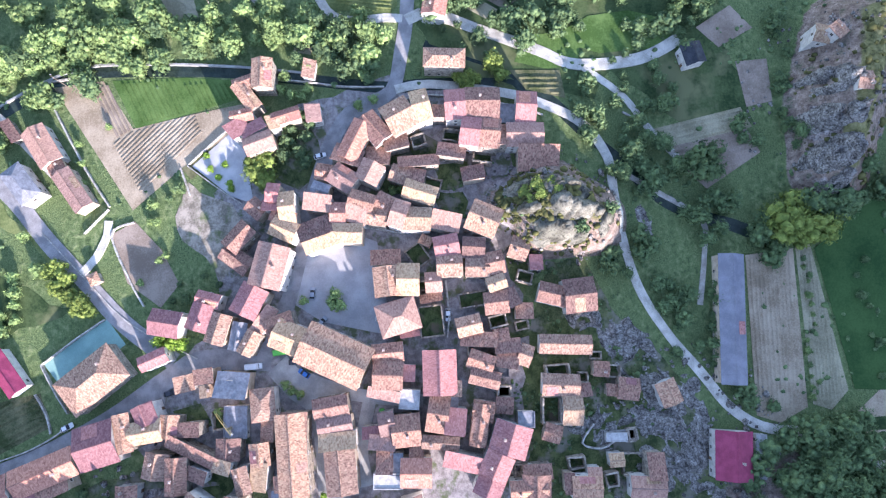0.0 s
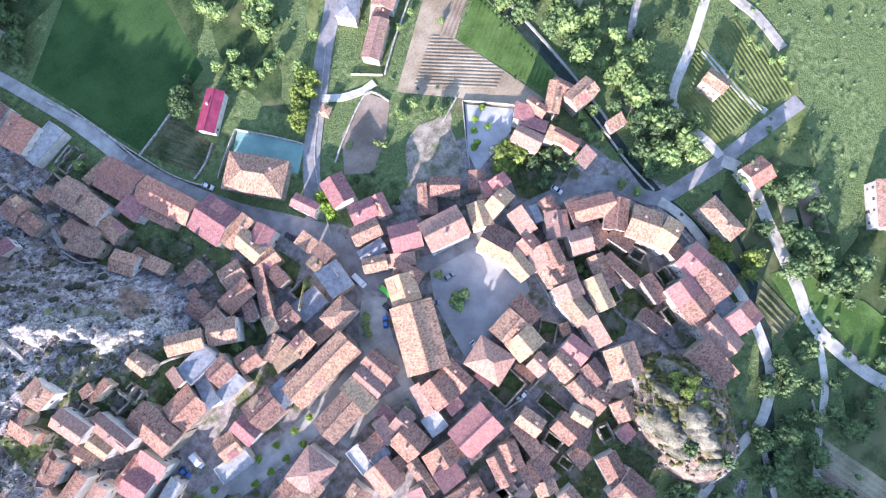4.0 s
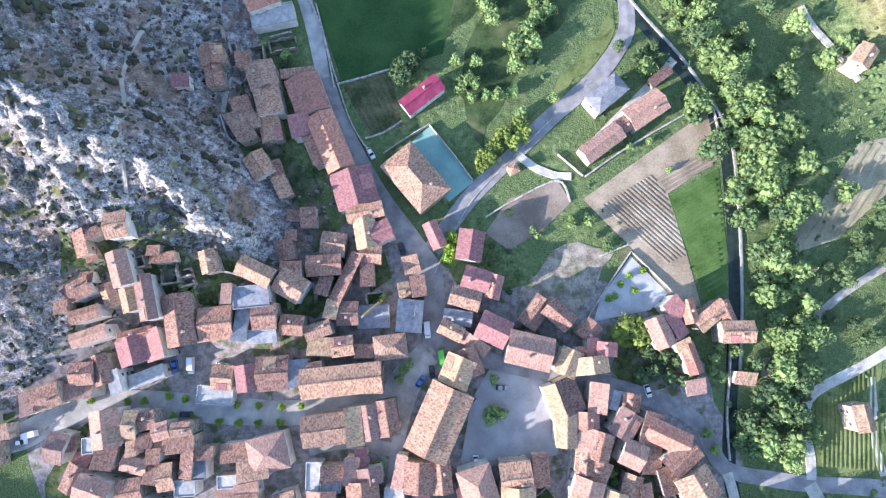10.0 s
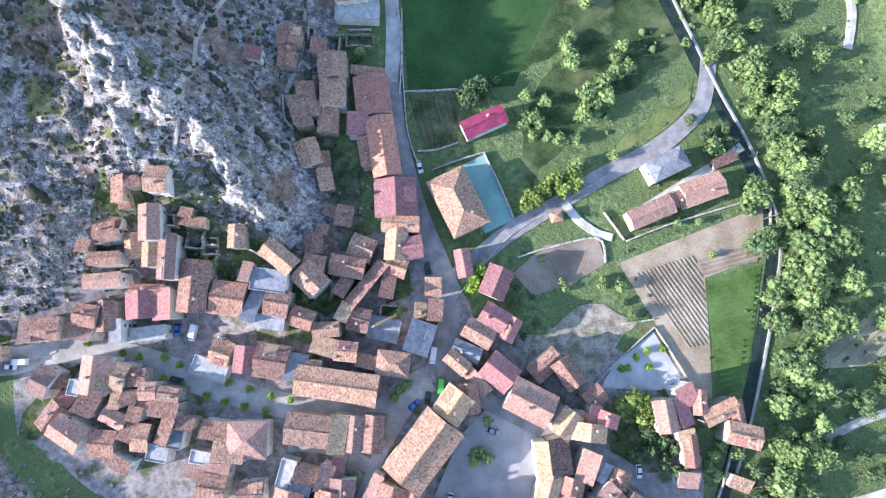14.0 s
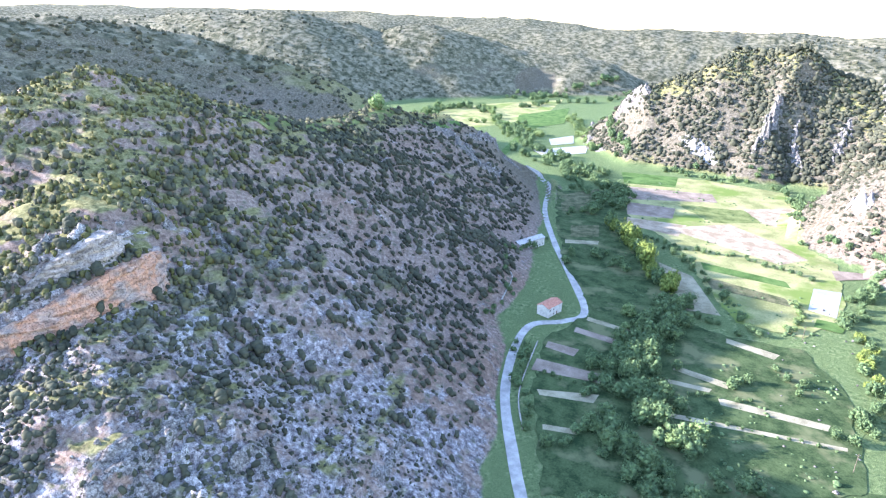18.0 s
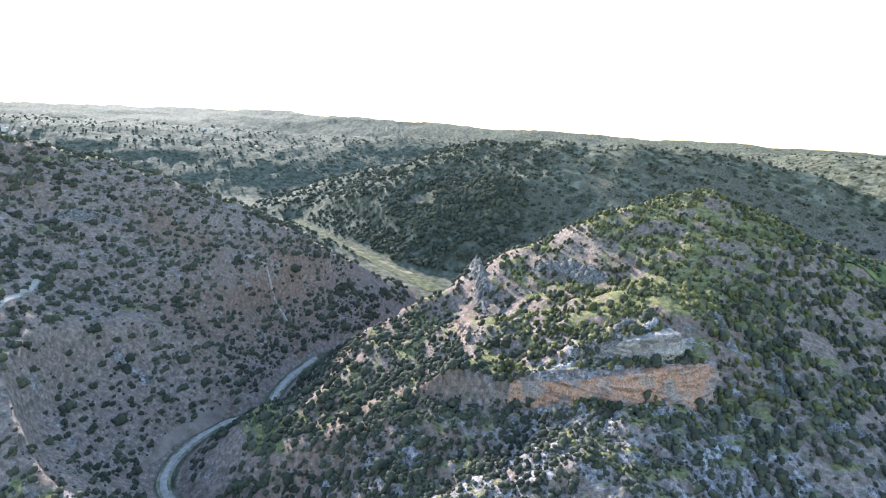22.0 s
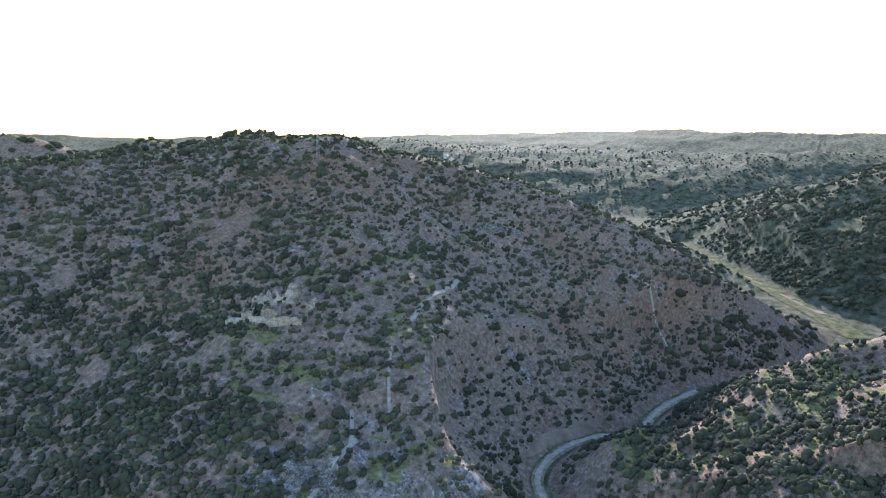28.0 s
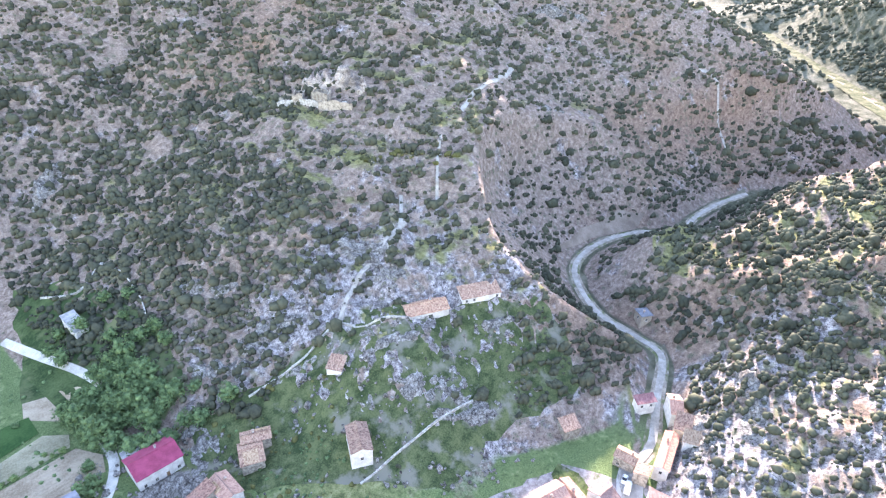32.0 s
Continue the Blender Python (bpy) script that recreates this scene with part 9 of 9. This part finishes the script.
grove_line([(-399.2, 1328.7), (-371.4, 1419.6), (-298.4, 1281.7)], 9, 6, 4.5, "dark", "valley trees", 1.1)
grove_line([(-571.8, 1081.1), (-471.5, 935.1), (-395.7, 824.5)], 8, 5, 4, "poplar", "valley trees", 1.1)
grove_line([(-305.2, 949.4), (-226.4, 801.7), (-195.0, 748.5)], 6, 4, 4, "dark", "valley trees", 1.1)
grove_line([(116.2, -119.9), (116.1, -129.9), (108.8, -138.2)], 4, 4, 3.0, "dark", "valley trees", 1.1)
grove_line([(131.4, -119.0), (125.0, -125.1), (119.1, -124.0)], 4, 3, 2.8, "dark", "valley trees", 1.1)
grove_line([(114.1, -140.5), (111.4, -149.3), (99.7, -156.7)], 4.5, 4, 3, "dark", "valley trees", 1.1)
grove_line([(90.8, -135.9), (90.8, -145.7), (82.4, -150.3)], 4.5, 3, 2.6, "dark", "valley trees", 1.1)
grove_line([(135.5, -134.0), (131.9, -141.1), (124.4, -149.4)], 4.5, 4, 2.6, "dark", "valley trees", 1.1)
grove_line([(87.2, -127.3), (72.9, -137.7), (66.2, -145.6)], 5, 4, 2.6, "dark", "valley trees", 1.1)
grove_line([(34.4, 143.8), (44.3, 135.5), (54.4, 133.1), (65.1, 140.7), (80.7, 149.9)], 5, 3, 3.2, "poplar", "valley trees", 1.0)
grove_line([(59.6, 124.7), (72.7, 123.3), (77.1, 111.5), (83.4, 105.0), (87.0, 92.8), (89.3, 86.3)], 4.5, 3, 3.4, "poplar", "valley trees", 1.0)
grove_line([(58.5, 155.6), (74.6, 162.5), (88.4, 157.3)], 6, 3, 2.6, "poplar", "valley trees", 1.0)
tree(16.1, 126.4, 2.0, "poplar", "meadow trees", 1.0)
tree(18.4, 122.1, 2.0, "poplar", "meadow trees", 1.0)
tree(13.7, 107.1, 2.0, "poplar", "meadow trees", 1.0)
tree(30.9, 104.8, 2.0, "poplar", "meadow trees", 1.0)
tree(27.6, 95.9, 2.0, "poplar", "meadow trees", 1.0)
tree(24.1, 93.1, 2.0, "poplar", "meadow trees", 1.0)
tree(32.6, 109.4, 2.0, "poplar", "meadow trees", 1.0)
tree(3.8, 80.8, 2.0, "poplar", "meadow trees", 1.0)
tree(9.4, 78.4, 2.0, "poplar", "meadow trees", 1.0)
tree(6.6, 79.5, 2.0, "poplar", "meadow trees", 1.0)
tree(10.3, 86.1, 2.0, "poplar", "meadow trees", 1.0)
tree(15.4, 109.7, 2.0, "poplar", "meadow trees", 1.0)
tree(-46.0, 141.0, 2.4, "dark", "valley trees", 1.0)
tree(-40.1, 139.4, 2.4, "dark", "valley trees", 1.0)
tree(-37.4, 143.2, 2.4, "dark", "valley trees", 1.0)
tree(-33.6, 147.0, 2.4, "dark", "valley trees", 1.0)
tree(-42.7, 135.8, 2.4, "dark", "valley trees", 1.0)
tree(-15.4, 85.8, 2.4, "dark", "valley trees", 1.0)
tree(-12.9, 82.5, 2.4, "dark", "valley trees", 1.0)
tree(-15.7, 82.9, 2.4, "dark", "valley trees", 1.0)
grove_line([(-158.2, 525.5), (-192.6, 588.6), (-246.6, 658.9), (-284.7, 696.1), (-319.2, 702.8)], 8, 5, 4.5, "dark", "valley trees", 1.0)
grove_line([(-338.8, 726.4), (-352.1, 810.2), (-435.3, 904.0)], 10, 6, 5, "dark", "valley trees", 1.0)
grove_line([(-600.7, 905.8), (-611.3, 1038.4), (-535.1, 1033.5)], 14, 8, 6, "dark", "valley trees", 1.0)
grove_line([(50.6, 144.3), (59.5, 130.6), (67.9, 114.5), (78.3, 103.5), (87.8, 91.9), (92.9, 75.5), (97.4, 56.2)], 4, 2.5, 3.2, "poplar", "trees along the canal", 1.0)
grove_line([(18.2, 176.4), (27.3, 171.7), (33.9, 160.8), (37.9, 147.0)], 4, 3, 3.4, "olive", "valley trees", 1.0)
grove_line([(-42.5, 173.6), (-23.0, 167.8), (-4.3, 162.1), (11.8, 153.0)], 4, 4, 3.2, "dark", "valley trees", 1.0)
grove_line([(63.8, 152.5), (75.4, 141.3), (86.5, 128.8), (98.6, 112.8), (108.4, 97.9)], 5, 6, 2.2, "dark", "valley trees", 1.0)
grove_line([(66.0, 119.8), (79.4, 109.2), (93.6, 95.1), (103.2, 81.3)], 5, 6, 2.0, "poplar", "valley trees", 1.0)
grove_line([(53.2, 153.2), (69.1, 162.0), (83.1, 153.7)], 5, 4, 2.4, "poplar", "valley trees", 1.0)
tree_line([(135.8, 14.7), (137.8, 4.3), (137.1, -6.5), (129.6, -11.1), (120.0, -12.2), (117.4, -6.3)], 4, 2.5, 2.4, "dark", "trees east of the canal", 1.0)
tree_line([(140.1, 14.4), (147.8, 12.4), (148.4, 0.4), (160.0, 7.4), (165.7, 8.9)], 5, 3, 2.6, "poplar", "trees east of the canal", 1.0)
tree_line([(158.5, -7.8), (158.8, -17.0), (156.3, -26.7)], 5, 2.5, 2.6, "olive", "trees east of the canal", 1.0)
tree_line([(167.3, -1.5), (174.6, -1.0), (166.4, -12.4)], 5, 3, 2.8, "dark", "trees east of the canal", 1.0)
tree_line([(93.3, -16.4), (92.9, -26.9), (99.6, -26.5), (93.0, -33.3), (92.0, -41.1), (84.6, -32.7), (86.0, -43.9)], 4.5, 3, 2.8, "dark", "trees east of the canal", 1.0)
tree_line([(98.9, -65.7), (99.0, -71.8), (93.6, -74.7)], 4, 1.5, 1.8, "dark", "trees east of the canal", 1.0)
tree(77.4, -72.4, 2.4, "olive", "trees east of the canal", 1.0)
tree(78.3, -75.9, 2.4, "olive", "trees east of the canal", 1.0)
tree(74.5, -73.8, 2.4, "olive", "trees east of the canal", 1.0)
tree(79.6, -70.7, 2.4, "olive", "trees east of the canal", 1.0)
tree_line([(92.0, -81.8), (96.0, -88.0), (101.1, -92.9), (102.6, -99.6), (96.2, -105.7)], 4, 3, 2.6, "dark", "trees east of the canal", 1.0)
tree_line([(122.3, 11.1), (115.3, 3.9), (107.2, -4.9)], 5, 1.5, 1.6, "dark", "trees east of the canal", 1.0)
tree_line([(139.3, -32.2), (139.1, -45.0), (136.8, -54.4)], 4, 1, 1.2, "poplar", "trees east of the canal", 1.0)
grove_line([(-36.7, 171.9), (-26.6, 186.6), (-14.0, 191.3), (-8.1, 181.1), (-15.9, 166.1)], 3.2, 4, 3.6, "dark", "valley trees", 1.0)
grove_line([(-43.1, 145.0), (-36.1, 155.4), (-24.8, 160.1)], 3, 2, 2.6, "dark", "valley trees", 1.0)
grove_line([(-3.5, 194.7), (3.5, 188.6), (8.4, 179.1)], 3.5, 3, 3.4, "poplar", "valley trees", 1.0)
grove_line([(-539.8, 1252.2), (-498.3, 1348.2), (-425.1, 1453.4)], 14, 5, 6, "dark", "valley trees", 1.0)
grove_line([(-351.0, 456.5), (-634.3, 956.3), (-589.9, 1044.4)], 14, 6, 6, "poplar", "valley trees", 1.0)
grove_line([(-505.4, 896.9), (-428.4, 910.9), (-347.9, 841.6)], 10, 5, 4.5, "poplar", "valley trees", 1.0)
grove_line([(-262.4, 697.7), (-219.8, 682.2), (-191.2, 659.8)], 7, 4, 4.2, "dark", "valley trees", 1.0)
tree_line([(80.0, 101.7), (92.2, 84.7), (101.2, 60.5), (104.5, 37.4), (104.2, 17.1)], 3.6, 2.0, 3.2, "poplar", "trees along the canal", 1.0)
tree_line([(103.2, 15.3), (102.4, -2.6), (100.8, -20.1), (97.1, -40.4)], 4, 3, 3.2, "poplar", "trees along the canal", 1.0)
tree_line([(9.1, 25.5), (14.3, 21.5), (17.0, 10.4)], 3, 2, 1.6, "dark", "trees in gardens", 1.0)
tree_line([(35.3, 33.0), (43.9, 26.8), (50.7, 22.6)], 3, 1.5, 1.6, "poplar", "trees in gardens", 1.0)
tree_line([(-12.6, 86.5), (-7.8, 88.1), (-16.6, 82.7)], 3, 1.5, 2.2, "dark", "trees in gardens", 1.0)
tree_line([(-44.1, 57.4), (-48.1, 52.1), (-51.8, 50.3)], 3, 2, 1.5, "dark", "trees in gardens", 1.0)
tree_line([(-57.7, 95.6), (-54.1, 91.4), (-50.1, 97.1)], 3, 2, 1.5, "poplar", "trees in gardens", 1.0)
tree_line([(25.6, 68.0), (31.8, 75.3), (24.9, 81.8), (20.3, 72.1)], 5, 3, 2.2, "poplar", "trees in gardens", 1.0)
grove_line([(105.7, 83.5), (108.3, 60.6), (110.9, 37.6)], 6, 3, 3.4, "poplar", "trees along the canal", 1.0)
grove_line([(76.8, 71.3), (91.6, 54.6), (98.6, 35.8), (101.6, 18.6)], 4.5, 3, 3.4, "poplar", "trees along the canal", 1.0)
grove_line([(101.9, -8.4), (100.9, -23.7), (97.8, -39.1)], 4.5, 3, 3.2, "poplar", "trees along the canal", 1.0)
grove_line([(69.4, 78.4), (80.4, 65.8), (85.4, 50.8), (92.6, 37.6), (97.5, 20.4)], 5, 4, 3.6, "poplar", "trees along the canal", 1.0)
grove_line([(99.6, 20.4), (100.9, 7.1), (99.8, -8.3), (96.7, -23.6), (93.6, -38.9)], 5, 5, 3.4, "poplar", "trees along the canal", 1.0)
grove_line([(91.3, 79.2), (98.2, 62.4), (103.3, 47.1), (106.3, 30.0)], 8, 6, 3.6, "poplar", "trees along the canal", 1.0)
grove_line([(106.0, -8.5), (105.0, -23.9), (101.9, -39.2)], 6, 4, 3.2, "poplar", "trees along the canal", 1.0)
grove_line([(66.0, -124.8), (51.7, -132.8), (43.4, -141.2), (36.9, -151.7)], 3.3, 4, 3.12, "dark", "woods below the village", 1.0)
grove_line([(68.8, -113.7), (52.6, -119.6), (38.5, -127.5), (26.3, -139.1), (21.7, -153.5)], 3.3, 5, 2.88, "dark", "woods below the village", 1.0)
tree(45.0, -145.2, 4.0, "dark", "woods below the village", 1.4)
tree(46.7, -149.2, 4.0, "dark", "woods below the village", 1.4)
tree(41.0, -146.5, 4.0, "dark", "woods below the village", 1.4)
tree(42.7, -149.5, 4.0, "dark", "woods below the village", 1.4)
grove_line([(22.5, -168.5), (22.0, -175.8), (25.3, -184.0), (29.5, -193.2), (35.0, -208.0)], 3.3, 4, 4.08, "dark", "woods below the village", 1.0)
grove_line([(-47.9, -154.7), (-48.5, -161.8), (-48.9, -168.6), (-47.7, -179.0)], 3.3, 6, 3.6, "dark", "woods below the village", 1.0)
grove_line([(-56.0, -154.5), (-55.0, -166.4), (-55.4, -179.0), (-52.9, -189.9)], 3.3, 6, 3.6, "dark", "woods below the village", 1.0)
grove_line([(-60.5, -154.6), (-59.5, -167.9), (-60.0, -183.4)], 3.3, 6, 3.6, "dark", "woods below the village", 1.0)
grove_line([(17.4, -132.5), (2.6, -134.3), (-6.5, -135.0)], 3.85, 6, 2.88, "dark", "woods below the village", 1.0)
grove_line([(19.9, -108.9), (11.2, -115.2), (21.4, -112.5)], 3.3, 4, 2.4, "dark", "woods below the village", 1.0)
grove_line([(83.0, -78.5), (80.6, -84.1), (85.9, -80.7)], 2.75, 3, 3.12, "olive", "woods below the village", 1.0)
grove_line([(103.6, -78.2), (96.0, -98.9), (101.4, -111.1), (102.7, -125.0)], 3.85, 5, 3.12, "dark", "woods below the village", 1.0)
grove_line([(91.7, -133.5), (97.2, -143.9), (98.7, -155.9)], 3.85, 4, 3.12, "dark", "woods below the village", 1.0)
grove_line([(90.7, -180.2), (70.4, -180.2), (48.8, -177.1)], 3.85, 3, 2.64, "dark", "woods below the village", 1.0)
grove_line([(-29.0, -153.9), (-31.0, -158.1)], 1.65, 1.5, 3.36, "dark", "woods below the village", 1.0)
grove_line([(5.3, -148.4), (-9.0, -146.0), (-19.6, -144.8)], 2.2, 1, 1.92, "dark", "woods below the village", 1.0)
grove_line([(76.5, -118.3), (67.6, -130.8), (68.8, -142.4)], 3.85, 5, 2.16, "dark", "woods below the village", 1.0)
grove_line([(105.3, -67.4), (106.5, -80.3), (100.4, -93.4), (95.3, -108.5), (101.8, -105.3)], 3.85, 4, 3.84, "dark", "woods below the village", 1.0)
grove_line([(99.3, -144.1), (102.8, -156.4)], 2.75, 3, 3.6, "poplar", "woods below the village", 1.0)
grove_line([(64.8, -113.3), (56.5, -118.1), (54.2, -123.5), (46.0, -130.2), (41.6, -139.2)], 3.3, 4, 3.12, "dark", "woods below the village", 1.0)
grove_line([(25.9, -174.6), (20.0, -177.3), (18.5, -171.6)], 2.75, 3, 5.28, "olive", "woods below the village", 1.0)
grove_line([(15.3, -163.8), (22.9, -163.0), (27.1, -155.9)], 3.3, 3, 3.12, "dark", "woods below the village", 1.0)
grove_line([(21.7, -123.7), (12.0, -130.0), (-1.0, -134.0), (-11.9, -136.1)], 3.3, 4, 2.64, "dark", "woods below the village", 1.0)
grove_line([(-51.8, -164.2), (-49.2, -176.8), (-49.8, -188.1)], 3.3, 5, 3.84, "dark", "woods below the village", 1.0)
grove_line([(-56.5, -168.9), (-57.0, -181.6), (-60.2, -187.8)], 3.3, 5, 3.84, "dark", "woods below the village", 1.0)
grove_line([(61.4, -164.5), (55.4, -163.9), (51.5, -165.0)], 2.75, 1.5, 2.16, "dark", "woods below the village", 1.0)
grove_line([(10.7, -177.8), (-7.5, -176.6), (-32.2, -175.0)], 2.75, 0.8, 1.08, "poplar", "woods below the village", 1.0)
grove_line([(9.5, -196.4), (-8.9, -197.0), (-25.0, -197.7)], 4.4, 3, 1.44, "dark", "woods below the village", 1.0)
grove_line([(-65.8, -184.8), (-67.7, -170.2), (-67.4, -156.8), (-58.6, -167.0), (-61.9, -149.4)], 5, 4, 3.0, "dark", "woods below the village", 1.0)
grove_line([(-53.8, -220.6), (-56.9, -200.6), (-66.0, -192.3)], 6, 4, 3.0, "dark", "woods below the village", 1.0)
grove_line([(-72.4, -218.8), (-69.7, -194.3), (-73.9, -178.8)], 6, 4, 2.6, "dark", "woods below the village", 1.0)
car(-90.1, -5.9, -85, "blue", False)
car(-85.0, -6.0, -90, "white", True)
car(-75.3, -6.7, -12, "white", False)
car(-86.7, -20.7, -4, "dark", False)
car(-137.1, -25.5, 7, "white", False)
car(-11.3, -0.1, -88, "white", True)
car(-10.7, -13.0, -88, "dark", False)
car(-14.4, -15.7, 52, "blue", False)
car(-28.8, -39.5, 5, "green", False)
car(-7.4, -9.0, -84, "green", True)
car(10.4, -19.3, -7, "grey", False)
car(0.8, -40.9, -91, "white", False)
car(1.2, -22.0, -43, "grey", False)
car(55.4, -23.4, -78, "white", False)
car(-17.7, 25.9, -78, "dark", False)
car(-25.9, 57.7, -65, "white", False)
car(-134.6, -23.5, -168, "white", True)
car(0.6, -61.9, 176, "white", False)

for x, y, r in ((36.5, -88, 2.0), (38.2, -91.5, 2.3), (35.0, -92.5, 1.8), (38.5, -95.5, 1.7), (33.8, -89.5, 1.5), (36.2, -97.5, 1.4)):
    tree(x, y, r, "olive", "bushes on the knoll", 0.6)
grow_groves()


def open_hill(x, y, z):
    clear = (np.hypot(x + 35, y + 25) > 62) | (z > 26)
    grazed = np.hypot((x + 108) / 55, (y + 100) / 38) < 1
    clear &= ~grazed | (lattice(x / 2.5, y / 2.5, 19) > 0.8)
    return (z > 5) & clear & (lattice(x / 23, y / 23, 2) > 0.14)


def away_from_village(x, y, z):
    return open_hill(x, y, z) & ((np.hypot(x + 100, y - 60) > 95) | (lattice(x / 3, y / 3, 9) > 0.72))


def grassy_top(x, y, z):
    return open_hill(x, y, z) & (z > 55)


def rubble(x, y, z):
    return (lattice(x / 9, y / 9, 6) > 0.45) & (np.hypot(x + 30, y + 25) > 55)


HILLS = [(-310, -270, 310, 17), (-290, 220, 320, 10.2), (180, 330, 210, 4.4), (110, 540, 130, 2.0), (-180, 40, 120, 1.0)]
FAR_HILLS = [(-860, 340, 430, 5), (-640, 560, 300, 3), (-900, -150, 420, 5.0), (-1100, 1030, 420, 2.5), (-700, -500, 350, 4), (-300, -650, 200, 2.2), (-1500, -700, 700, 4.5), (-1500, 300, 500, 2.5), (-600, 30, 190, 2), (200, 1350, 350, 2)]
scatter("shrubs", "dark juniper bushes dotted over the limestone slopes", 26000, HILLS, (0.7, 1.9), SHRUB, away_from_village, 11, 2)
scatter("shrubs", "low cushions of scrub on the rocks above the houses", 2600, [(-110, 70, 85, 1)], (0.3, 0.85), SHRUB, open_hill, 81)
scatter("shrubs", "small grey-green bushes among the scree", 24000, HILLS, (0.35, 0.9), SHRUB, open_hill, 21)
scatter("shrubs", "yellow-green broom on the sunny hilltop", 2200, [(-320, 170, 110, 3), (-260, 110, 60, 1), (-400, 230, 100, 1), (-170, -140, 40, 0.6)], (0.7, 1.7), SUNNY_SHRUB, grassy_top, 31, 2)
scatter("shrubs", "dense dark junipers on the flank above the valley road", 2600, [(-215, 290, 130, 3), (-260, 400, 110, 2)], (0.9, 2.1), SHRUB, open_hill, 14, 2)
scatter("shrubs", "thick dark scrub low on the shaded hillside", 4600, [(-110, -270, 100, 2), (-95, -195, 60, 0.8), (-200, -330, 110, 1.2)], (0.6, 1.7), SHRUB, open_hill, 15)
scatter("shrubs", "round green bushes on the rocky shoulder above the gorge", 2000, [(-185, 95, 55, 2), (-195, 20, 60, 2.2), (-250, 40, 60, 1)], (0.5, 1.4), SHRUB, open_hill, 16)
scatter("shrubs", "dark woods on the far spurs beyond the gorge", 4200, [(-880, -20, 240, 3), (-1050, -250, 260, 1.5), (-760, 60, 110, 1.5)], (1.4, 3.4), SHRUB, open_hill, 18)
scatter("shrubs", "far dark bushes on the hills", 19000, FAR_HILLS, (1.2, 3.2), SHRUB, open_hill, 12)
scatter("shrubs", "grey-green bushes on the sunny eastern slope", 8000, [(140, 260, 150, 3), (110, 160, 80, 1.2), (150, 450, 130, 2)], (0.4, 1.4), SHRUB, open_hill, 71)
scatter("shrubs", "green shrubs growing on the rock knoll and the crag", 1000, [(33, -97, 17, 3.0), (35, -88, 8, 3.0), (60, -195, 30, 2.4), (-3, -120, 30, 1), (-60, -120, 40, 1.6)], (0.3, 1.0), SUNNY_SHRUB, lambda x, y, z: z > 1.5, 51)
scatter("shrubs", "weeds and elder bushes among the ruined houses", 1500, [(-10, -95, 26, 2), (-32, -100, 26, 2), (-60, -100, 26, 1.5), (-85, 22, 24, 1.5), (38, -78, 12, 0.6)], (0.25, 0.7), LEAF["dark"], lambda x, y, z: lattice(x / 6, y / 6, 17) > 0.52, 62)
scatter("shrubs", "low bushes and rank tufts in the rough meadows", 5200, [(100, -140, 90, 3), (20, -170, 90, 3), (120, 0, 90, 2), (90, 100, 70, 2), (20, 260, 60, 2), (-60, -120, 50, 1), (-30, 420, 80, 2), (-90, 600, 90, 1.5)], (0.3, 1.0), LEAF["dark"], lambda x, y, z: (z < 6) & (lattice(x / 14, y / 14, 8) > 0.6) & (np.hypot(x + 5, y + 40) > 85), 61)
scatter("shrubs", "grey-green bushes over the sunlit northern hill", 13000, [(-90, 840, 200, 3), (120, 830, 200, 2)], (1.2, 2.9), SHRUB, open_hill, 91)
scatter("boulders", "grey limestone boulders lying on the slopes", 6000, [(-90, 45, 60, 3), (-150, 80, 100, 3), (-110, -105, 55, 3), (-230, 70, 50, 2), (-40, -135, 28, 1.2), (33, -97, 22, 0.8), (60, -195, 32, 1), (150, 330, 160, 2), (-160, -150, 70, 2)], (0.25, 0.8), GREY_ROCK, rubble, 41)
